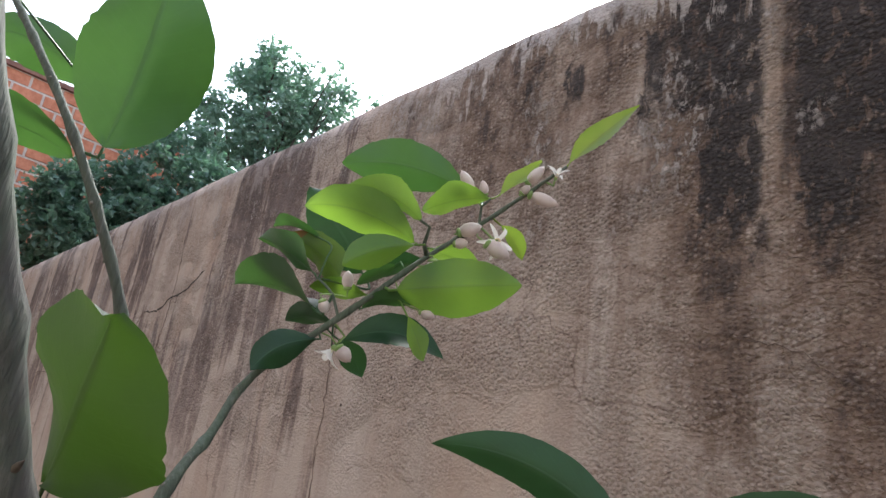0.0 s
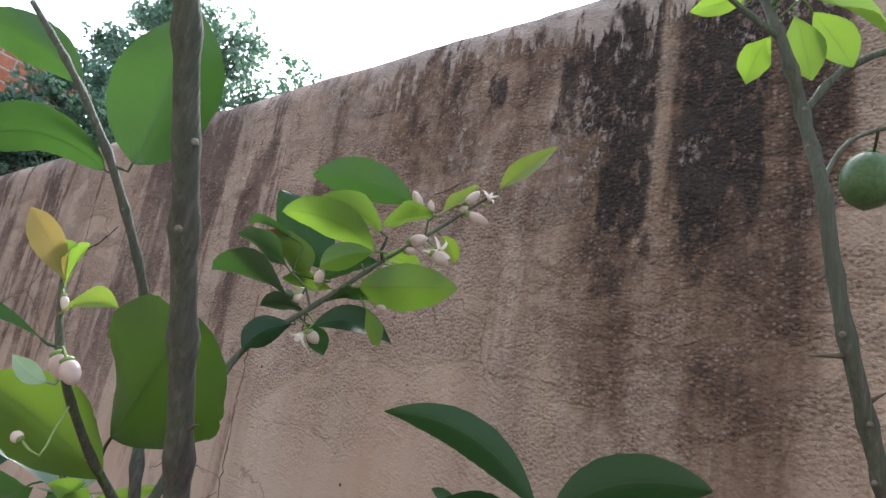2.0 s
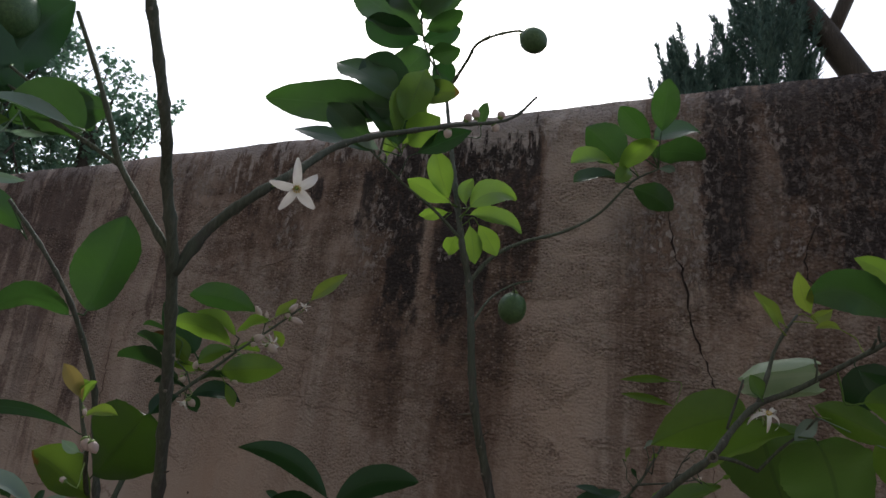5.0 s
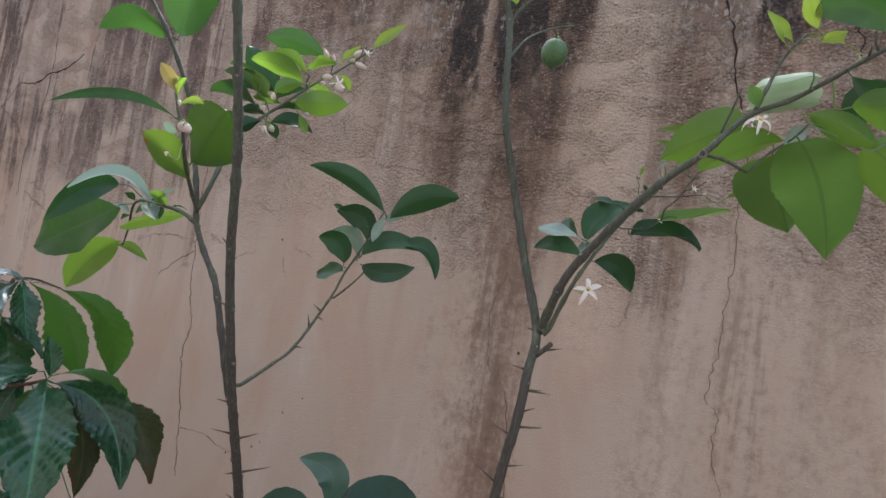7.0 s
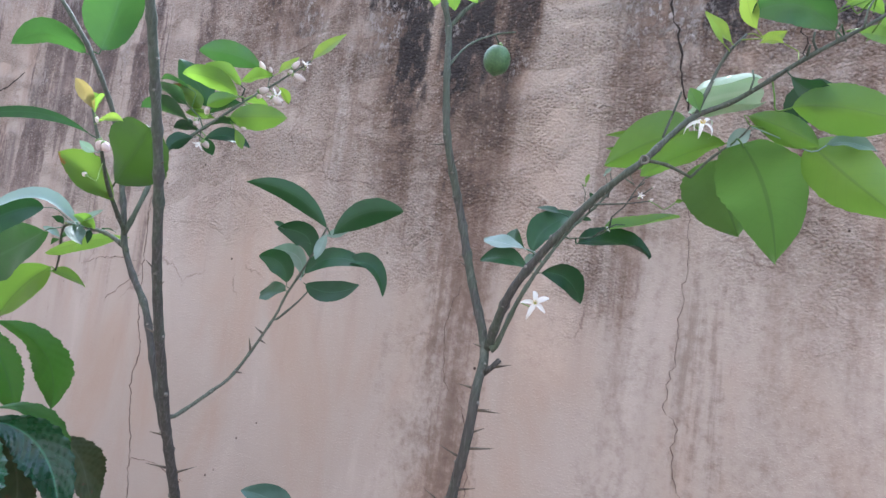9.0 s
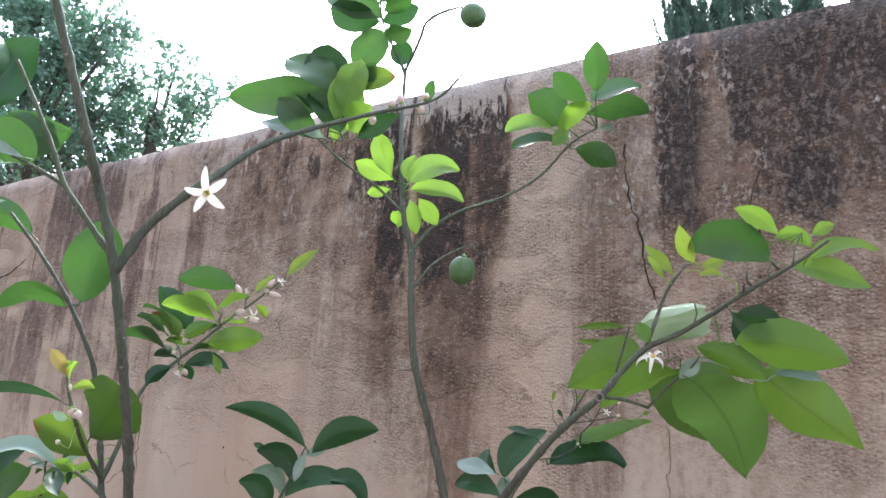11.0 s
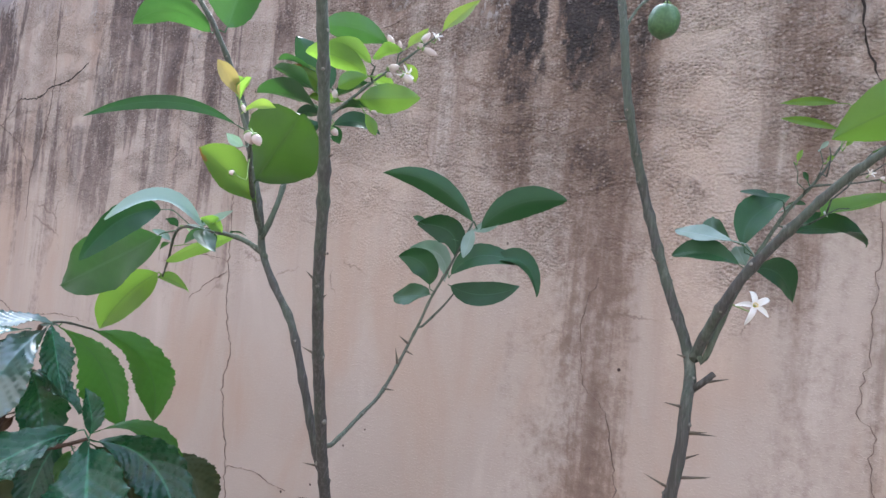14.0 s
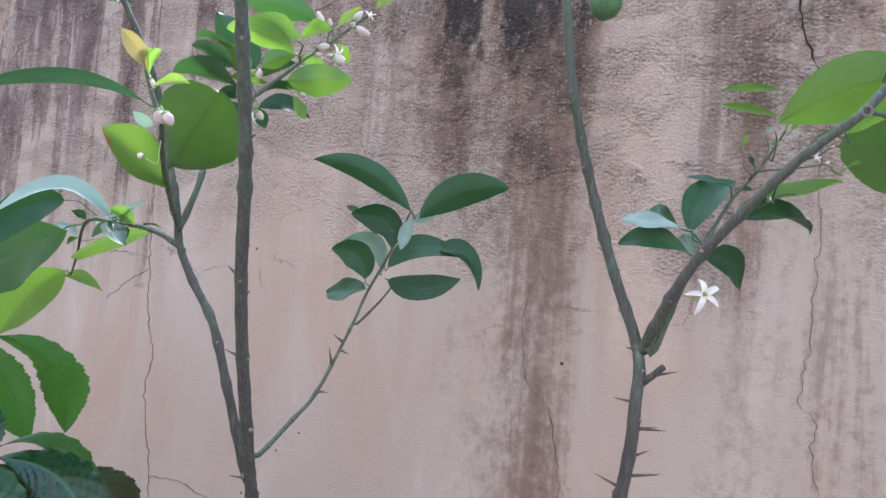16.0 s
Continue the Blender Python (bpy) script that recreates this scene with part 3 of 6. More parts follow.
        sv, sf = self.stalk(b, c, 0.0009 if width < 0.05 else 0.0013)
        first = len(verts)
        verts += sv
        uvs += [(0.5, 0.5)] * len(sv)
        faces += [tuple(first + q for q in f) for f in sf]
        link_mesh("leaf", verts, faces, LEAF[kind], self.root, uvs=uvs)

    def rolled_leaf(self, base, middle, tip, width, facing):
        """A leaf whose edges roll up over its face."""
        b, m, t, n = Vector(base), Vector(middle), Vector(tip), Vector(facing)
        ahead = (t - b).normalized()
        side = ahead.cross(n).normalized()
        up = side.cross(ahead)
        nu, nv = 18, 20
        verts, uvs, faces = [], [], []
        for i in range(nu + 1):
            s = i / nu
            r = 0.4 * width * min(1.0, 0.45 + 2.2 * s) * (1.0 - 0.3 * max(0.0, (s - 0.8) / 0.2) ** 2)
            reach = 2.5 - 0.5 * abs(2 * s - 1) ** 2
            p = b.lerp(t, s) + (m - (b + t) / 2) * 4 * s * (1 - s)
            for k in range(nv + 1):
                u = 2 * k / nv - 1
                a = u * reach
                turn = r * (1.0 - 0.16 * max(0.0, u))
                verts.append(p + side * turn * math.sin(a) + up * (r - turn * math.cos(a)) + ahead * 0.05 * width * math.sin(7 * u + 1.3))
                uvs.append(((u + 1) / 2, s))
        for i in range(nu):
            for k in range(nv):
                a = i * (nv + 1) + k
                faces.append((a, a + 1, a + nv + 2, a + nv + 1))
        link_mesh("leaf", verts, faces, LEAF["v"], self.root, "rolled leaf showing its pale face", uvs)

    def thorn(self, base, tip):
        _, stem, q, r = self.nearest(Vector(base))
        a, b = q, q + (Vector(tip) - Vector(base))
        b = b + (b - a).normalized() * r
        verts, faces = tube([a, a.lerp(b, 0.4), a.lerp(b, 0.75), b], [0.003, 0.0018, 0.0009, 0.0002], 6)
        link_mesh("thorn", verts, faces, THORN, self.root)

    def knot(self, centre, facing, radius):
        """The round scar of a lost side branch: a pale ring about a dark heart."""
        c, n = Vector(centre), Vector(facing).normalized()
        _, stem, q, r = self.nearest(c)
        c = q + n * r * 0.9
        side = n.orthogonal().normalized()
        up = n.cross(side)
        ring = [c + (side * math.cos(a) + up * math.sin(a)) * radius for a in [2 * math.pi * k / 14 for k in range(15)]]
        verts, faces = tube(ring, [radius * 0.36] * 15, 7)
        link_mesh("knot", verts, faces, SCAR, stem, "round pale branch scar")

    def bud(self, start, end, width):
        a, b = Vector(start), Vector(end)
        verts, faces = spindle(a, b, width, 7, 10, 0.62, 0.85)
        bud = link_mesh("flower_bud", verts, faces, BUD, self.root)
        verts, faces = spindle(a - (b - a).normalized() * width * 0.16, a + (b - a).normalized() * width * 0.3, width * 0.75, 5, 8)
        sv, sf = self.stalk(a, b, 0.0008)
        first = len(verts)
        link_mesh("calyx", verts + sv, faces + [tuple(first + q for q in f) for f in sf], CALYX, bud)

    def flower(self, centre, facing, size, kind):
        rnd = self.random
        c, n = Vector(centre), Vector(facing).normalized()
        verts, faces = spindle(c - n * size * 0.16, c + n * size * 0.1, size * 0.16, 5, 8)
        sv, sf = self.stalk(c - n * size * 0.16, c, 0.0011)
        first = len(verts)
        flower = link_mesh("flower", verts + sv, faces + [tuple(first + q for q in f) for f in sf], CALYX, self.root)
        side = n.orthogonal().normalized()
        up = n.cross(side)
        opened = 1.3 if kind == "open" else 0.75
        start = rnd.uniform(0, 1.2)
        for k in range(5):
            a = start + 2 * math.pi * k / 5 + rnd.uniform(-0.12, 0.12)
            out = side * math.cos(a) + up * math.sin(a)
            bend = rnd.uniform(0.45, 0.95)
            spread = opened + rnd.uniform(-0.2, 0.2)
            length = size * rnd.uniform(0.54, 0.68)
            wide = length * rnd.uniform(0.3, 0.4)
            if kind == "curled":
                bend, wide = rnd.uniform(1.6, 2.6), length * 0.24
            cross = n.cross(out)
            pv, pf, uv = [], [], []
            for i in range(9):
                s = i / 8
                lean = spread * (0.5 + bend * s)
                p = c + (out * math.sin(lean) + n * math.cos(lean)) * length * s - n * (0.18 * length * s * s if kind == "open" else 0)
                h = wide * 0.5 * max(0.12, math.sin(math.pi * (0.1 + 0.86 * s)) ** 0.7)
                for u in (-1, -0.5, 0, 0.5, 1):
                    pv.append(p + cross * h * u + n * h * 0.45 * u * u)
            for i in range(8):
                for j in range(4):
                    q = i * 5 + j
                    pf.append((q, q + 1, q + 6, q + 5))
            link_mesh("petal", pv, pf, PETAL, flower)
        pv, pf = [], []
        for k in range(9):
            a = 2 * math.pi * k / 9
            foot = c + (side * math.cos(a) + up * math.sin(a)) * size * 0.035
            head = foot + (n + (side * math.cos(a) + up * math.sin(a)) * 0.25) * size * 0.17
            v, f = tube([foot, foot.lerp(head, 0.7), head], [size * 0.009, size * 0.008, size * 0.018], 5)
            pf += [tuple(len(pv) + q for q in g) for g in f]
            pv += v
        link_mesh("stamens", pv, pf, STAMEN, flower, "ring of yellow-tipped stamens")

    def fruit(self, centre, radius, towards_stalk):
        c, n = Vector(centre), Vector(towards_stalk).normalized()
        side = n.orthogonal().normalized()
        up = n.cross(side)
        rings, sides = 16, 24
        verts, faces = [], []
        for i in range(rings + 1):
            a = math.pi * i / rings
            r = radius * (1 + 0.02 * math.sin(3 * a))
            stretch = 1.06 + (0.1 if i == rings else 0.04 if i == rings - 1 else 0)
            for k in range(sides):
                b = 2 * math.pi * k / sides
                verts.append(c + n * r * stretch * math.cos(a) + (side * math.cos(b) + up * math.sin(b)) * max(r * math.sin(a), 0.0004))
        for i in range(rings):
            for k in range(sides):
                j = (k + 1) % sides
                faces.append((i * sides + k, (i + 1) * sides + k, (i + 1) * sides + j, i * sides + j))
        fruit = link_mesh("citrus_fruit", verts, faces, FRUIT, self.root, "unripe green citrus fruit with dimpled rind")
        top = c + n * radius * 1.04
        verts, faces = spindle(top - n * 0.002, top + n * 0.005, 0.013, 5, 8)
        sv, sf = self.stalk(top + n * 0.003, c, 0.0014)
        first = len(verts)
        link_mesh("calyx", verts + sv, faces + [tuple(first + q for q in f) for f in sf], CALYX, fruit)


# ---- ground and wall ----
SOIL = plain_material("dry_soil", (0.12, 0.08, 0.055), (0.2, 0.14, 0.1), 9, 0.95, 0.8, 0.02, 0.1)
WALL_FACE, WALL_TOP = 0.92, 2.208


def build_ground():
    """One sheet of soil to the horizon, fine near the wall."""
    xs = [-600, -60, -16] + [-8 + 0.4 * i for i in range(36)] + [16, 60, 600]
    ys = [-600, -60, -12] + [-4 + 0.4 * i for i in range(26)] + [16, 60, 600]
    verts = [(x, y, 0.03 * noise.noise((x * 1.3, y * 1.3, 0)) - 0.41 if max(abs(x), abs(y)) < 10 else -0.41) for y in ys for x in xs]
    faces = [(j * len(xs) + i, j * len(xs) + i + 1, (j + 1) * len(xs) + i + 1, (j + 1) * len(xs) + i) for j in range(len(ys) - 1) for i in range(len(xs) - 1)]
    tagged(link_mesh("ground", verts, faces, SOIL), "bare brown soil at the foot of the wall", "ground", kind="structure")


def wall_dent(x, z):
    """How far the uneven face of the garden wall lies behind its plane."""
    return 0.006 * (0.5 + 0.5 * noise.noise((x * 2.1, 0, z * 2.1))) + 0.003 * abs(noise.noise((x * 9, 3, z * 9)))


def build_wall():
    """The garden wall: a slightly uneven face, a worn top edge and a plain back."""
    step, left, right, thick = 0.045, -6.3, 4.2, 0.16
    nx, nz = int((right - left) / step), 56
    verts, faces = [], []
    for j in range(nz + 1):
        for i in range(nx + 1):
            x = left + (right - left) * i / nx
            z = -0.5 + (WALL_TOP + 0.5) * j / nz
            dent = wall_dent(x, z)
            if j == nz:
                z += 0.007 * noise.noise((x * 3, 7, 0)) + 0.005 * noise.noise((x * 17, 5, 0))
                dent += 0.012
            verts.append((x, WALL_FACE + dent, z))
    for j in range(nz):
        for i in range(nx):
            a = j * (nx + 1) + i
            faces.append((a, a + 1, a + nx + 2, a + nx + 1))
    back = len(verts)
    for i in range(nx + 1):
        x = left + (right - left) * i / nx
        verts.append((x, WALL_FACE + thick * 0.5, WALL_TOP + 0.012 + 0.006 * noise.noise((x * 4, 1, 0))))
    for i in range(nx + 1):
        x = left + (right - left) * i / nx
        verts.append((x, WALL_FACE + thick, WALL_TOP))
    for i in range(nx + 1):
        verts.append((left + (right - left) * i / nx, WALL_FACE + thick, -0.5))
    rim = nz * (nx + 1)
    for row_a, row_b in ((rim, back), (back, back + nx + 1), (back + nx + 1, back + 2 * (nx + 1))):
        for i in range(nx):
            faces.append((row_a + i, row_a + i + 1, row_b + i + 1, row_b + i))
    for end in (0, nx):
        ring = [j * (nx + 1) + end for j in range(nz + 1)] + [back + k * (nx + 1) + end for k in range(3)]
        faces.append(tuple(ring if end == 0 else reversed(ring)))
    return tagged(link_mesh("wall_garden", verts, faces, PLASTER), "old pinkish plastered garden wall streaked with black mould", "wall", kind="structure")


def build_blocker_wall():
    """An unseen plain wall added behind the walk, to keep skylight off the garden wall."""
    v = [(x, y, z) for x in (-14.0, 14.0) for y in (-2.4, -2.2) for z in (-0.5, 6.6)]
    f = [(0, 1, 3, 2), (4, 6, 7, 5), (0, 4, 5, 1), (2, 3, 7, 6), (0, 2, 6, 4), (1, 5, 7, 3)]
    tagged(link_mesh("wall_blocker", v, f, RENDERED, smooth=False), "unseen plain wall added to keep skylight off the garden wall", "wall", kind="structure")


RENDERED = plain_material("grey_render", (0.22, 0.2, 0.185), (0.3, 0.28, 0.26), 6, 0.9)
build_ground()
build_blocker_wall()
wall = build_wall()
crack_random = random.Random(5)


def crack(points, width=0.0028):
    """A ragged dark crack in the plaster, with side steps, tapering to its ends."""
    way = spline([(x, 0, z) for x, z in points], 0.012)
    left, right = [], []
    for i, p in enumerate(way):
        s = i / max(1, len(way) - 1)
        w = width * (0.3 + 0.7 * math.sin(math.pi * min(1, 0.12 + s * 0.86)) ** 0.5) * crack_random.uniform(0.35, 1.5)
        p = p + Vector((crack_random.gauss(0, 0.0028), 0, crack_random.gauss(0, 0.002)))
        face = WALL_FACE + wall_dent(p.x, p.z) - 0.0014
        across = Vector((w / 2, 0, 0)) if abs(way[-1].z - way[0].z) > abs(way[-1].x - way[0].x) else Vector((0, 0, w / 2))
        left.append(Vector((p.x, face, p.z)) - across)
        right.append(Vector((p.x, face, p.z + crack_random.gauss(0, 0.0006))) + across)
    n = len(way)
    back = [v + Vector((0, 0.02, 0)) for v in left + right]
    faces = [(i, n + i, n + i + 1, i + 1) for i in range(n - 1)]
    faces += [(i, i + 1, 2 * n + i + 1, 2 * n + i) for i in range(n - 1)] + [(n + i, 3 * n + i, 3 * n + i + 1, n + i + 1) for i in range(n - 1)]
    link_mesh("crack", left + right + back, faces, CRACK if width > 0.0026 else HAIRLINE, wall, "dark ragged crack in the plaster", smooth=False)


crack([(0.403, 1.965), (0.404, 1.897), (0.416, 1.814), (0.439, 1.733), (0.447, 1.661), (0.472, 1.592), (0.496, 1.528)], 0.0036)
crack([(0.496, 1.528), (0.497, 1.482), (0.487, 1.387), (0.494, 1.300), (0.490, 1.200), (0.489, 1.112), (0.474, 0.988), (0.503, 0.957), (0.498, 0.880), (0.527, 0.791), (0.541, 0.716), (0.546, 0.560)], 0.0013)
crack([(-0.020, 1.190), (-0.050, 1.108), (-0.047, 1.013), (-0.028, 0.950), (0.012, 0.915), (0.037, 0.838), (0.053, 0.738), (0.060, 0.600)], 0.0019)
crack([(-1.205, 1.307), (-1.186, 1.029), (-1.150, 0.900), (-1.143, 0.872), (-1.163, 0.772), (-1.120, 0.556), (-1.095, 0.400)], 0.0024)
crack([(-1.115, 0.548), (-1.005, 0.557), (-0.937, 0.542), (-0.870, 0.533)], 0.0016)
crack([(-1.215, 1.600), (-1.205, 1.440), (-1.205, 1.307)], 0.0024)
crack([(-1.520, 1.130), (-1.400, 1.160), (-1.275, 1.163), (-1.200, 1.150)], 0.0020)
crack([(-0.285, 1.542), (-0.205, 1.524), (-0.146, 1.505), (-0.100, 1.462)], 0.0016)
crack([(-2.083, 1.846), (-2.211, 1.784), (-2.332, 1.769), (-2.402, 1.735), (-2.564, 1.734)], 0.0060)
crack([(-2.564, 1.734), (-2.635, 1.671), (-2.696, 1.633), (-2.857, 1.590), (-2.937, 1.530), (-3.024, 1.480), (-3.190, 1.453), (-3.268, 1.472)], 0.0026)
crack([(-2.332, 1.999), (-2.313, 1.869), (-2.311, 1.742), (-2.329, 1.641), (-2.358, 1.540), (-2.408, 1.413), (-2.409, 1.233)], 0.0026)
crack([(-2.696, 1.633), (-2.520, 1.545), (-2.447, 1.465)], 0.0022)
crack([(-3.955, 1.864), (-3.900, 1.690), (-3.849, 1.520)], 0.0026)
crack([(-3.938, 1.515), (-3.761, 1.519), (-3.541, 1.482)], 0.0026)
crack([(-4.292, 1.871), (-4.145, 1.871), (-3.986, 1.814)], 0.0026)
crack([(-3.007, 1.416), (-3.039, 1.155), (-3.103, 1.005), (-3.133, 0.856), (-3.088, 0.744)], 0.0055)
crack([(-3.118, 0.931), (-2.904, 0.901), (-2.682, 0.899), (-2.537, 0.908), (-2.417, 0.873), (-2.260, 0.878), (-2.092, 0.896), (-1.930, 0.890)], 0.0026)
crack([(-1.363, 1.025), (-1.275, 1.082), (-1.203, 1.117)], 0.0020)
crack([(0.685, 1.866), (0.665, 1.800), (0.678, 1.702)], 0.0030)
crack([(-0.683, 1.812), (-0.649, 1.818), (-0.617, 1.833)], 0.0014)


# ---- behind the wall ----
# haze is mixed into both greens behind the wall, making them paler and bluer
FAR_LEAF = leaf_material("hazy_far_foliage", (0.04, 0.095, 0.072), (0.115, 0.2, 0.15), (0.13, 0.27, 0.15), 0.38, 0.28, 0.7)
NEEDLE = plain_material("hazy_conifer_needles", (0.045, 0.1, 0.082), (0.095, 0.18, 0.15), 30, 0.6)
TRUNK = bark_material("tree_bark", (0.06, 0.052, 0.042), (0.055, 0.045, 0.036), (0.11, 0.1, 0.085))
BRICK = plain_material("orange_clay_brick", (0.36, 0.13, 0.075), (0.5, 0.21, 0.13), 14, 0.85, 0.4, 0.004, 0.2)
MORTAR = plain_material("pale_mortar", (0.42, 0.38, 0.34), (0.55, 0.5, 0.46), 25, 0.95, 0.5, 0.004, 0.1)
COPING = plain_material("dark_coping", (0.12, 0.06, 0.045), (0.2, 0.1, 0.08), 12, 0.9)


def leaf_cloud(seed, blobs, count, size):
    """Small folded leaves scattered in sprays through the blobs (centre, radius), denser towards their skins."""
    rnd = random.Random(seed)
    verts, faces, uvs = [], [], []
    total = sum(r ** 2 for _, r in blobs)
    for centre, radius in blobs:
        sprays = int(count * radius ** 2 / total / 9)
        for _ in range(sprays):
            d = Vector((rnd.gauss(0, 1), rnd.gauss(0, 1), rnd.gauss(0, 1))).normalized()
            s = Vector(centre) + d * radius * rnd.uniform(0.25, 1.0) ** 0.5 * (1 + 0.22 * noise.noise(d * 2.3 + Vector(centre)))
            if noise.noise(s * 3.1) < -0.04 and rnd.random() < 0.85:
                continue
            twig = (d + Vector((rnd.gauss(0, 0.5), rnd.gauss(0, 0.5), rnd.gauss(0.3, 0.5)))).normalized()
            for k in range(9):
                p = s + twig * size * (k - 2) * 0.34
                a = Vector((rnd.gauss(0, 1), rnd.gauss(0, 1), rnd.gauss(0, 0.7))).normalized()
                b = a.cross(Vector((rnd.gauss(0, 1), rnd.gauss(0, 1), rnd.gauss(0, 1)))).normalized()
                length, wide = size * rnd.uniform(0.7, 1.3), size * rnd.uniform(0.28, 0.42)
                lift = a.cross(b) * wide * 0.4
                f = len(verts)
                verts += [p, p + a * length * 0.5 + b * wide + lift, p + a * length, p + a * length * 0.5 - b * wide + lift]
                uvs += [(0.5, 0.0), (0.95, 0.5), (0.5, 1.0), (0.05, 0.5)]
                faces += [(f, f + 1, f + 2), (f, f + 2, f + 3)]
    return verts, faces, uvs


def broad_tree(foot, blobs, count, size, seed, label):
    root = tagged(new("tree"), label, "tree", "trees behind the wall")
    base = Vector(foot)
    top = Vector(blobs[0][0])
    verts, faces = tube(spline([base, base.lerp(top, 0.4) + Vector((0.1, 0, 0)), top], 0.25), [0.11 - 0.07 * i / 60 for i in range(200)], 10)
    trunk = link_mesh("trunk", verts, faces, TRUNK, root)
    rnd = random.Random(seed)
    for centre, radius in blobs[1:]:
        fork = base.lerp(top, rnd.uniform(0.45, 0.8))
        c = Vector(centre)
        verts, faces = tube(spline([fork, fork.lerp(c, 0.5) + Vector((0, 0, 0.15)), c], 0.2), [0.032 - 0.026 * min(1, i / 14) for i in range(200)], 7)
        link_mesh("limb", verts, faces, TRUNK, root)
    verts, faces, uvs = leaf_cloud(seed, blobs, count, size)
    crown = link_mesh("crown", verts, faces, FAR_LEAF, root, uvs=uvs, smooth=False)
    tagged(crown, kind="stuff")


broad_tree((-8.04, 3.60, -0.45), [((-8.04, 3.60, 5.58), 0.57), ((-7.99, 3.14, 5.01), 0.50), ((-7.96, 4.01, 5.92), 0.39), ((-7.96, 3.53, 6.25), 0.23), ((-7.55, 4.40, 6.12), 0.14), ((-7.69, 4.20, 5.54), 0.27), ((-7.52, 4.25, 6.48), 0.08), ((-7.29, 4.77, 5.99), 0.09), ((-7.85, 3.92, 6.38), 0.11), ((-8.15, 3.32, 5.90), 0.23), ((-8.05, 3.48, 6.48), 0.08), ((-7.55, 4.31, 6.29), 0.09), ((-8.06, 2.90, 5.33), 0.10)], 10000, 0.080, 11, 'tall leafy tree with an airy uneven crown behind the wall')
broad_tree((-7.17, 2.24, -0.45), [((-7.17, 2.24, 3.84), 0.48), ((-7.28, 1.78, 3.47), 0.36), ((-7.41, 1.48, 3.16), 0.42), ((-7.40, 2.52, 4.36), 0.35), ((-7.25, 1.93, 3.9), 0.13), ((-7.48, 1.37, 2.90), 0.41), ((-7.36, 1.56, 3.75), 0.1), ((-6.83, 2.25, 3.26), 0.47), ((-7.02, 1.69, 3.11), 0.45), ((-6.78, 2.65, 3.69), 0.43), ((-7.16, 1.54, 3.42), 0.32)], 24000, 0.070, 12, 'dense dark green tree crowding over the wall')
broad_tree((-7.55, 5.05, -0.45), [((-7.55, 5.05, 5.19), 0.56), ((-8.27, 4.51, 5.44), 0.72), ((-9.04, 4.16, 6.53), 0.37), ((-7.00, 5.35, 5.34), 0.32), ((-7.38, 5.17, 5.91), 0.23), ((-7.99, 4.90, 4.77), 0.72), ((-8.57, 4.40, 4.43), 0.63), ((-9.03, 3.89, 4.32), 0.61), ((-7.31, 5.32, 4.82), 0.40), ((-6.79, 5.54, 5.56), 0.15), ((-7.50, 5.02, 6.14), 0.11), ((-8.14, 4.57, 6.25), 0.33), ((-8.98, 3.94, 5.42), 0.63), ((-7.76, 4.25, 4.57), 0.61), ((-7.80, 3.56, 4.41), 0.50)], 20000, 0.080, 14, 'leafy tree with a loose crown behind the wall')


def conifer(foot, height, radius, seed):
    """An upright conifer of dense flame-shaped plumes."""
    rnd = random.Random(seed)
    root = tagged(new("conifer"), "blue-green upright conifer with feathery plumes behind the wall", "tree", "conifers behind the wall")
    base = Vector(foot)
    verts, faces = tube([base, base + Vector((0, 0, height * 0.5)), base + Vector((0, 0, height * 0.93))], [0.05, 0.035, 0.006], 8)
    link_mesh("trunk", verts, faces, TRUNK, root)
    verts, faces = [], []
    for _ in range(420):
        s = rnd.uniform(0.5, 0.93)
        reach = radius * min(1.0, (1.0 - s) * 7) ** 0.5 * rnd.uniform(0.1, 1.0) ** 0.5
        a = rnd.uniform(0, 2 * math.pi)
        out = Vector((math.cos(a), math.sin(a), 0))
        p = base + out * reach + Vector((0, 0, height * s))
        up = (Vector((0, 0, 1)) + out * rnd.uniform(0.05, 0.4)).normalized()
        long = rnd.uniform(0.14, 0.28)
        for k in range(200):
            g = rnd.random()
            around = Vector((rnd.gauss(0, 1), rnd.gauss(0, 1), rnd.gauss(0, 0.4)))
            q = p + up * long * g + around * 0.012 * (1 - g)
            d = (up + around * 0.5).normalized()
            b = d.cross(Vector((rnd.gauss(0, 1), rnd.gauss(0, 1), rnd.gauss(0, 1)))).normalized() * 0.0034
            f = len(verts)
            verts += [q - b, q + b, q + d * rnd.uniform(0.016, 0.034)]
            faces.append((f, f + 1, f + 2))
    tagged(link_mesh("foliage", verts, faces, NEEDLE, root, smooth=False), kind="stuff")


conifer((0.36, 2.06, -0.45), 3.62, 0.135, 1)
conifer((0.62, 2.08, -0.45), 3.85, 0.14, 2)



def leaning_trunk():
    """A bare dark trunk that leans across behind the wall."""
    root = tagged(new("leaning_tree"), "dark bare trunk leaning across behind the wall", "tree")
    way = spline([(2.45, 2.3, -0.45), (1.75, 2.2, 1.1), (0.9, 2.1, 2.9), (0.66, 2.1, 3.4), (0.5, 2.1, 4.1)], 0.1)
    verts, faces = tube(way, [0.075 - 0.035 * i / len(way) for i in range(len(way))], 10)
    link_mesh("trunk", verts, faces, TRUNK, root)
    verts, faces = tube(spline([(0.83, 2.1, 3.05), (1.02, 2.12, 3.5), (1.3, 2.15, 4.0)], 0.1), [0.028] * 40, 8)
    link_mesh("limb", verts, faces, TRUNK, root)


leaning_trunk()


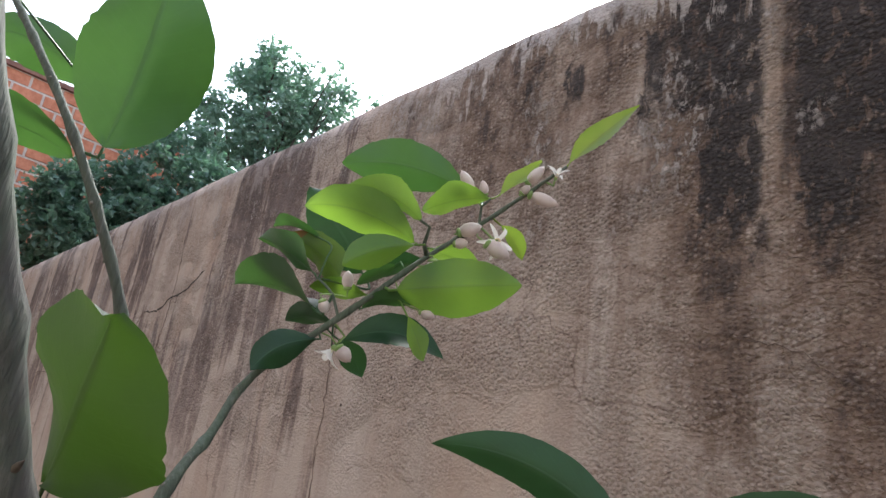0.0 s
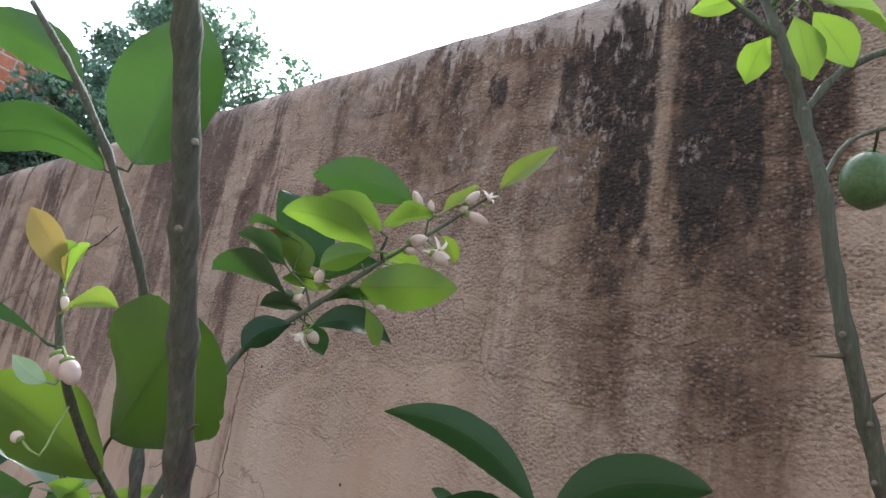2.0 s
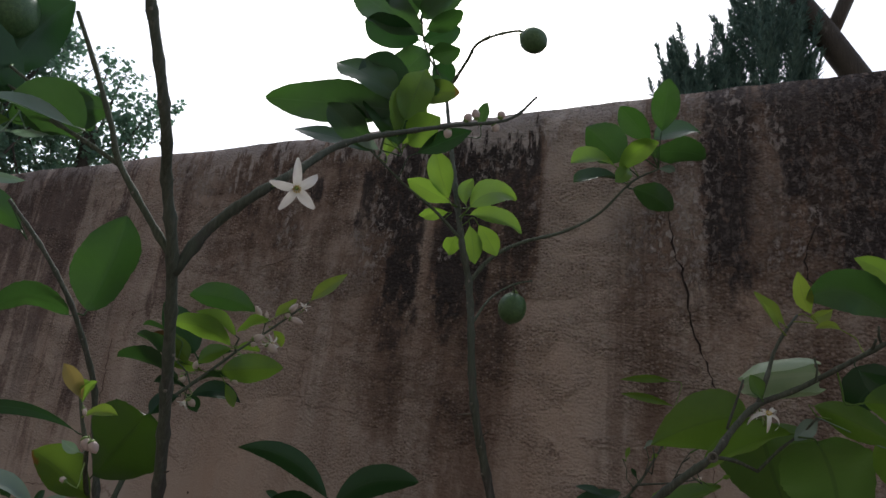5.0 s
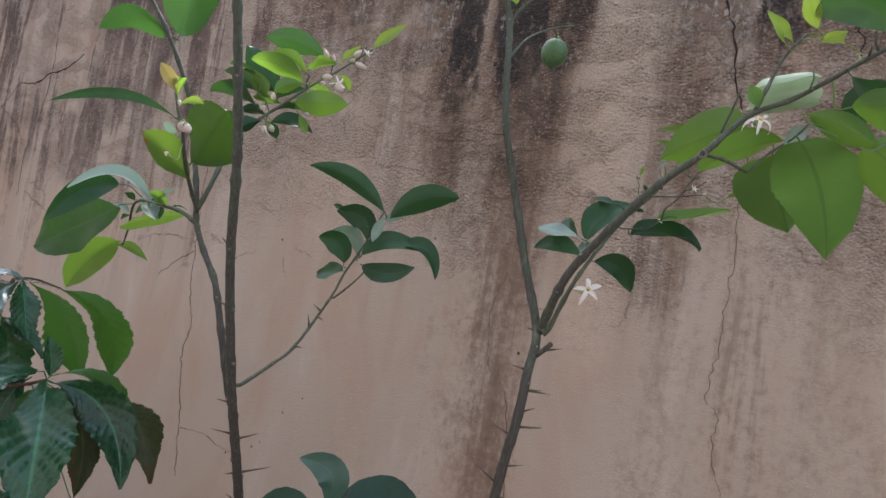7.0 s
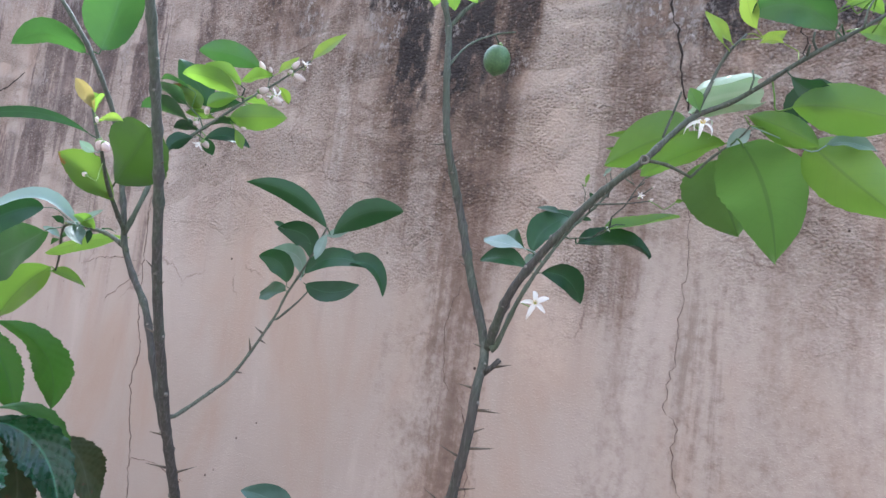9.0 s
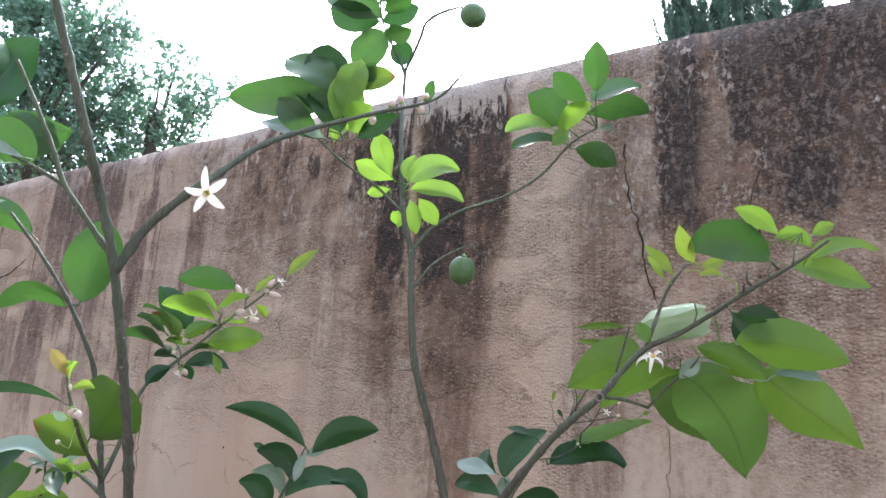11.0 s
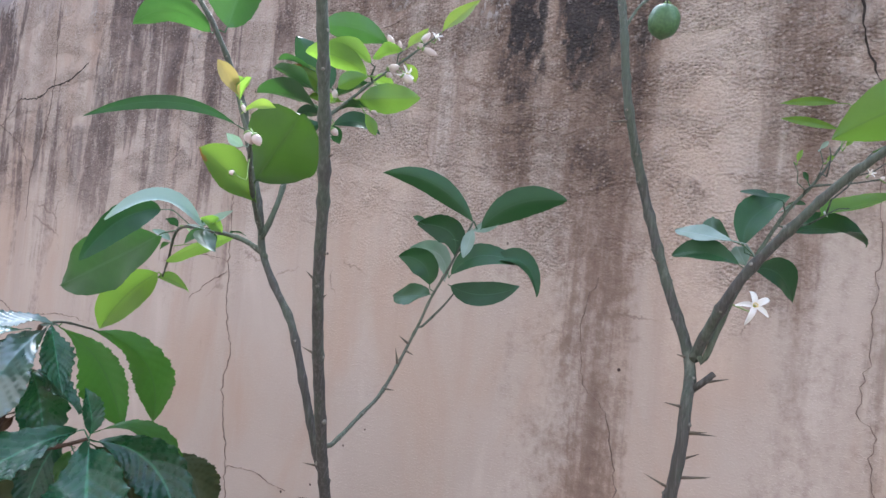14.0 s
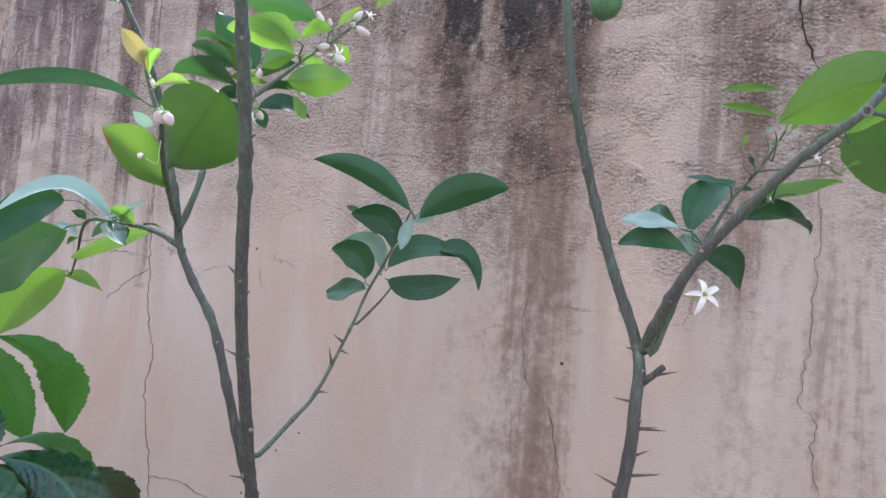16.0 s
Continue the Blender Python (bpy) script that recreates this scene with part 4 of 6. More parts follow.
def brick_building():
    """A brick house wall far behind the garden wall, with raked joints and a dark coping."""
    root = tagged(new("brick_house"), "orange brick house wall with pale mortar joints behind the trees", "house")
    corner, along, out = Vector((-8.6, -1.0, 0)), Vector((-0.045, 1, 0)).normalized(), Vector((1, 0.045, 0)).normalized()
    length, height, course, brick_len = 4.1, 5.03, 0.16, 0.34

    def box(a0, a1, z0, z1, d0, d1):
        v = [corner + along * a + out * d + Vector((0, 0, z)) for a in (a0, a1) for d in (d0, d1) for z in (z0, z1)]
        return v, [(0, 1, 3, 2), (4, 6, 7, 5), (0, 4, 5, 1), (2, 3, 7, 6), (0, 2, 6, 4), (1, 5, 7, 3)]
    v, f = box(0, length, -0.5, height, -0.25, 0)
    link_mesh("wall", v, f, MORTAR, root, "pale mortar core of the wall", smooth=False)
    v, f = box(-0.05, length + 0.05, height, height + 0.06, -0.3, 0.05)
    link_mesh("coping", v, f, COPING, root, smooth=False)
    rnd = random.Random(3)
    rest_v, rest_f, singles = [], [], 0
    for j in range(int(height / course)):
        z = height - (j + 1) * course
        a = -brick_len * 0.5 * (j % 2)
        while a < length:
            a0, a1 = max(0, a), min(length, a + brick_len - 0.03)
            if a1 - a0 > 0.05:
                v, f = box(a0, a1, z + 0.015, z + course - 0.015, -0.01, 0.012 + rnd.uniform(-0.004, 0.004))
                if singles < 280 and j < 24 and a > 1.2:
                    link_mesh("brick", v, f, BRICK, root, smooth=False)
                    singles += 1
                else:
                    rest_f += [tuple(len(rest_v) + q for q in g) for g in f]
                    rest_v += v
            a += brick_len
    tagged(link_mesh("brickwork", rest_v, rest_f, BRICK, root, smooth=False), kind="stuff")


brick_building()


# ---- the plants in front of the wall ----
left_tree = Plant('lemon_tree', 'young lemon tree with thorny grey-brown trunk, blossom and large leaves', 'tree')
left_tree.branch('trunk', [(-0.340, 0.600, -0.450), (-0.240, 0.420, 0.450), (-0.145, 0.219, 0.913), (-0.099, 0.133, 1.111), (-0.050, 0.066, 1.282), (-0.008, -0.021, 1.499), (-0.004, -0.062, 1.596), (0.019, -0.105, 1.656), (-0.002, -0.181, 1.864), (-0.012, -0.200, 1.980)], 0.0122, 0.0050)
left_tree.branch('branch', [(-0.008, -0.021, 1.499), (0.014, -0.003, 1.558), (0.049, 0.020, 1.606), (0.071, 0.059, 1.652), (0.083, 0.150, 1.738), (0.149, 0.297, 1.829), (0.214, 0.398, 1.886), (0.248, 0.438, 1.946)], 0.0068, 0.0020)
left_tree.branch('branch', [(-0.013, -0.031, 1.524), (-0.062, -0.079, 1.611), (-0.070, -0.096, 1.651), (-0.087, -0.127, 1.720), (-0.103, -0.152, 1.774)], 0.0045, 0.0025)
left_tree.branch('branch', [(-0.062, -0.079, 1.611), (-0.097, -0.102, 1.633), (-0.131, -0.124, 1.654), (-0.168, -0.130, 1.694), (-0.217, -0.141, 1.728)], 0.0030, 0.0018)
left_tree.branch('branch', [(-0.164, 0.243, 0.870), (-0.173, 0.224, 0.935), (-0.186, 0.213, 0.994), (-0.211, 0.204, 1.072), (-0.244, 0.195, 1.124), (-0.266, 0.187, 1.171), (-0.268, 0.178, 1.221), (-0.288, 0.177, 1.280), (-0.309, 0.174, 1.340), (-0.309, 0.158, 1.390), (-0.324, 0.118, 1.471), (-0.344, 0.093, 1.521), (-0.384, 0.066, 1.580), (-0.447, 0.043, 1.644)], 0.0066, 0.0028)
left_tree.branch('branch', [(-0.266, 0.182, 1.196), (-0.244, 0.148, 1.222), (-0.214, 0.108, 1.252), (-0.189, 0.078, 1.278), (-0.163, 0.051, 1.303), (-0.172, 0.044, 1.331), (-0.189, 0.044, 1.367)], 0.0042, 0.0020)
left_tree.branch('branch', [(-0.266, 0.182, 1.190), (-0.250, 0.190, 1.240), (-0.262, 0.212, 1.280), (-0.292, 0.241, 1.305), (-0.311, 0.264, 1.340), (-0.311, 0.286, 1.368), (-0.299, 0.307, 1.390), (-0.280, 0.342, 1.429), (-0.266, 0.363, 1.455), (-0.255, 0.387, 1.482), (-0.230, 0.433, 1.530), (-0.194, 0.491, 1.597)], 0.0046, 0.0016, green=True)
left_tree.branch('branch', [(-0.260, 0.188, 1.165), (-0.307, 0.186, 1.186), (-0.412, 0.213, 1.198), (-0.546, 0.249, 1.201), (-0.662, 0.319, 1.145), (-0.704, 0.341, 1.110)], 0.0042, 0.0018)
left_tree.branch('branch', [(-0.140, 0.234, 0.907), (-0.152, 0.312, 0.940), (-0.154, 0.366, 0.974), (-0.153, 0.442, 1.071), (-0.140, 0.455, 1.121), (-0.116, 0.473, 1.184), (-0.086, 0.483, 1.258)], 0.0036, 0.0018)
left_tree.branch('twig', [(-0.146, 0.445, 1.073), (-0.125, 0.473, 1.110), (-0.112, 0.490, 1.139)], 0.0025, 0.0015, green=True)
left_tree.branch('twig', [(-0.256, 0.386, 1.481), (-0.252, 0.378, 1.490), (-0.243, 0.374, 1.503), (-0.244, 0.363, 1.506)], 0.0022, 0.0012, green=True)
left_tree.branch('twig', [(-0.238, 0.427, 1.522), (-0.234, 0.424, 1.539), (-0.227, 0.428, 1.547)], 0.0016, 0.0010, green=True)
left_tree.branch('twig', [(-0.287, 0.326, 1.414), (-0.296, 0.323, 1.433), (-0.319, 0.320, 1.449)], 0.0016, 0.0010, green=True)
left_tree.leaf((-0.263, 0.427, 1.563), (-0.298, 0.378, 1.577), (-0.339, 0.333, 1.571), 0.050, (-0.692, 0.600, 0.401), 'g')
left_tree.leaf((-0.244, 0.363, 1.506), (-0.271, 0.345, 1.528), (-0.305, 0.324, 1.538), 0.032, (-0.102, 0.723, 0.683), 'b')
left_tree.leaf((-0.257, 0.372, 1.490), (-0.294, 0.334, 1.513), (-0.335, 0.301, 1.515), 0.044, (-0.430, 0.676, 0.598), 'b')
left_tree.leaf((-0.243, 0.360, 1.482), (-0.250, 0.327, 1.468), (-0.254, 0.300, 1.447), 0.029, (-0.987, 0.150, 0.049), 'b')
left_tree.leaf((-0.228, 0.427, 1.547), (-0.232, 0.389, 1.531), (-0.234, 0.357, 1.510), 0.032, (-0.779, -0.236, 0.581), 'b')
left_tree.leaf((-0.192, 0.491, 1.599), (-0.167, 0.506, 1.630), (-0.138, 0.524, 1.662), 0.036, (0.110, -0.917, 0.383), 'y')
left_tree.leaf((-0.228, 0.439, 1.555), (-0.218, 0.456, 1.575), (-0.209, 0.472, 1.599), 0.024, (0.232, -0.822, 0.520), 'y')
left_tree.leaf((-0.258, 0.361, 1.444), (-0.227, 0.403, 1.456), (-0.195, 0.447, 1.466), 0.052, (-0.811, 0.538, 0.230), 'b')
left_tree.leaf((-0.307, 0.317, 1.418), (-0.372, 0.309, 1.443), (-0.444, 0.301, 1.451), 0.057, (0.159, 0.463, 0.872), 'g')
left_tree.leaf((-0.319, 0.320, 1.449), (-0.360, 0.308, 1.475), (-0.403, 0.297, 1.493), 0.039, (0.172, 0.701, 0.692), 'g')
left_tree.leaf((-0.314, 0.339, 1.455), (-0.344, 0.332, 1.479), (-0.383, 0.316, 1.500), 0.035, (-0.195, 0.962, 0.190), 'm')
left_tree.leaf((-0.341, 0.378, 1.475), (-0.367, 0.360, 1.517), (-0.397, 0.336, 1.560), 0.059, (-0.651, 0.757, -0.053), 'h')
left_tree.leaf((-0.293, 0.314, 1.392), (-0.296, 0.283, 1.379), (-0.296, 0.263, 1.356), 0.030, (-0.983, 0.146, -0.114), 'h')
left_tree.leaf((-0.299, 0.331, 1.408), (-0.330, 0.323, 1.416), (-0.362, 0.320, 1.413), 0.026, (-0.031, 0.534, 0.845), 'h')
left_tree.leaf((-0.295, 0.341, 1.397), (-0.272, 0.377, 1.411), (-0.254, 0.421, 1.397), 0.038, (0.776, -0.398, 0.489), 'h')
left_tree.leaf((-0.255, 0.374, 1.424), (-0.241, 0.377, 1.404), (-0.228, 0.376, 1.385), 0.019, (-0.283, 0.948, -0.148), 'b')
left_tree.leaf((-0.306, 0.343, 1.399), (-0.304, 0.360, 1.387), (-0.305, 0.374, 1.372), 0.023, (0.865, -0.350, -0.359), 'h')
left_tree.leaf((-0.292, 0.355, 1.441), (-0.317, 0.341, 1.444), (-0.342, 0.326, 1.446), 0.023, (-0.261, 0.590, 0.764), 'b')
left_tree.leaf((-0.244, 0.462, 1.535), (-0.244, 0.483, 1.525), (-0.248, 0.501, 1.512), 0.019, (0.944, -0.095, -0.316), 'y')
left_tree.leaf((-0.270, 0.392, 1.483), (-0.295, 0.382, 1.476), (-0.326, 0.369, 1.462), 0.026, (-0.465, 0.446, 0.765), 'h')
left_tree.leaf((-0.348, 0.328, 1.495), (-0.378, 0.319, 1.507), (-0.410, 0.312, 1.512), 0.027, (0.159, 0.334, 0.929), 'g')
left_tree.leaf((-0.271, 0.365, 1.469), (-0.288, 0.359, 1.460), (-0.305, 0.351, 1.451), 0.016, (-0.531, 0.205, 0.822), 'g')
left_tree.leaf((-0.281, 0.344, 1.425), (-0.269, 0.360, 1.437), (-0.257, 0.382, 1.436), 0.019, (-0.609, 0.155, 0.777), 'g')
left_tree.leaf((-0.265, 0.394, 1.492), (-0.266, 0.424, 1.494), (-0.263, 0.459, 1.496), 0.026, (-0.571, -0.031, 0.820), 'b')
left_tree.leaf((-0.222, 0.122, 1.238), (-0.228, 0.075, 1.270), (-0.225, 0.027, 1.292), 0.056, (0.999, 0.004, 0.032), 'm')
left_tree.leaf((-0.172, 0.036, 1.320), (-0.238, -0.017, 1.339), (-0.316, -0.076, 1.310), 0.017, (0.615, -0.773, -0.156), 'h')
left_tree.leaf((-0.181, 0.043, 1.359), (-0.189, 0.029, 1.382), (-0.196, 0.016, 1.398), 0.021, (0.728, -0.663, -0.174), 'o')
left_tree.leaf((-0.165, 0.044, 1.296), (-0.171, 0.035, 1.300), (-0.177, 0.026, 1.308), 0.013, (0.760, -0.625, -0.180), 's')
left_tree.leaf((-0.172, 0.043, 1.337), (-0.150, 0.049, 1.345), (-0.127, 0.055, 1.343), 0.019, (0.108, -0.761, 0.640), 'y')
left_tree.leaf((-0.181, 0.044, 1.353), (-0.173, 0.044, 1.372), (-0.164, 0.045, 1.381), 0.013, (0.069, -0.998, -0.001), 'b')
left_tree.leaf((-0.182, 0.043, 1.356), (-0.184, 0.038, 1.374), (-0.171, 0.041, 1.379), 0.013, (-0.040, -0.998, -0.049), 'b')
left_tree.leaf((-0.402, 0.192, 1.195), (-0.428, 0.126, 1.236), (-0.459, 0.055, 1.197), 0.040, (0.518, -0.348, 0.782), 's')
left_tree.leaf((-0.499, 0.176, 1.226), (-0.505, 0.109, 1.200), (-0.502, 0.050, 1.133), 0.049, (0.971, -0.182, 0.156), 'h')
left_tree.leaf((-0.569, 0.225, 1.185), (-0.704, 0.227, 1.133), (-0.851, 0.219, 1.074), 0.111, (0.056, -0.977, -0.206), 'g')
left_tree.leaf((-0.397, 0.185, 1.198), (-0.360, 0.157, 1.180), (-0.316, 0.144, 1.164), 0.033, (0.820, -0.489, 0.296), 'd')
left_tree.leaf((-0.408, 0.178, 1.204), (-0.373, 0.185, 1.211), (-0.341, 0.189, 1.230), 0.023, (0.632, -0.361, 0.686), 's')
left_tree.leaf((-0.568, 0.394, 1.197), (-0.524, 0.281, 1.175), (-0.476, 0.179, 1.143), 0.042, (0.774, -0.315, -0.550), 'b')
left_tree.leaf((-0.709, 0.331, 1.115), (-0.788, 0.321, 1.062), (-0.860, 0.319, 0.989), 0.081, (0.317, -0.888, -0.333), 'b')
left_tree.leaf((-0.707, 0.331, 1.107), (-0.739, 0.395, 1.099), (-0.770, 0.458, 1.076), 0.039, (0.687, 0.468, 0.556), 'b')
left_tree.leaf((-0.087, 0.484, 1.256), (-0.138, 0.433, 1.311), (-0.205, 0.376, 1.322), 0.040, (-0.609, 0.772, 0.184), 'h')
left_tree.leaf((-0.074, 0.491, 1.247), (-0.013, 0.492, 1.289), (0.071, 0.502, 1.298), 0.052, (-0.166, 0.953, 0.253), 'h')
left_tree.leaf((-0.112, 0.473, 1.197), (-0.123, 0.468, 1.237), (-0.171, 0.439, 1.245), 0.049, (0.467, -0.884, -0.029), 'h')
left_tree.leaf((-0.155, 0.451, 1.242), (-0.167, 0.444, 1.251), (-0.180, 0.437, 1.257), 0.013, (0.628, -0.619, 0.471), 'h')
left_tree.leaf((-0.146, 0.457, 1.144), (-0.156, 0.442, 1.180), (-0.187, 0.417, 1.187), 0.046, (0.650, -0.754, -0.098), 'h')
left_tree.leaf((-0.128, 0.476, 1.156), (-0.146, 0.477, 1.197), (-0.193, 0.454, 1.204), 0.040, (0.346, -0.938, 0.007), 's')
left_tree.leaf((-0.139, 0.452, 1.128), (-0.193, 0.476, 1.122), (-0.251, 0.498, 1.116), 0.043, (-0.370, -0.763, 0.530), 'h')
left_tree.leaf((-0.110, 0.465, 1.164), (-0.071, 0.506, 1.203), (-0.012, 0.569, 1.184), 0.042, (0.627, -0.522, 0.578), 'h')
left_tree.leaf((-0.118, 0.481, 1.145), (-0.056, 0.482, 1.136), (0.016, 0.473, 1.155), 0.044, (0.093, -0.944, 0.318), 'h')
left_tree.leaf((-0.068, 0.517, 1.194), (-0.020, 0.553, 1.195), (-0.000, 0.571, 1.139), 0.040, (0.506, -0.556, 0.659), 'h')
left_tree.leaf((-0.088, 0.485, 1.241), (-0.068, 0.495, 1.251), (-0.042, 0.507, 1.264), 0.022, (0.269, -0.903, 0.336), 's')
left_tree.leaf((-0.088, 0.485, 1.244), (-0.088, 0.475, 1.220), (-0.089, 0.464, 1.193), 0.022, (0.315, -0.886, 0.340), 's')
left_tree.leaf((-0.318, 0.123, 1.491), (-0.297, 0.127, 1.565), (-0.283, 0.123, 1.639), 0.096, (-0.951, 0.213, 0.223), 'g')
left_tree.leaf((-0.337, 0.109, 1.482), (-0.353, 0.051, 1.493), (-0.367, 0.006, 1.459), 0.048, (-0.651, 0.016, 0.759), 'g')
left_tree.leaf((-0.571, 0.150, 1.640), (-0.591, 0.089, 1.675), (-0.626, 0.031, 1.668), 0.057, (-0.868, 0.455, 0.202), 'g')
left_tree.leaf((-0.120, -0.100, 1.640), (-0.135, -0.128, 1.668), (-0.172, -0.156, 1.669), 0.064, (-0.590, 0.732, 0.341), 'g')
left_tree.leaf((-0.058, -0.191, 1.887), (-0.095, -0.229, 1.885), (-0.140, -0.275, 1.886), 0.048, (-0.624, 0.603, 0.496), 'g')
left_tree.leaf((-0.052, -0.185, 1.883), (-0.010, -0.165, 1.873), (0.029, -0.145, 1.858), 0.038, (-0.252, 0.820, 0.513), 'g')
left_tree.leaf((-0.094, -0.122, 1.642), (-0.119, -0.160, 1.646), (-0.141, -0.197, 1.649), 0.035, (0.639, -0.338, 0.691), 's')
left_tree.leaf((-0.411, 0.213, 1.193), (-0.410, 0.213, 1.188), (-0.408, 0.212, 1.169), 0.012, (0.933, -0.329, 0.143), 'h')
left_tree.leaf((-0.409, 0.208, 1.200), (-0.405, 0.198, 1.206), (-0.399, 0.183, 1.206), 0.012, (-0.139, 0.169, 0.976), 's')
left_tree.leaf((-0.467, 0.231, 1.203), (-0.468, 0.238, 1.215), (-0.470, 0.248, 1.224), 0.012, (0.931, -0.214, 0.296), 'g')
left_tree.leaf((-0.471, 0.231, 1.198), (-0.483, 0.243, 1.199), (-0.500, 0.259, 1.192), 0.016, (0.209, 0.408, 0.889), 'h')
left_tree.leaf((-0.546, 0.246, 1.204), (-0.550, 0.239, 1.212), (-0.557, 0.227, 1.215), 0.015, (-0.629, 0.640, 0.441), 'h')
left_tree.leaf((-0.537, 0.248, 1.201), (-0.522, 0.243, 1.203), (-0.501, 0.236, 1.196), 0.016, (0.190, 0.158, 0.969), 'b')
left_tree.leaf((-0.608, 0.281, 1.179), (-0.620, 0.271, 1.190), (-0.636, 0.259, 1.196), 0.015, (0.693, -0.502, 0.517), 's')
left_tree.leaf((-0.609, 0.284, 1.175), (-0.624, 0.285, 1.174), (-0.644, 0.286, 1.162), 0.015, (-0.336, -0.057, 0.940), 'g')
left_tree.leaf((-0.415, 0.208, 1.201), (-0.406, 0.210, 1.202), (-0.390, 0.211, 1.194), 0.013, (0.233, 0.189, 0.954), 'h')
left_tree.leaf((-0.424, 0.204, 1.198), (-0.431, 0.195, 1.192), (-0.440, 0.182, 1.173), 0.016, (0.462, -0.790, 0.403), 'g')
left_tree.leaf((-0.365, 0.206, 1.193), (-0.354, 0.210, 1.198), (-0.338, 0.217, 1.194), 0.012, (-0.031, 0.007, 0.999), 'h')
left_tree.leaf((-0.372, 0.198, 1.196), (-0.374, 0.181, 1.208), (-0.377, 0.159, 1.214), 0.023, (0.992, -0.093, 0.082), 'b')
left_tree.bud((-0.162, 0.044, 1.313), (-0.154, 0.049, 1.298), 0.0135)
left_tree.bud((-0.150, 0.045, 1.310), (-0.142, 0.050, 1.296), 0.0121)
left_tree.bud((-0.177, 0.045, 1.261), (-0.184, 0.042, 1.264), 0.0074)
left_tree.bud((-0.173, 0.042, 1.348), (-0.169, 0.045, 1.337), 0.0055)
left_tree.bud((-0.238, 0.414, 1.550), (-0.242, 0.400, 1.568), 0.0114)
left_tree.bud((-0.230, 0.423, 1.549), (-0.230, 0.417, 1.562), 0.0083)
left_tree.bud((-0.212, 0.458, 1.570), (-0.199, 0.465, 1.588), 0.0117)
left_tree.bud((-0.209, 0.459, 1.559), (-0.192, 0.483, 1.553), 0.0127)
left_tree.bud((-0.214, 0.453, 1.559), (-0.207, 0.457, 1.567), 0.0084)
left_tree.bud((-0.241, 0.406, 1.508), (-0.226, 0.420, 1.517), 0.0132)
left_tree.bud((-0.245, 0.406, 1.498), (-0.236, 0.415, 1.501), 0.0101)
left_tree.bud((-0.249, 0.388, 1.478), (-0.251, 0.392, 1.463), 0.0129)
left_tree.bud((-0.254, 0.386, 1.467), (-0.260, 0.383, 1.461), 0.0079)
left_tree.bud((-0.286, 0.330, 1.439), (-0.284, 0.326, 1.454), 0.0105)
left_tree.bud((-0.298, 0.315, 1.426), (-0.297, 0.321, 1.416), 0.0105)
left_tree.bud((-0.255, 0.387, 1.432), (-0.247, 0.398, 1.428), 0.0098)
left_tree.bud((-0.290, 0.334, 1.390), (-0.285, 0.345, 1.379), 0.0123)
left_tree.bud((-0.225, 0.427, 1.503), (-0.213, 0.447, 1.492), 0.0152)
left_tree.bud((-0.252, 0.391, 1.464), (-0.252, 0.395, 1.457), 0.0059)
left_tree.flower((0.117, 0.013, 1.609), (0.577, -0.642, -0.505), 0.052, 'open')
left_tree.flower((-0.196, 0.479, 1.581), (0.500, -0.300, 0.600), 0.022, 'half')
left_tree.flower((-0.222, 0.436, 1.508), (0.600, -0.300, -0.300), 0.030, 'curled')
left_tree.flower((-0.293, 0.331, 1.388), (-0.200, -0.500, -0.800), 0.028, 'half')
left_tree.leaf((-0.224, 0.124, 1.268), (-0.181, 0.117, 1.310), (-0.136, 0.108, 1.350), 0.112, (-0.209, 0.877, 0.433), 'j')
left_tree.bud((0.168, 0.333, 1.854), (0.174, 0.335, 1.869), 0.0141)
left_tree.bud((0.178, 0.353, 1.868), (0.175, 0.347, 1.884), 0.0142)
left_tree.bud((0.197, 0.379, 1.870), (0.203, 0.388, 1.859), 0.0143)
left_tree.bud((0.152, 0.309, 1.830), (0.149, 0.310, 1.815), 0.0140)
left_tree.bud((0.205, 0.385, 1.883), (0.209, 0.386, 1.896), 0.0143)
left_tree.fruit((-0.347, -0.098, 1.863), 0.043, (0.1, 0.45, -0.88))
left_tree.branch('twig', [(-0.126, -0.121, 1.647), (-0.221, -0.119, 1.704), (-0.330, -0.117, 1.769), (-0.357, -0.104, 1.822)], 0.0020, 0.0015, green=True)
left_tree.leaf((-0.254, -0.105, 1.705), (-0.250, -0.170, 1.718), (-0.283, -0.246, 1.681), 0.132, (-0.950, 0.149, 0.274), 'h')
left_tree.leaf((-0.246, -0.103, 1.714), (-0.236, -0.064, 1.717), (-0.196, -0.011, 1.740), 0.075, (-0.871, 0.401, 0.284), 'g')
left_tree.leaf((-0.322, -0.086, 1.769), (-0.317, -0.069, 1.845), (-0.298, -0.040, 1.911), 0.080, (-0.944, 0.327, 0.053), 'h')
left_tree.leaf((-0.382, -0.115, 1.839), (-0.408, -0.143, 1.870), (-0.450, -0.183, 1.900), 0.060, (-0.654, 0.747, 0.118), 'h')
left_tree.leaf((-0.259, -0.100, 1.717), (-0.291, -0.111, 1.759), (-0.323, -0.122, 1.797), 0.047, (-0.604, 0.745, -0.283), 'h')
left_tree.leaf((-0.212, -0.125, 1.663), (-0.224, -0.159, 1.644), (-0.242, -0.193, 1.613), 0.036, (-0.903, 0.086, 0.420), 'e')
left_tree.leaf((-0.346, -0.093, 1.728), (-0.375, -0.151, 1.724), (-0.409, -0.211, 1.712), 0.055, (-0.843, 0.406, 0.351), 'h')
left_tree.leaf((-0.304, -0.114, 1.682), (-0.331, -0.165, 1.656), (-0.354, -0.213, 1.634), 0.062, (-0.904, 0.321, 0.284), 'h')
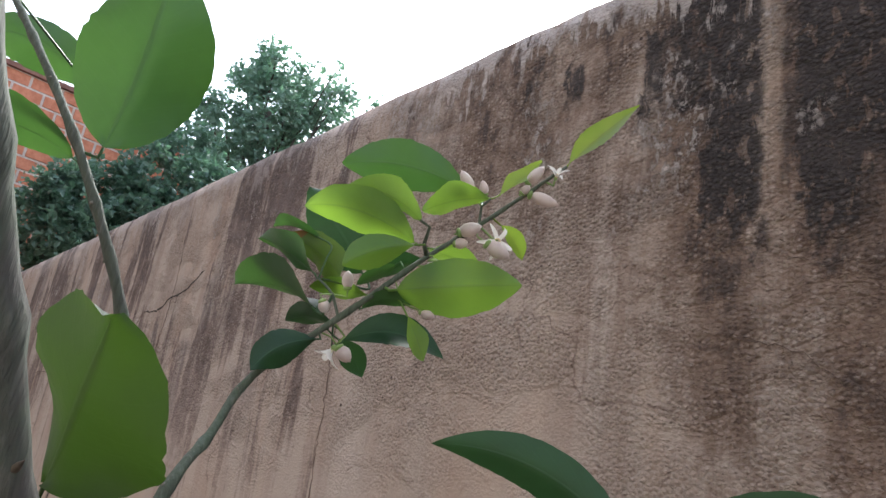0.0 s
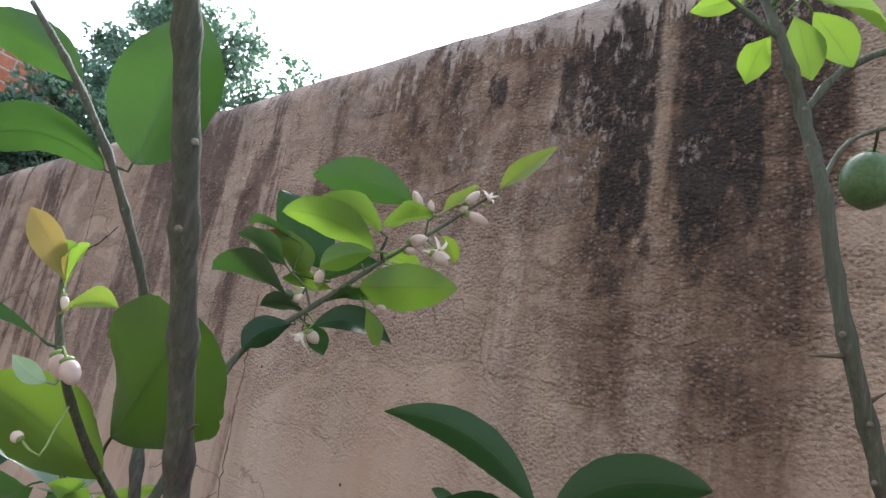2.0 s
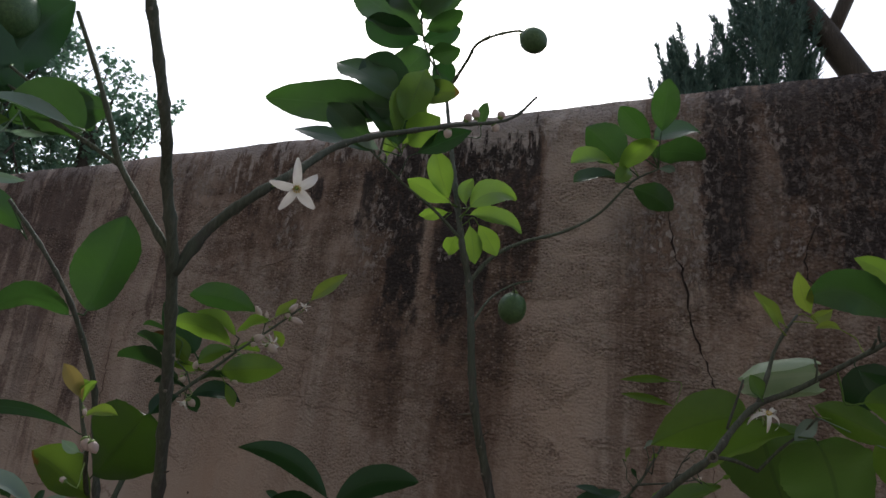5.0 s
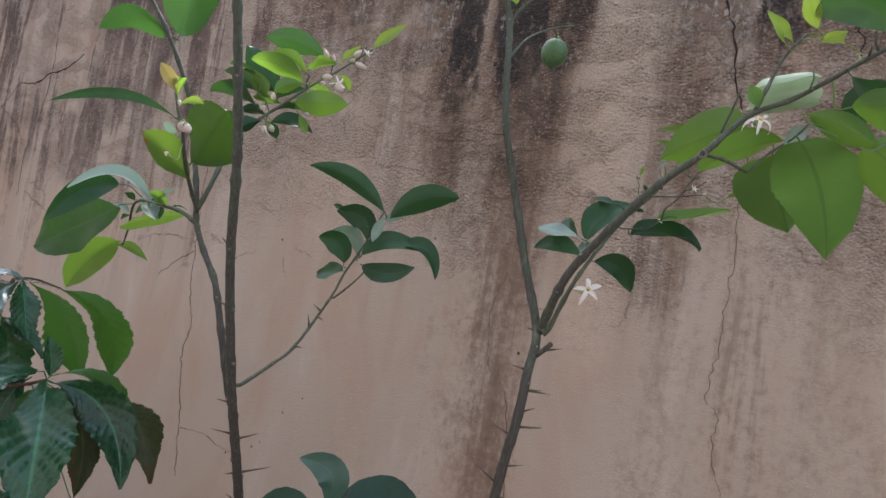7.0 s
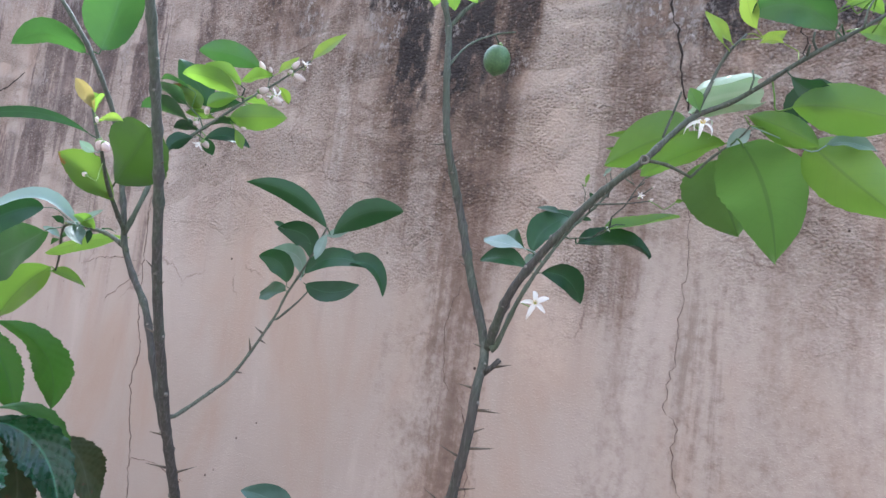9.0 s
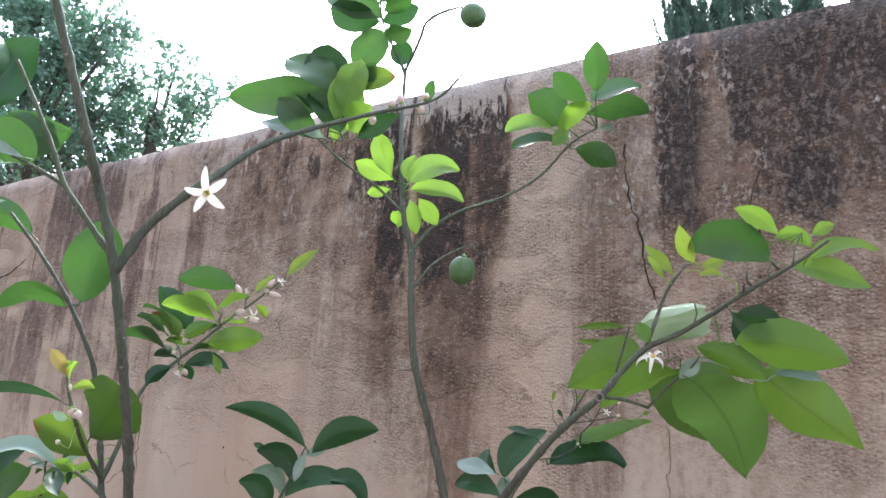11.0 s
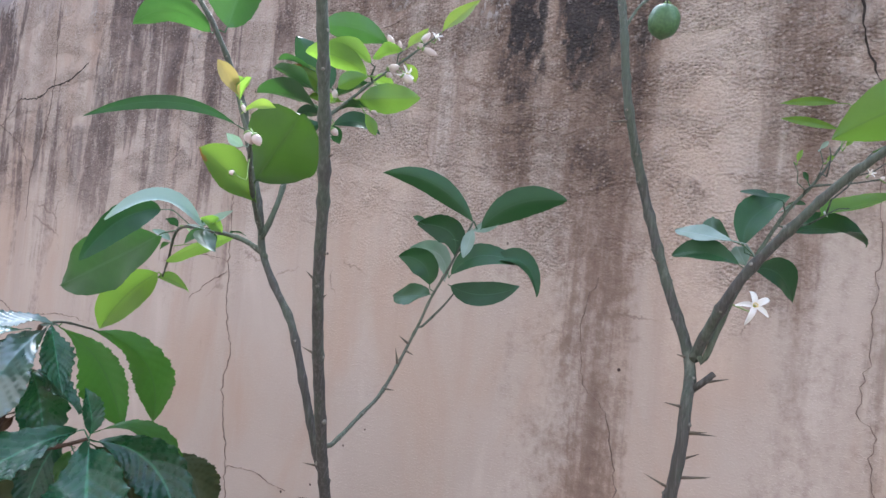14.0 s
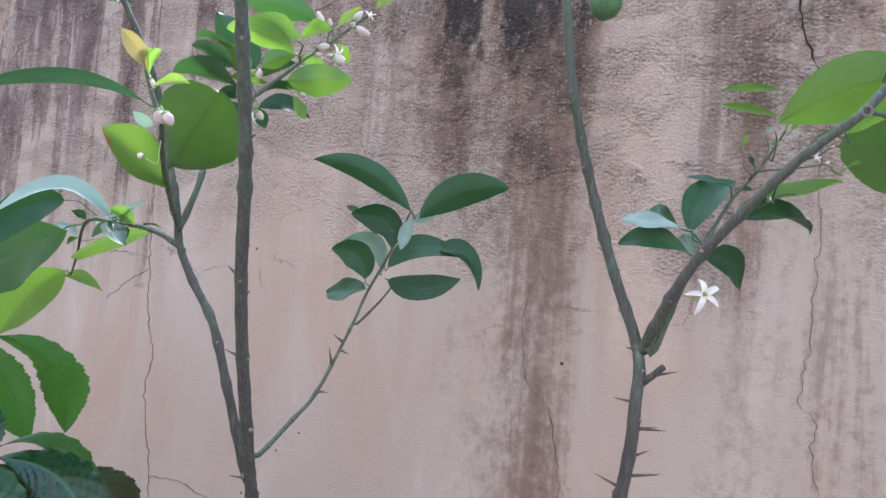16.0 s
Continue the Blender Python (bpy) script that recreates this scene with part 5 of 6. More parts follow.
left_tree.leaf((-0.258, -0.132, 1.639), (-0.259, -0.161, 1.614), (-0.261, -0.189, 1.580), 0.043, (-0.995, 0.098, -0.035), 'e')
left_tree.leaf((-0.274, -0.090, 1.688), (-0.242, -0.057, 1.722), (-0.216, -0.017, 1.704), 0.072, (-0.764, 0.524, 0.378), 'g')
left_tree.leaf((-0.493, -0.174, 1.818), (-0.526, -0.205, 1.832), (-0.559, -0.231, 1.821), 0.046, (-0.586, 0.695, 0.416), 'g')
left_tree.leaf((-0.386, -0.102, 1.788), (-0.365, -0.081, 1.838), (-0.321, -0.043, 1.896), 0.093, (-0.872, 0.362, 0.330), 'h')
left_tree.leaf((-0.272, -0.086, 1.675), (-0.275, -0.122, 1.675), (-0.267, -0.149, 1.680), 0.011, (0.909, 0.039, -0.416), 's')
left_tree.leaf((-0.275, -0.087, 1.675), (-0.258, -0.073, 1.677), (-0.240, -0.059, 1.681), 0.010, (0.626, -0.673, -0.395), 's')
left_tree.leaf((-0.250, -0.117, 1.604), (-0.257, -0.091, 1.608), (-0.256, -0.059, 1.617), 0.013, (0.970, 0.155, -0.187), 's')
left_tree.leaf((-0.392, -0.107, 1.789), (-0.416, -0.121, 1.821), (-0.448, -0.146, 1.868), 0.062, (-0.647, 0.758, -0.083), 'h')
right_tree = Plant('lemon_tree', 'slender forked lemon tree with thorny trunk, green fruit and white blossom', 'tree')
right_tree.branch('trunk', [(0.170, 0.560, -0.450), (0.210, 0.500, 0.450), (0.262, 0.450, 0.800), (0.287, 0.436, 0.930), (0.292, 0.440, 1.014), (0.286, 0.464, 1.078), (0.245, 0.472, 1.181), (0.206, 0.474, 1.297), (0.184, 0.443, 1.408), (0.172, 0.440, 1.480), (0.163, 0.443, 1.545), (0.143, 0.464, 1.623), (0.126, 0.455, 1.697), (0.059, 0.521, 1.886), (-0.036, 0.647, 2.113)], 0.0145, 0.0035)
right_tree.branch('branch', [(0.126, 0.455, 1.697), (0.079, 0.431, 1.746), (0.033, 0.395, 1.783), (-0.015, 0.361, 1.830), (-0.052, 0.357, 1.864)], 0.0030, 0.0015)
right_tree.branch('branch', [(0.143, 0.464, 1.623), (0.166, 0.493, 1.675), (0.202, 0.540, 1.718), (0.257, 0.608, 1.760), (0.311, 0.659, 1.813), (0.365, 0.692, 1.888), (0.411, 0.713, 1.920)], 0.0038, 0.0020)
right_tree.branch('branch', [(0.160, 0.449, 1.546), (0.169, 0.496, 1.603), (0.187, 0.558, 1.646), (0.209, 0.596, 1.664)], 0.0025, 0.0015)
right_tree.branch('twig', [(0.187, 0.558, 1.646), (0.182, 0.580, 1.643), (0.176, 0.602, 1.638)], 0.0016, 0.0014, green=True)
right_tree.branch('twig', [(-0.036, 0.647, 2.113), (-0.052, 0.621, 2.159), (-0.070, 0.603, 2.216)], 0.0030, 0.0015, green=True)
right_tree.branch('twig', [(-0.036, 0.647, 2.113), (0.023, 0.616, 2.169), (0.052, 0.592, 2.187), (0.103, 0.575, 2.189), (0.153, 0.571, 2.187), (0.163, 0.567, 2.180)], 0.0038, 0.0024, green=True)
right_tree.branch('twig', [(0.074, 0.582, 2.186), (0.088, 0.576, 2.193)], 0.0015, 0.0010, green=True)
right_tree.branch('branch', [(0.291, 0.464, 1.078), (0.334, 0.424, 1.158), (0.366, 0.419, 1.208), (0.445, 0.408, 1.299), (0.489, 0.405, 1.340), (0.528, 0.405, 1.372), (0.552, 0.430, 1.411), (0.582, 0.448, 1.446), (0.634, 0.462, 1.473), (0.717, 0.450, 1.522), (0.757, 0.456, 1.547), (0.791, 0.462, 1.569), (0.824, 0.468, 1.595)], 0.0078, 0.0022)
right_tree.branch('branch', [(0.528, 0.405, 1.372), (0.553, 0.431, 1.371), (0.579, 0.468, 1.362)], 0.0028, 0.0022)
right_tree.branch('twig', [(0.579, 0.468, 1.362), (0.607, 0.470, 1.393), (0.636, 0.476, 1.418), (0.652, 0.473, 1.437)], 0.0022, 0.0014, green=True)
right_tree.branch('twig', [(0.545, 0.426, 1.410), (0.555, 0.426, 1.441), (0.566, 0.421, 1.474)], 0.0024, 0.0014)
right_tree.branch('twig', [(0.582, 0.448, 1.446), (0.594, 0.455, 1.485), (0.603, 0.465, 1.519), (0.616, 0.466, 1.545), (0.634, 0.485, 1.576)], 0.0034, 0.0018)
right_tree.branch('twig', [(0.717, 0.450, 1.522), (0.721, 0.436, 1.534)], 0.0024, 0.0014)
right_tree.branch('twig', [(0.729, 0.457, 1.531), (0.724, 0.437, 1.539), (0.725, 0.436, 1.551)], 0.0024, 0.0014)
right_tree.branch('twig', [(0.751, 0.453, 1.541), (0.749, 0.451, 1.552), (0.755, 0.453, 1.565)], 0.0018, 0.0010, green=True)
right_tree.branch('twig', [(0.651, 0.446, 1.479), (0.654, 0.452, 1.497), (0.651, 0.454, 1.511)], 0.0018, 0.0012, green=True)
right_tree.branch('twig', [(0.515, 0.413, 1.338), (0.509, 0.408, 1.351), (0.512, 0.409, 1.363)], 0.0014, 0.0009, green=True)
right_tree.branch('twig', [(0.781, 0.457, 1.560), (0.783, 0.462, 1.585), (0.792, 0.471, 1.608)], 0.0016, 0.0012, green=True)
right_tree.branch('stub', [(0.296, 0.450, 1.038), (0.310, 0.449, 1.050), (0.323, 0.446, 1.063)], 0.0052, 0.0042)
right_tree.branch('branch', [(0.305, 0.458, 1.075), (0.333, 0.468, 1.158), (0.356, 0.498, 1.224), (0.383, 0.542, 1.291), (0.414, 0.577, 1.341), (0.442, 0.599, 1.397)], 0.0045, 0.0016)
right_tree.branch('twig', [(0.382, 0.531, 1.271), (0.411, 0.567, 1.280), (0.430, 0.588, 1.297)], 0.0014, 0.0010, green=True)
right_tree.branch('twig', [(0.413, 0.545, 1.330), (0.458, 0.568, 1.338), (0.493, 0.587, 1.347)], 0.0018, 0.0010)
right_tree.branch('twig', [(0.394, 0.555, 1.337), (0.394, 0.555, 1.352), (0.388, 0.551, 1.366)], 0.0009, 0.0006, green=True)
right_tree.branch('twig', [(0.414, 0.577, 1.341), (0.423, 0.580, 1.369), (0.418, 0.576, 1.388)], 0.0009, 0.0006, green=True)
right_tree.branch('twig', [(0.436, 0.576, 1.316), (0.455, 0.578, 1.335), (0.471, 0.587, 1.370), (0.482, 0.587, 1.385)], 0.0014, 0.0008)
right_tree.branch('twig', [(0.466, 0.579, 1.351), (0.484, 0.573, 1.355), (0.499, 0.574, 1.367)], 0.0014, 0.0008)
right_tree.branch('twig', [(0.429, 0.568, 1.348), (0.433, 0.564, 1.377), (0.431, 0.561, 1.388)], 0.0014, 0.0008)
right_tree.branch('twig', [(0.471, 0.587, 1.370), (0.478, 0.588, 1.375), (0.482, 0.588, 1.379)], 0.0014, 0.0008)
right_tree.branch('twig', [(0.424, 0.555, 1.286), (0.446, 0.570, 1.303), (0.460, 0.574, 1.304)], 0.0014, 0.0008)
right_tree.leaf((0.587, 0.446, 1.453), (0.580, 0.440, 1.468), (0.574, 0.434, 1.483), 0.022, (0.519, -0.851, -0.082), 'e')
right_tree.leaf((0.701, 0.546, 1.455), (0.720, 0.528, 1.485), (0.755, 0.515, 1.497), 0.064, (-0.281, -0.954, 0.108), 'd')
right_tree.bud((0.493, 0.587, 1.347), (0.499, 0.588, 1.351), 0.005)
right_tree.bud((0.499, 0.574, 1.367), (0.503, 0.575, 1.370), 0.004)
right_tree.leaf((0.095, 0.451, 1.775), (0.079, 0.441, 1.818), (0.068, 0.434, 1.860), 0.045, (0.248, -0.961, -0.121), 'b')
right_tree.leaf((0.098, 0.456, 1.767), (0.057, 0.442, 1.788), (0.019, 0.430, 1.808), 0.038, (0.148, -0.941, -0.304), 'b')
right_tree.leaf((0.114, 0.460, 1.707), (0.098, 0.478, 1.701), (0.082, 0.499, 1.685), 0.030, (-0.095, -0.556, -0.826), 'b')
right_tree.leaf((0.136, 0.453, 1.756), (0.157, 0.499, 1.800), (0.181, 0.558, 1.808), 0.053, (0.750, -0.525, 0.402), 'b')
right_tree.leaf((0.136, 0.457, 1.743), (0.168, 0.504, 1.750), (0.198, 0.554, 1.741), 0.047, (0.758, -0.483, 0.439), 'b')
right_tree.leaf((0.135, 0.463, 1.726), (0.143, 0.467, 1.690), (0.148, 0.468, 1.658), 0.035, (0.243, -0.969, -0.034), 'b')
right_tree.leaf((0.149, 0.468, 1.728), (0.164, 0.483, 1.704), (0.176, 0.496, 1.680), 0.035, (0.280, -0.889, -0.364), 'b')
right_tree.leaf((0.101, 0.442, 1.744), (0.075, 0.442, 1.744), (0.045, 0.441, 1.742), 0.023, (0.027, -0.915, -0.402), 'b')
right_tree.leaf((0.122, 0.466, 1.767), (0.114, 0.476, 1.796), (0.120, 0.491, 1.827), 0.027, (0.391, -0.849, 0.356), 'b')
right_tree.leaf((-0.004, 0.388, 1.835), (-0.005, 0.395, 1.863), (0.002, 0.408, 1.885), 0.027, (0.639, -0.737, 0.220), 'b')
right_tree.leaf((0.422, 0.674, 1.981), (0.432, 0.649, 2.020), (0.441, 0.621, 2.062), 0.053, (0.009, -0.836, -0.548), 'g')
right_tree.leaf((0.399, 0.681, 1.966), (0.373, 0.649, 1.994), (0.352, 0.621, 2.014), 0.048, (0.219, -0.710, -0.669), 'g')
right_tree.leaf((0.406, 0.683, 1.969), (0.443, 0.737, 2.010), (0.478, 0.796, 2.033), 0.060, (0.484, -0.647, 0.589), 'g')
right_tree.leaf((0.345, 0.676, 1.908), (0.381, 0.660, 1.937), (0.420, 0.651, 1.945), 0.042, (-0.038, -0.861, -0.508), 'b')
right_tree.leaf((0.338, 0.662, 1.909), (0.309, 0.606, 1.900), (0.280, 0.557, 1.873), 0.051, (0.582, -0.533, 0.614), 'b')
right_tree.leaf((0.345, 0.691, 1.934), (0.312, 0.676, 1.970), (0.278, 0.662, 2.001), 0.082, (-0.017, 0.923, 0.384), 'g')
right_tree.leaf((0.391, 0.705, 1.951), (0.445, 0.760, 1.976), (0.489, 0.816, 1.985), 0.061, (-0.574, 0.266, 0.775), 'g')
right_tree.leaf((0.363, 0.716, 1.883), (0.399, 0.746, 1.876), (0.429, 0.776, 1.857), 0.054, (-0.410, 0.698, 0.587), 'g')
right_tree.leaf((0.343, 0.693, 1.891), (0.310, 0.642, 1.881), (0.276, 0.596, 1.855), 0.050, (0.410, -0.548, 0.729), 'g')
right_tree.leaf((0.361, 0.682, 1.914), (0.353, 0.663, 1.890), (0.342, 0.643, 1.868), 0.032, (0.610, -0.710, 0.352), 'b')
right_tree.leaf((0.411, 0.713, 1.920), (0.430, 0.721, 1.922), (0.439, 0.726, 1.917), 0.016, (0.331, -0.807, -0.489), 's')
right_tree.leaf((0.091, 0.567, 1.973), (0.096, 0.561, 1.999), (0.105, 0.559, 2.023), 0.024, (0.492, -0.830, -0.264), 'g')
right_tree.leaf((0.569, 0.482, 1.432), (0.509, 0.498, 1.423), (0.437, 0.507, 1.387), 0.083, (0.044, 0.922, 0.385), 'b')
right_tree.leaf((0.620, 0.478, 1.414), (0.570, 0.465, 1.396), (0.512, 0.448, 1.359), 0.050, (-0.495, 0.547, 0.675), 'b')
right_tree.rolled_leaf((0.560, 0.506, 1.480), (0.608, 0.509, 1.494), (0.657, 0.513, 1.500), 0.069, (0.192, -0.930, -0.314))
right_tree.leaf((0.581, 0.658, 1.435), (0.593, 0.688, 1.378), (0.614, 0.723, 1.314), 0.150, (-0.222, 0.878, 0.424), 'e')
right_tree.leaf((0.650, 0.439, 1.399), (0.673, 0.548, 1.350), (0.682, 0.650, 1.269), 0.123, (-0.252, 0.534, 0.807), 'e')
right_tree.leaf((0.649, 0.472, 1.451), (0.693, 0.475, 1.435), (0.738, 0.480, 1.410), 0.043, (0.025, 0.967, 0.254), 'b')
right_tree.leaf((0.704, 0.456, 1.456), (0.764, 0.451, 1.453), (0.840, 0.457, 1.431), 0.067, (0.048, 0.958, 0.281), 'b')
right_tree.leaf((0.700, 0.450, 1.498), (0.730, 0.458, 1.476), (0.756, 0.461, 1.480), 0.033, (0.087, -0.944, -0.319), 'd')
right_tree.leaf((0.725, 0.507, 1.421), (0.776, 0.523, 1.376), (0.846, 0.552, 1.322), 0.086, (-0.116, 0.949, 0.293), 'b')
right_tree.leaf((0.618, 0.466, 1.557), (0.599, 0.459, 1.577), (0.581, 0.452, 1.602), 0.024, (0.615, -0.739, 0.275), 'y')
right_tree.leaf((0.650, 0.506, 1.579), (0.664, 0.520, 1.582), (0.682, 0.535, 1.597), 0.019, (0.648, -0.758, 0.075), 'y')
right_tree.leaf((0.651, 0.460, 1.572), (0.641, 0.446, 1.594), (0.636, 0.433, 1.624), 0.025, (0.242, -0.892, -0.382), 'y')
right_tree.leaf((0.747, 0.495, 1.576), (0.698, 0.467, 1.605), (0.644, 0.450, 1.590), 0.060, (0.359, -0.893, -0.273), 'g')
right_tree.leaf((0.760, 0.492, 1.613), (0.736, 0.481, 1.638), (0.706, 0.469, 1.652), 0.029, (0.210, -0.944, -0.253), 'b')
right_tree.leaf((0.756, 0.491, 1.608), (0.780, 0.492, 1.613), (0.802, 0.500, 1.593), 0.023, (0.116, -0.960, -0.256), 'b')
right_tree.leaf((0.803, 0.507, 1.613), (0.816, 0.511, 1.623), (0.830, 0.519, 1.629), 0.020, (0.431, -0.901, -0.045), 'b')
right_tree.leaf((0.775, 0.491, 1.568), (0.820, 0.499, 1.556), (0.869, 0.513, 1.535), 0.041, (0.319, -0.887, 0.334), 'b')
right_tree.leaf((0.798, 0.504, 1.575), (0.834, 0.497, 1.590), (0.880, 0.504, 1.584), 0.035, (-0.067, -0.798, 0.598), 'b')
right_tree.leaf((0.612, 0.443, 1.547), (0.600, 0.431, 1.562), (0.592, 0.420, 1.578), 0.017, (0.838, -0.523, 0.157), 'y')
right_tree.leaf((0.686, 0.476, 1.554), (0.671, 0.471, 1.558), (0.655, 0.468, 1.554), 0.013, (0.206, -0.864, 0.459), 'y')
right_tree.leaf((0.652, 0.479, 1.433), (0.639, 0.475, 1.422), (0.624, 0.469, 1.405), 0.023, (0.394, -0.918, -0.040), 's')
right_tree.leaf((0.747, 0.496, 1.415), (0.773, 0.500, 1.419), (0.807, 0.509, 1.408), 0.025, (0.232, -0.894, 0.384), 's')
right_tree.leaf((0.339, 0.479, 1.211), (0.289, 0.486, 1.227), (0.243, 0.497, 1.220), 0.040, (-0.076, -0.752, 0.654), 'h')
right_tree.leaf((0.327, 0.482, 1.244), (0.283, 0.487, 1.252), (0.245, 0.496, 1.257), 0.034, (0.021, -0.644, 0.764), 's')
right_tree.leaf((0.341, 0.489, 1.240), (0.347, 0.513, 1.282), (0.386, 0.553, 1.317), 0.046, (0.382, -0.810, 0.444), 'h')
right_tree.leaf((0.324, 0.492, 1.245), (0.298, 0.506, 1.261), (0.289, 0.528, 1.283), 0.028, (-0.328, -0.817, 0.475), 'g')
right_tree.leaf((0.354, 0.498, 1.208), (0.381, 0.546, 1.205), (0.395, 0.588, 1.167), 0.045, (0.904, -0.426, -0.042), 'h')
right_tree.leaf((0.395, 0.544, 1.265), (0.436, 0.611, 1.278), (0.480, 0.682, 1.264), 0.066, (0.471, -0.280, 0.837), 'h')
right_tree.leaf((0.425, 0.585, 1.295), (0.468, 0.645, 1.317), (0.517, 0.708, 1.341), 0.064, (-0.003, -0.347, 0.938), 'b')
right_tree.leaf((0.366, 0.520, 1.311), (0.347, 0.522, 1.316), (0.325, 0.522, 1.319), 0.017, (0.128, -0.666, 0.735), 'h')
right_tree.leaf((0.345, 0.493, 1.212), (0.336, 0.499, 1.227), (0.329, 0.506, 1.239), 0.027, (-0.116, -0.920, 0.374), 's')
right_tree.leaf((0.417, 0.876, 1.534), (0.375, 0.855, 1.535), (0.326, 0.830, 1.527), 0.016, (0.449, -0.850, -0.276), 'b')
right_tree.leaf((0.420, 0.880, 1.487), (0.373, 0.856, 1.497), (0.328, 0.833, 1.500), 0.016, (0.400, -0.860, -0.317), 'b')
right_tree.branch('twig', [(-0.030, 0.635, 2.100), (-0.052, 0.630, 2.155), (-0.081, 0.625, 2.205), (-0.099, 0.620, 2.262), (-0.109, 0.618, 2.327), (-0.119, 0.615, 2.384)], 0.0030, 0.0014, green=True)
right_tree.branch('twig', [(-0.008, 0.370, 1.829), (-0.002, 0.370, 1.867), (0.017, 0.370, 1.905), (0.027, 0.372, 1.934)], 0.0022, 0.0012, green=True)
right_tree.leaf((0.028, 0.359, 1.905), (-0.098, 0.332, 1.924), (-0.244, 0.324, 1.949), 0.080, (0.707, -0.667, -0.236), 'g')
right_tree.leaf((0.025, 0.353, 1.927), (-0.031, 0.339, 1.972), (-0.109, 0.344, 2.015), 0.081, (0.765, -0.641, 0.063), 'g')
right_tree.leaf((0.023, 0.381, 1.927), (-0.013, 0.363, 1.973), (-0.058, 0.356, 2.021), 0.087, (0.681, -0.712, -0.172), 'h')
right_tree.leaf((-0.019, 0.357, 1.836), (-0.053, 0.330, 1.872), (-0.099, 0.321, 1.915), 0.054, (0.537, -0.776, -0.332), 'g')
right_tree.leaf((-0.036, 0.383, 1.848), (-0.131, 0.389, 1.890), (-0.242, 0.411, 1.930), 0.041, (0.726, -0.686, 0.051), 'h')
right_tree.leaf((0.032, 0.362, 1.841), (0.002, 0.360, 1.897), (-0.048, 0.374, 1.955), 0.077, (0.766, -0.639, -0.061), 'g')
right_tree.leaf((0.027, 0.385, 1.856), (0.036, 0.361, 1.902), (0.033, 0.348, 1.950), 0.071, (0.729, -0.671, -0.136), 'b')
right_tree.leaf((0.046, 0.370, 1.847), (0.083, 0.353, 1.860), (0.116, 0.341, 1.874), 0.056, (0.617, -0.776, -0.129), 'b')
right_tree.leaf((0.030, 0.387, 1.952), (0.073, 0.400, 1.957), (0.109, 0.420, 1.965), 0.046, (0.615, -0.750, -0.241), 'm')
right_tree.leaf((0.018, 0.386, 1.936), (0.056, 0.386, 1.958), (0.082, 0.393, 1.986), 0.041, (0.774, -0.460, -0.435), 'g')
right_tree.leaf((0.066, 0.370, 1.826), (0.121, 0.361, 1.838), (0.167, 0.363, 1.853), 0.036, (0.642, -0.739, -0.204), 'h')
right_tree.leaf((-0.001, 0.356, 1.833), (-0.027, 0.346, 1.845), (-0.056, 0.339, 1.857), 0.025, (0.727, -0.674, 0.131), 's')
right_tree.leaf((0.044, 0.352, 1.881), (0.059, 0.351, 1.932), (0.066, 0.363, 1.985), 0.063, (0.470, -0.873, -0.132), 'b')
right_tree.leaf((0.001, 0.369, 1.884), (-0.041, 0.358, 1.919), (-0.092, 0.355, 1.952), 0.052, (0.791, -0.594, 0.148), 'g')
right_tree.leaf((-0.080, 0.617, 2.213), (-0.109, 0.598, 2.164), (-0.146, 0.590, 2.117), 0.082, (0.534, -0.831, -0.157), 'g')
right_tree.leaf((-0.093, 0.614, 2.246), (-0.196, 0.609, 2.333), (-0.323, 0.636, 2.438), 0.096, (0.566, -0.722, -0.398), 'g')
right_tree.leaf((-0.115, 0.636, 2.257), (-0.179, 0.613, 2.277), (-0.250, 0.600, 2.308), 0.077, (0.466, -0.608, -0.643), 'h')
right_tree.leaf((-0.125, 0.631, 2.314), (-0.165, 0.628, 2.380), (-0.215, 0.641, 2.454), 0.086, (0.463, -0.780, -0.421), 'g')
right_tree.leaf((-0.097, 0.607, 2.293), (-0.058, 0.599, 2.312), (-0.024, 0.603, 2.331), 0.065, (0.344, -0.939, -0.023), 'g')
right_tree.leaf((-0.106, 0.636, 2.255), (-0.063, 0.651, 2.271), (-0.031, 0.677, 2.296), 0.049, (0.608, -0.618, -0.499), 'h')
right_tree.leaf((-0.062, 0.601, 2.185), (-0.017, 0.587, 2.176), (0.020, 0.582, 2.175), 0.049, (0.601, -0.571, -0.559), 'g')
right_tree.leaf((-0.059, 0.616, 2.162), (-0.041, 0.632, 2.151), (-0.028, 0.656, 2.143), 0.056, (0.510, -0.787, -0.346), 'h')
right_tree.leaf((-0.102, 0.612, 2.313), (-0.098, 0.593, 2.371), (-0.100, 0.584, 2.433), 0.087, (0.544, -0.763, -0.348), 'g')
right_tree.leaf((-0.086, 0.615, 2.294), (-0.060, 0.631, 2.352), (-0.039, 0.657, 2.412), 0.070, (0.473, -0.846, -0.247), 'g')
right_tree.leaf((-0.105, 0.602, 2.340), (-0.146, 0.581, 2.389), (-0.199, 0.572, 2.441), 0.088, (0.739, -0.656, -0.158), 'h')
right_tree.leaf((-0.086, 0.612, 2.261), (-0.029, 0.590, 2.259), (0.019, 0.575, 2.266), 0.047, (0.681, -0.481, -0.552), 'g')
right_tree.flower((0.363, 0.466, 1.157), (0.450, -0.800, 0.350), 0.040, 'open')
right_tree.flower((0.593, 0.443, 1.431), (0.200, -0.550, 0.450), 0.042, 'curled')
right_tree.flower((0.427, 0.586, 1.297), (0.500, -0.500, 0.200), 0.010, 'half')
right_tree.leaf((0.392, 0.558, 1.367), (0.395, 0.556, 1.377), (0.398, 0.555, 1.384), 0.007, (-0.158, -0.978, -0.136), 'b')
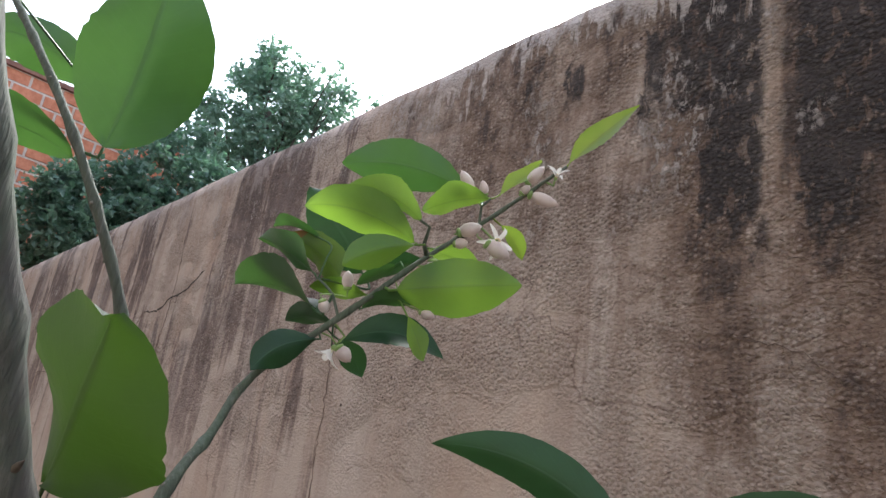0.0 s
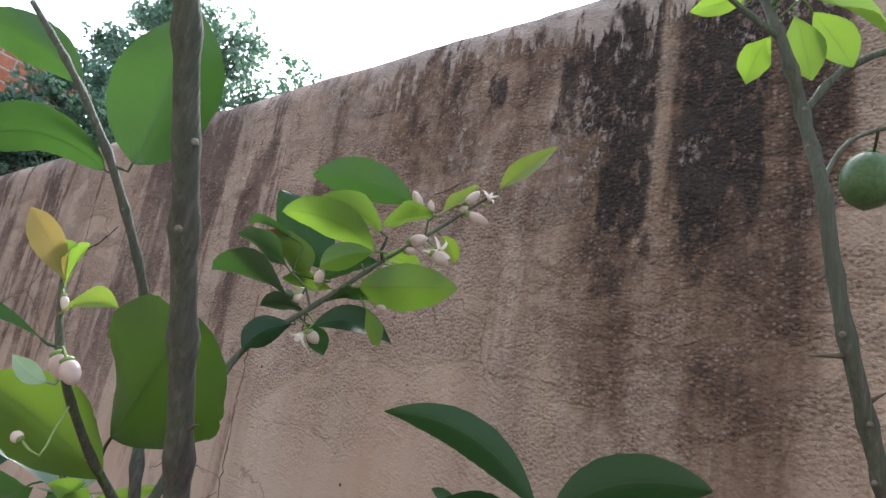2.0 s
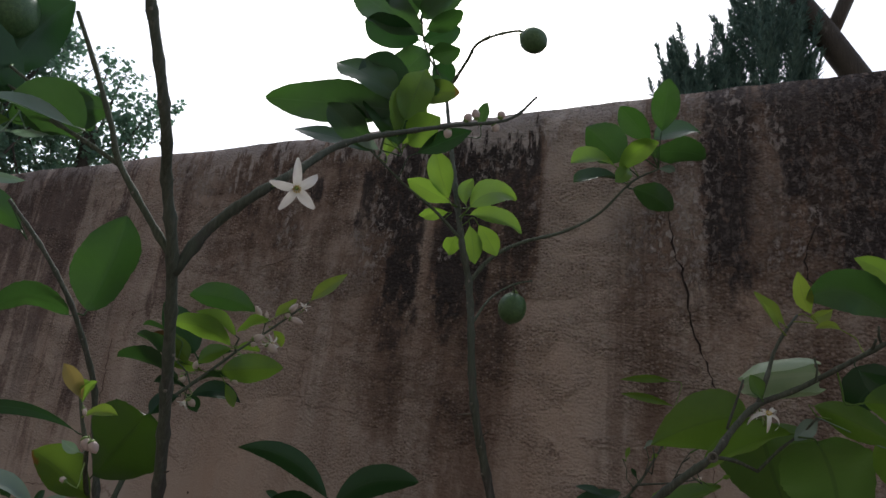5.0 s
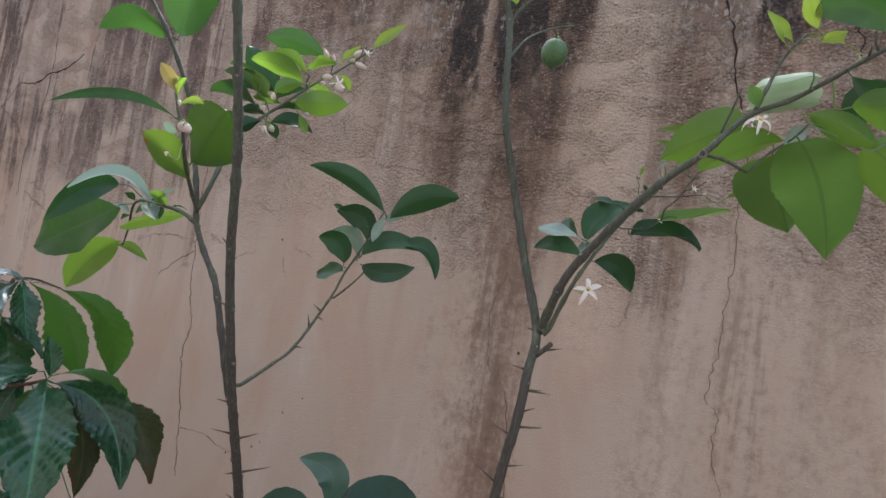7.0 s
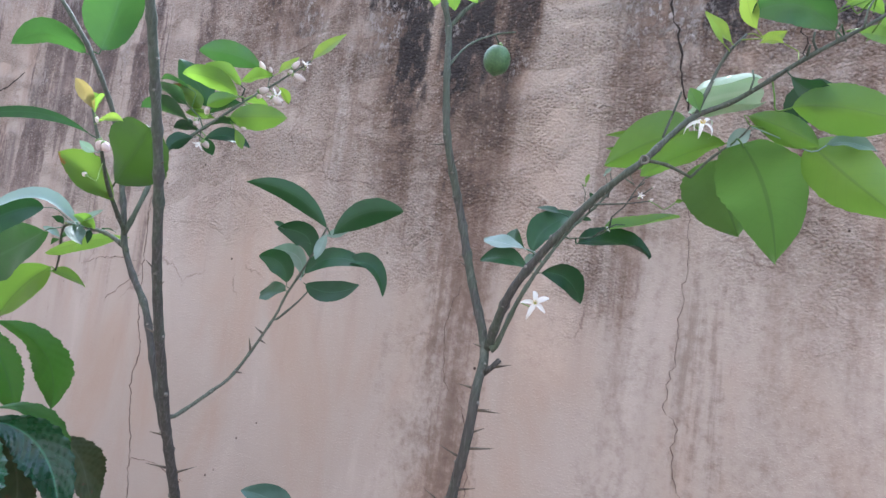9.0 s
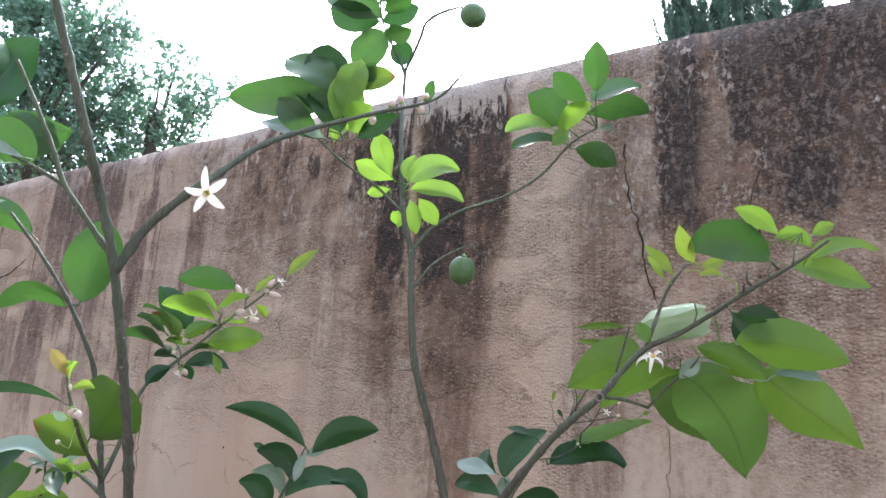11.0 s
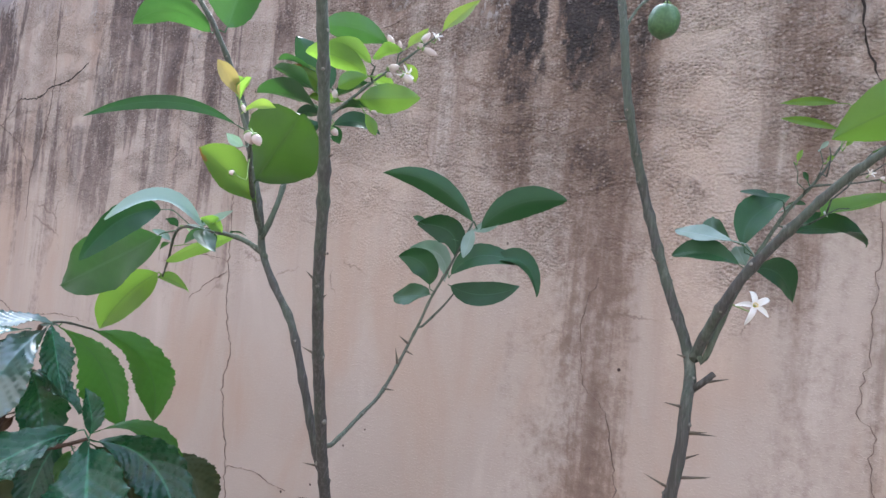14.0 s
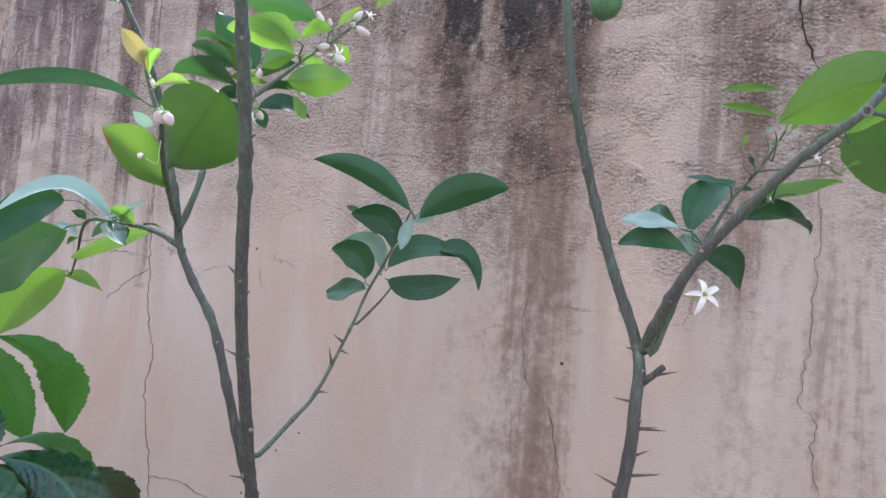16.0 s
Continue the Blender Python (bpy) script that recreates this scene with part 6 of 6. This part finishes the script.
right_tree.leaf((0.418, 0.571, 1.387), (0.424, 0.570, 1.394), (0.429, 0.570, 1.398), 0.007, (0.105, -0.979, -0.178), 's')
right_tree.leaf((0.428, 0.576, 1.371), (0.432, 0.576, 1.376), (0.437, 0.575, 1.378), 0.007, (0.042, -0.976, -0.215), 'b')
right_tree.leaf((0.407, 0.568, 1.339), (0.403, 0.563, 1.348), (0.400, 0.558, 1.353), 0.007, (0.531, -0.792, -0.300), 'h')
right_tree.leaf((0.525, 0.627, 1.353), (0.531, 0.627, 1.356), (0.537, 0.627, 1.356), 0.007, (0.067, -0.985, -0.159), 'b')
right_tree.leaf((0.378, 0.555, 1.297), (0.386, 0.556, 1.302), (0.393, 0.557, 1.304), 0.007, (0.166, -0.979, -0.117), 's')
right_tree.leaf((0.388, 0.560, 1.308), (0.397, 0.562, 1.309), (0.406, 0.564, 1.307), 0.008, (0.203, -0.947, 0.250), 'g')
right_tree.leaf((0.449, 0.586, 1.394), (0.454, 0.585, 1.400), (0.459, 0.585, 1.403), 0.007, (0.050, -0.977, -0.207), 'b')
right_tree.flower((0.480, 0.572, 1.351), (0.500, -0.500, 0.500), 0.014, 'half')
right_tree.fruit((0.172, 0.604, 1.615), 0.0265, (0.004, -0.003, 0.023))
right_tree.fruit((0.185, 0.574, 2.160), 0.0265, (-0.750, -0.100, 0.400))
shrub = Plant('broad_leaved_shrub', 'dark glossy shrub with drooping serrated leaves, some curled and brown', 'shrub', BROWN_BARK)
shrub.branch('trunk', [(-0.944, 0.051, -0.450), (-0.944, 0.051, 0.274), (-1.004, 0.054, 0.539), (-1.032, 0.056, 0.659), (-1.062, 0.057, 0.778)], 0.0300, 0.0235)
shrub.branch('branch', [(-1.009, 0.064, 0.561), (-0.995, 0.097, 0.663), (-0.971, 0.112, 0.722), (-0.919, 0.155, 0.768), (-0.893, 0.163, 0.820), (-0.876, 0.180, 0.893), (-0.860, 0.188, 0.960), (-0.851, 0.193, 0.997)], 0.0075, 0.0045)
shrub.branch('branch', [(-0.919, 0.155, 0.768), (-0.868, 0.185, 0.756), (-0.804, 0.225, 0.771), (-0.748, 0.251, 0.793)], 0.0055, 0.0035)
shrub.branch('branch', [(-0.999, 0.064, 0.532), (-0.962, 0.010, 0.594), (-0.934, -0.057, 0.641)], 0.0055, 0.0035)
shrub.branch('twig', [(-0.851, 0.193, 0.997), (-0.877, 0.250, 1.000), (-0.917, 0.340, 0.980)], 0.0030, 0.0020, green=True)
shrub.branch('twig', [(-0.860, 0.188, 0.960), (-0.842, 0.136, 0.971), (-0.839, 0.092, 0.962), (-0.844, 0.017, 0.930)], 0.0035, 0.0020, green=True)
shrub.branch('twig', [(-0.919, 0.155, 0.768), (-0.907, 0.127, 0.807), (-0.899, 0.116, 0.849)], 0.0035, 0.0020)
shrub.branch('twig', [(-0.995, 0.097, 0.663), (-0.983, 0.066, 0.739), (-0.979, 0.056, 0.798)], 0.0035, 0.0020)
shrub.leaf((-0.837, 0.196, 0.995), (-0.803, 0.110, 0.922), (-0.767, 0.053, 0.831), 0.118, (0.486, -0.314, 0.816), 'z')
shrub.leaf((-0.851, 0.213, 0.997), (-0.823, 0.212, 0.945), (-0.795, 0.218, 0.870), 0.069, (0.928, 0.021, 0.373), 't')
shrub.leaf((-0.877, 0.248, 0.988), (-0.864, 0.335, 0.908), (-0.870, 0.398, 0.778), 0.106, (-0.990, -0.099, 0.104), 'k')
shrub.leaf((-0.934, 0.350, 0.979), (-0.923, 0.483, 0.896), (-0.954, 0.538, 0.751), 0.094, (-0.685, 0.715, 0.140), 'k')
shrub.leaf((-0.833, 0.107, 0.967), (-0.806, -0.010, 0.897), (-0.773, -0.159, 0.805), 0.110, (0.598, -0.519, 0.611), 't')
shrub.leaf((-0.863, 0.096, 0.999), (-0.869, 0.024, 0.974), (-0.869, -0.042, 0.948), 0.030, (0.127, 0.003, 0.992), 'b')
shrub.leaf((-0.835, 0.156, 0.992), (-0.827, 0.073, 0.979), (-0.825, 0.016, 0.946), 0.056, (0.342, -0.350, 0.872), 'z')
shrub.leaf((-0.849, 0.219, 0.999), (-0.859, 0.156, 1.007), (-0.865, 0.091, 0.990), 0.053, (0.388, -0.187, 0.903), 'z')
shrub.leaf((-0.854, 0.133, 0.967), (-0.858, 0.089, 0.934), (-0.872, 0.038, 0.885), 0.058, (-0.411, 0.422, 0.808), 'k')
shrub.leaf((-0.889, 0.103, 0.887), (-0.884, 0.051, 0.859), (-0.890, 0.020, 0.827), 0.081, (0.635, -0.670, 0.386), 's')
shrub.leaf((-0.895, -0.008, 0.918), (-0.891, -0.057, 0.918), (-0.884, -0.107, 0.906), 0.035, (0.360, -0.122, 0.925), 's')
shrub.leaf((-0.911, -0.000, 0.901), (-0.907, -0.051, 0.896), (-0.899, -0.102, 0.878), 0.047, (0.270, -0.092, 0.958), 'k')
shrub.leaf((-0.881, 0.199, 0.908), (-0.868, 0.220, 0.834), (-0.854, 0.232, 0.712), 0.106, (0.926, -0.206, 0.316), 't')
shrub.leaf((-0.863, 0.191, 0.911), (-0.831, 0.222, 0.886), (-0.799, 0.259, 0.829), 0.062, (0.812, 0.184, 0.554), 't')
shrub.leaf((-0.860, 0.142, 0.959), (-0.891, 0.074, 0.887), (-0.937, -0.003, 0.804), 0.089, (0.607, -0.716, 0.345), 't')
shrub.leaf((-0.748, 0.254, 0.800), (-0.747, 0.251, 0.839), (-0.755, 0.236, 0.891), 0.052, (0.727, -0.210, 0.654), 't')
shrub.leaf((-0.745, 0.223, 0.811), (-0.723, 0.069, 0.775), (-0.672, -0.089, 0.687), 0.096, (0.540, -0.665, 0.516), 't')
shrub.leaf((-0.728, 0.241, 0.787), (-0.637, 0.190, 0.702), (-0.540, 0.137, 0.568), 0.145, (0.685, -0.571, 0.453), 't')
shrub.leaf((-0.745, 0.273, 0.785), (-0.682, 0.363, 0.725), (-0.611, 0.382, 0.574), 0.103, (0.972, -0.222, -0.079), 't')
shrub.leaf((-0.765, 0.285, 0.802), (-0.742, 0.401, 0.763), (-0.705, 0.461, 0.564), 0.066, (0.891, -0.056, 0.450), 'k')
shrub.leaf((-0.763, 0.277, 0.772), (-0.732, 0.342, 0.682), (-0.704, 0.335, 0.536), 0.091, (0.932, -0.356, 0.059), 'w')
shrub.leaf((-0.761, 0.444, 0.719), (-0.735, 0.495, 0.674), (-0.685, 0.512, 0.546), 0.075, (0.905, -0.266, 0.333), 'w')
shrub.leaf((-0.865, 0.222, 0.730), (-0.879, 0.186, 0.640), (-0.853, 0.157, 0.502), 0.141, (0.738, -0.592, 0.323), 'w')
shrub.leaf((-0.819, 0.245, 0.779), (-0.841, 0.219, 0.723), (-0.845, 0.196, 0.622), 0.124, (0.646, -0.690, 0.327), 't')
shrub.leaf((-0.791, 0.246, 0.763), (-0.792, 0.234, 0.742), (-0.787, 0.219, 0.700), 0.048, (-0.621, 0.745, 0.244), 'k')
shrub.leaf((-1.141, 0.113, 0.741), (-1.130, 0.077, 0.643), (-1.089, 0.039, 0.478), 0.168, (0.816, -0.520, 0.251), 'n')
shrub.leaf((-1.125, 0.029, 0.726), (-1.099, 0.013, 0.648), (-1.052, 0.036, 0.528), 0.120, (0.914, -0.203, 0.352), 'w')
shrub.leaf((-1.146, 0.124, 0.731), (-1.122, 0.138, 0.661), (-1.105, 0.121, 0.578), 0.055, (0.943, -0.065, 0.326), 'n')
shrub.leaf((-0.902, 0.190, 0.816), (-0.895, 0.148, 0.797), (-0.903, 0.108, 0.801), 0.066, (0.948, -0.318, -0.020), 'n')
shrub.leaf((-0.921, 0.199, 0.818), (-0.942, 0.122, 0.804), (-0.960, 0.049, 0.799), 0.029, (0.880, -0.259, -0.399), 'n')
shrub.leaf((-0.899, 0.188, 0.506), (-0.853, 0.246, 0.469), (-0.778, 0.310, 0.389), 0.167, (0.679, -0.163, 0.716), 't')
shrub.leaf((-0.930, 0.036, 0.564), (-0.892, -0.058, 0.524), (-0.844, -0.115, 0.423), 0.158, (0.585, -0.390, 0.711), 't')
shrub.leaf((-0.732, 0.371, 0.507), (-0.681, 0.421, 0.447), (-0.630, 0.446, 0.341), 0.149, (0.641, -0.249, 0.726), 't')
sapling = Plant('citrus_sapling', 'small citrus sapling with leathery grey-green leaves', 'sapling')
sapling.branch('trunk', [(-0.050, 0.500, -0.450), (-0.040, 0.480, 0.300), (-0.039, 0.327, 0.630), (0.014, 0.338, 0.707), (0.040, 0.356, 0.760)], 0.0060, 0.0020)
sapling.leaf((-0.005, 0.352, 0.724), (-0.002, 0.347, 0.779), (-0.049, 0.313, 0.798), 0.055, (0.743, -0.664, 0.085), 'q')
sapling.leaf((-0.021, 0.343, 0.696), (-0.052, 0.294, 0.719), (-0.075, 0.251, 0.686), 0.058, (0.795, -0.506, 0.336), 'q')
sapling.leaf((0.009, 0.361, 0.707), (0.035, 0.477, 0.713), (0.067, 0.597, 0.648), 0.103, (0.543, 0.078, 0.836), 'q')
sapling.leaf((-0.036, 0.306, 0.641), (-0.052, 0.266, 0.668), (-0.069, 0.226, 0.690), 0.040, (0.804, 0.035, 0.594), 'q')
sapling.leaf((-0.029, 0.310, 0.661), (0.027, 0.317, 0.672), (0.080, 0.321, 0.676), 0.044, (-0.062, -0.529, 0.846), 'q')
sapling.leaf((-0.002, 0.328, 0.676), (0.007, 0.334, 0.701), (0.033, 0.350, 0.723), 0.035, (0.458, -0.885, 0.087), 'q')
bush = Plant('leafy_bush', 'small bush with narrow grey-green glossy leaves', 'bush')
bush.branch('trunk', [(-1.350, 0.420, -0.450), (-1.330, 0.400, 0.500), (-1.092, -0.116, 0.968), (-1.027, -0.068, 1.078), (-1.028, -0.050, 1.169)], 0.0080, 0.0020)
bush.branch('twig', [(-1.027, -0.068, 1.078), (-1.049, -0.096, 1.177), (-1.031, -0.085, 1.230)], 0.0030, 0.0015, green=True)
bush.leaf((-1.011, -0.065, 1.186), (-0.936, -0.033, 1.196), (-0.846, 0.012, 1.204), 0.050, (0.065, -0.435, 0.898), 'h')
bush.leaf((-1.037, -0.075, 1.060), (-0.956, -0.038, 1.064), (-0.880, 0.005, 1.046), 0.034, (0.600, -0.500, -0.350), 'n')
bush.leaf((-1.021, -0.075, 1.219), (-0.988, -0.049, 1.251), (-0.957, -0.022, 1.257), 0.038, (0.117, -0.668, 0.735), 's')
bush.leaf((-1.025, -0.074, 1.167), (-1.001, -0.054, 1.180), (-0.972, -0.028, 1.180), 0.029, (0.556, -0.748, 0.362), 's')
bush.leaf((-1.030, -0.082, 1.205), (-1.041, -0.094, 1.236), (-1.046, -0.100, 1.254), 0.022, (0.955, -0.031, 0.294), 's')
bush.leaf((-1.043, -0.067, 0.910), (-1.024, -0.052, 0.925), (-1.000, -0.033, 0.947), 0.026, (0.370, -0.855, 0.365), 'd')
bush.leaf((-1.047, -0.088, 1.101), (-1.038, -0.082, 1.128), (-1.020, -0.068, 1.155), 0.033, (0.859, -0.426, -0.283), 'h')
right_tree.knot((0.528, 0.405, 1.372), (0.240, -0.958, -0.157), 0.0052)
left_tree.thorn((-0.103, 0.124, 1.132), (-0.110, 0.115, 1.142))
left_tree.thorn((-0.089, 0.143, 1.113), (-0.081, 0.143, 1.120))
left_tree.thorn((-0.124, 0.164, 1.042), (-0.135, 0.153, 1.049))
left_tree.thorn((-0.158, 0.235, 0.869), (-0.174, 0.222, 0.872))
left_tree.thorn((-0.047, 0.076, 1.283), (-0.039, 0.076, 1.286))
left_tree.thorn((-0.080, 0.122, 1.173), (-0.072, 0.121, 1.176))
left_tree.thorn((-0.162, 0.393, 1.012), (-0.164, 0.386, 1.037))
left_tree.thorn((-0.149, 0.421, 1.025), (-0.136, 0.424, 1.020))
left_tree.thorn((-0.155, 0.354, 0.976), (-0.139, 0.357, 0.976))
left_tree.thorn((-0.147, 0.421, 1.047), (-0.158, 0.410, 1.058))
left_tree.thorn((-0.160, 0.297, 0.936), (-0.165, 0.291, 0.930))
right_tree.thorn((0.172, 0.461, 1.414), (0.151, 0.446, 1.410))
right_tree.thorn((0.193, 0.468, 1.375), (0.203, 0.468, 1.382))
right_tree.thorn((0.315, 0.454, 1.047), (0.341, 0.462, 1.054))
right_tree.thorn((0.311, 0.438, 0.984), (0.332, 0.445, 0.987))
right_tree.thorn((0.306, 0.432, 0.949), (0.324, 0.437, 0.958))
right_tree.thorn((0.306, 0.423, 0.918), (0.337, 0.434, 0.922))
right_tree.thorn((0.286, 0.413, 0.902), (0.260, 0.395, 0.917))
right_tree.thorn((0.308, 0.429, 1.017), (0.290, 0.415, 1.021))
right_tree.thorn((0.233, 0.459, 1.203), (0.225, 0.450, 1.209))
right_tree.thorn((0.282, 0.458, 1.072), (0.273, 0.449, 1.075))
left_tree.thorn((-0.142, 0.232, 0.791), (-0.169, 0.211, 0.795))
left_tree.thorn((-0.128, 0.241, 0.784), (-0.096, 0.255, 0.799))
left_tree.thorn((-0.146, 0.266, 0.707), (-0.097, 0.291, 0.726))
left_tree.thorn((-0.152, 0.263, 0.708), (-0.162, 0.252, 0.705))
left_tree.thorn((-0.161, 0.282, 0.641), (-0.175, 0.268, 0.653))
right_tree.thorn((0.303, 0.443, 0.985), (0.335, 0.458, 0.985))
right_tree.thorn((0.303, 0.432, 0.914), (0.337, 0.448, 0.919))
right_tree.thorn((0.270, 0.413, 0.823), (0.241, 0.390, 0.848))
right_tree.thorn((0.291, 0.426, 0.840), (0.315, 0.436, 0.846))
right_tree.thorn((0.258, 0.407, 0.736), (0.221, 0.379, 0.755))
right_tree.thorn((0.282, 0.421, 0.794), (0.299, 0.427, 0.793))
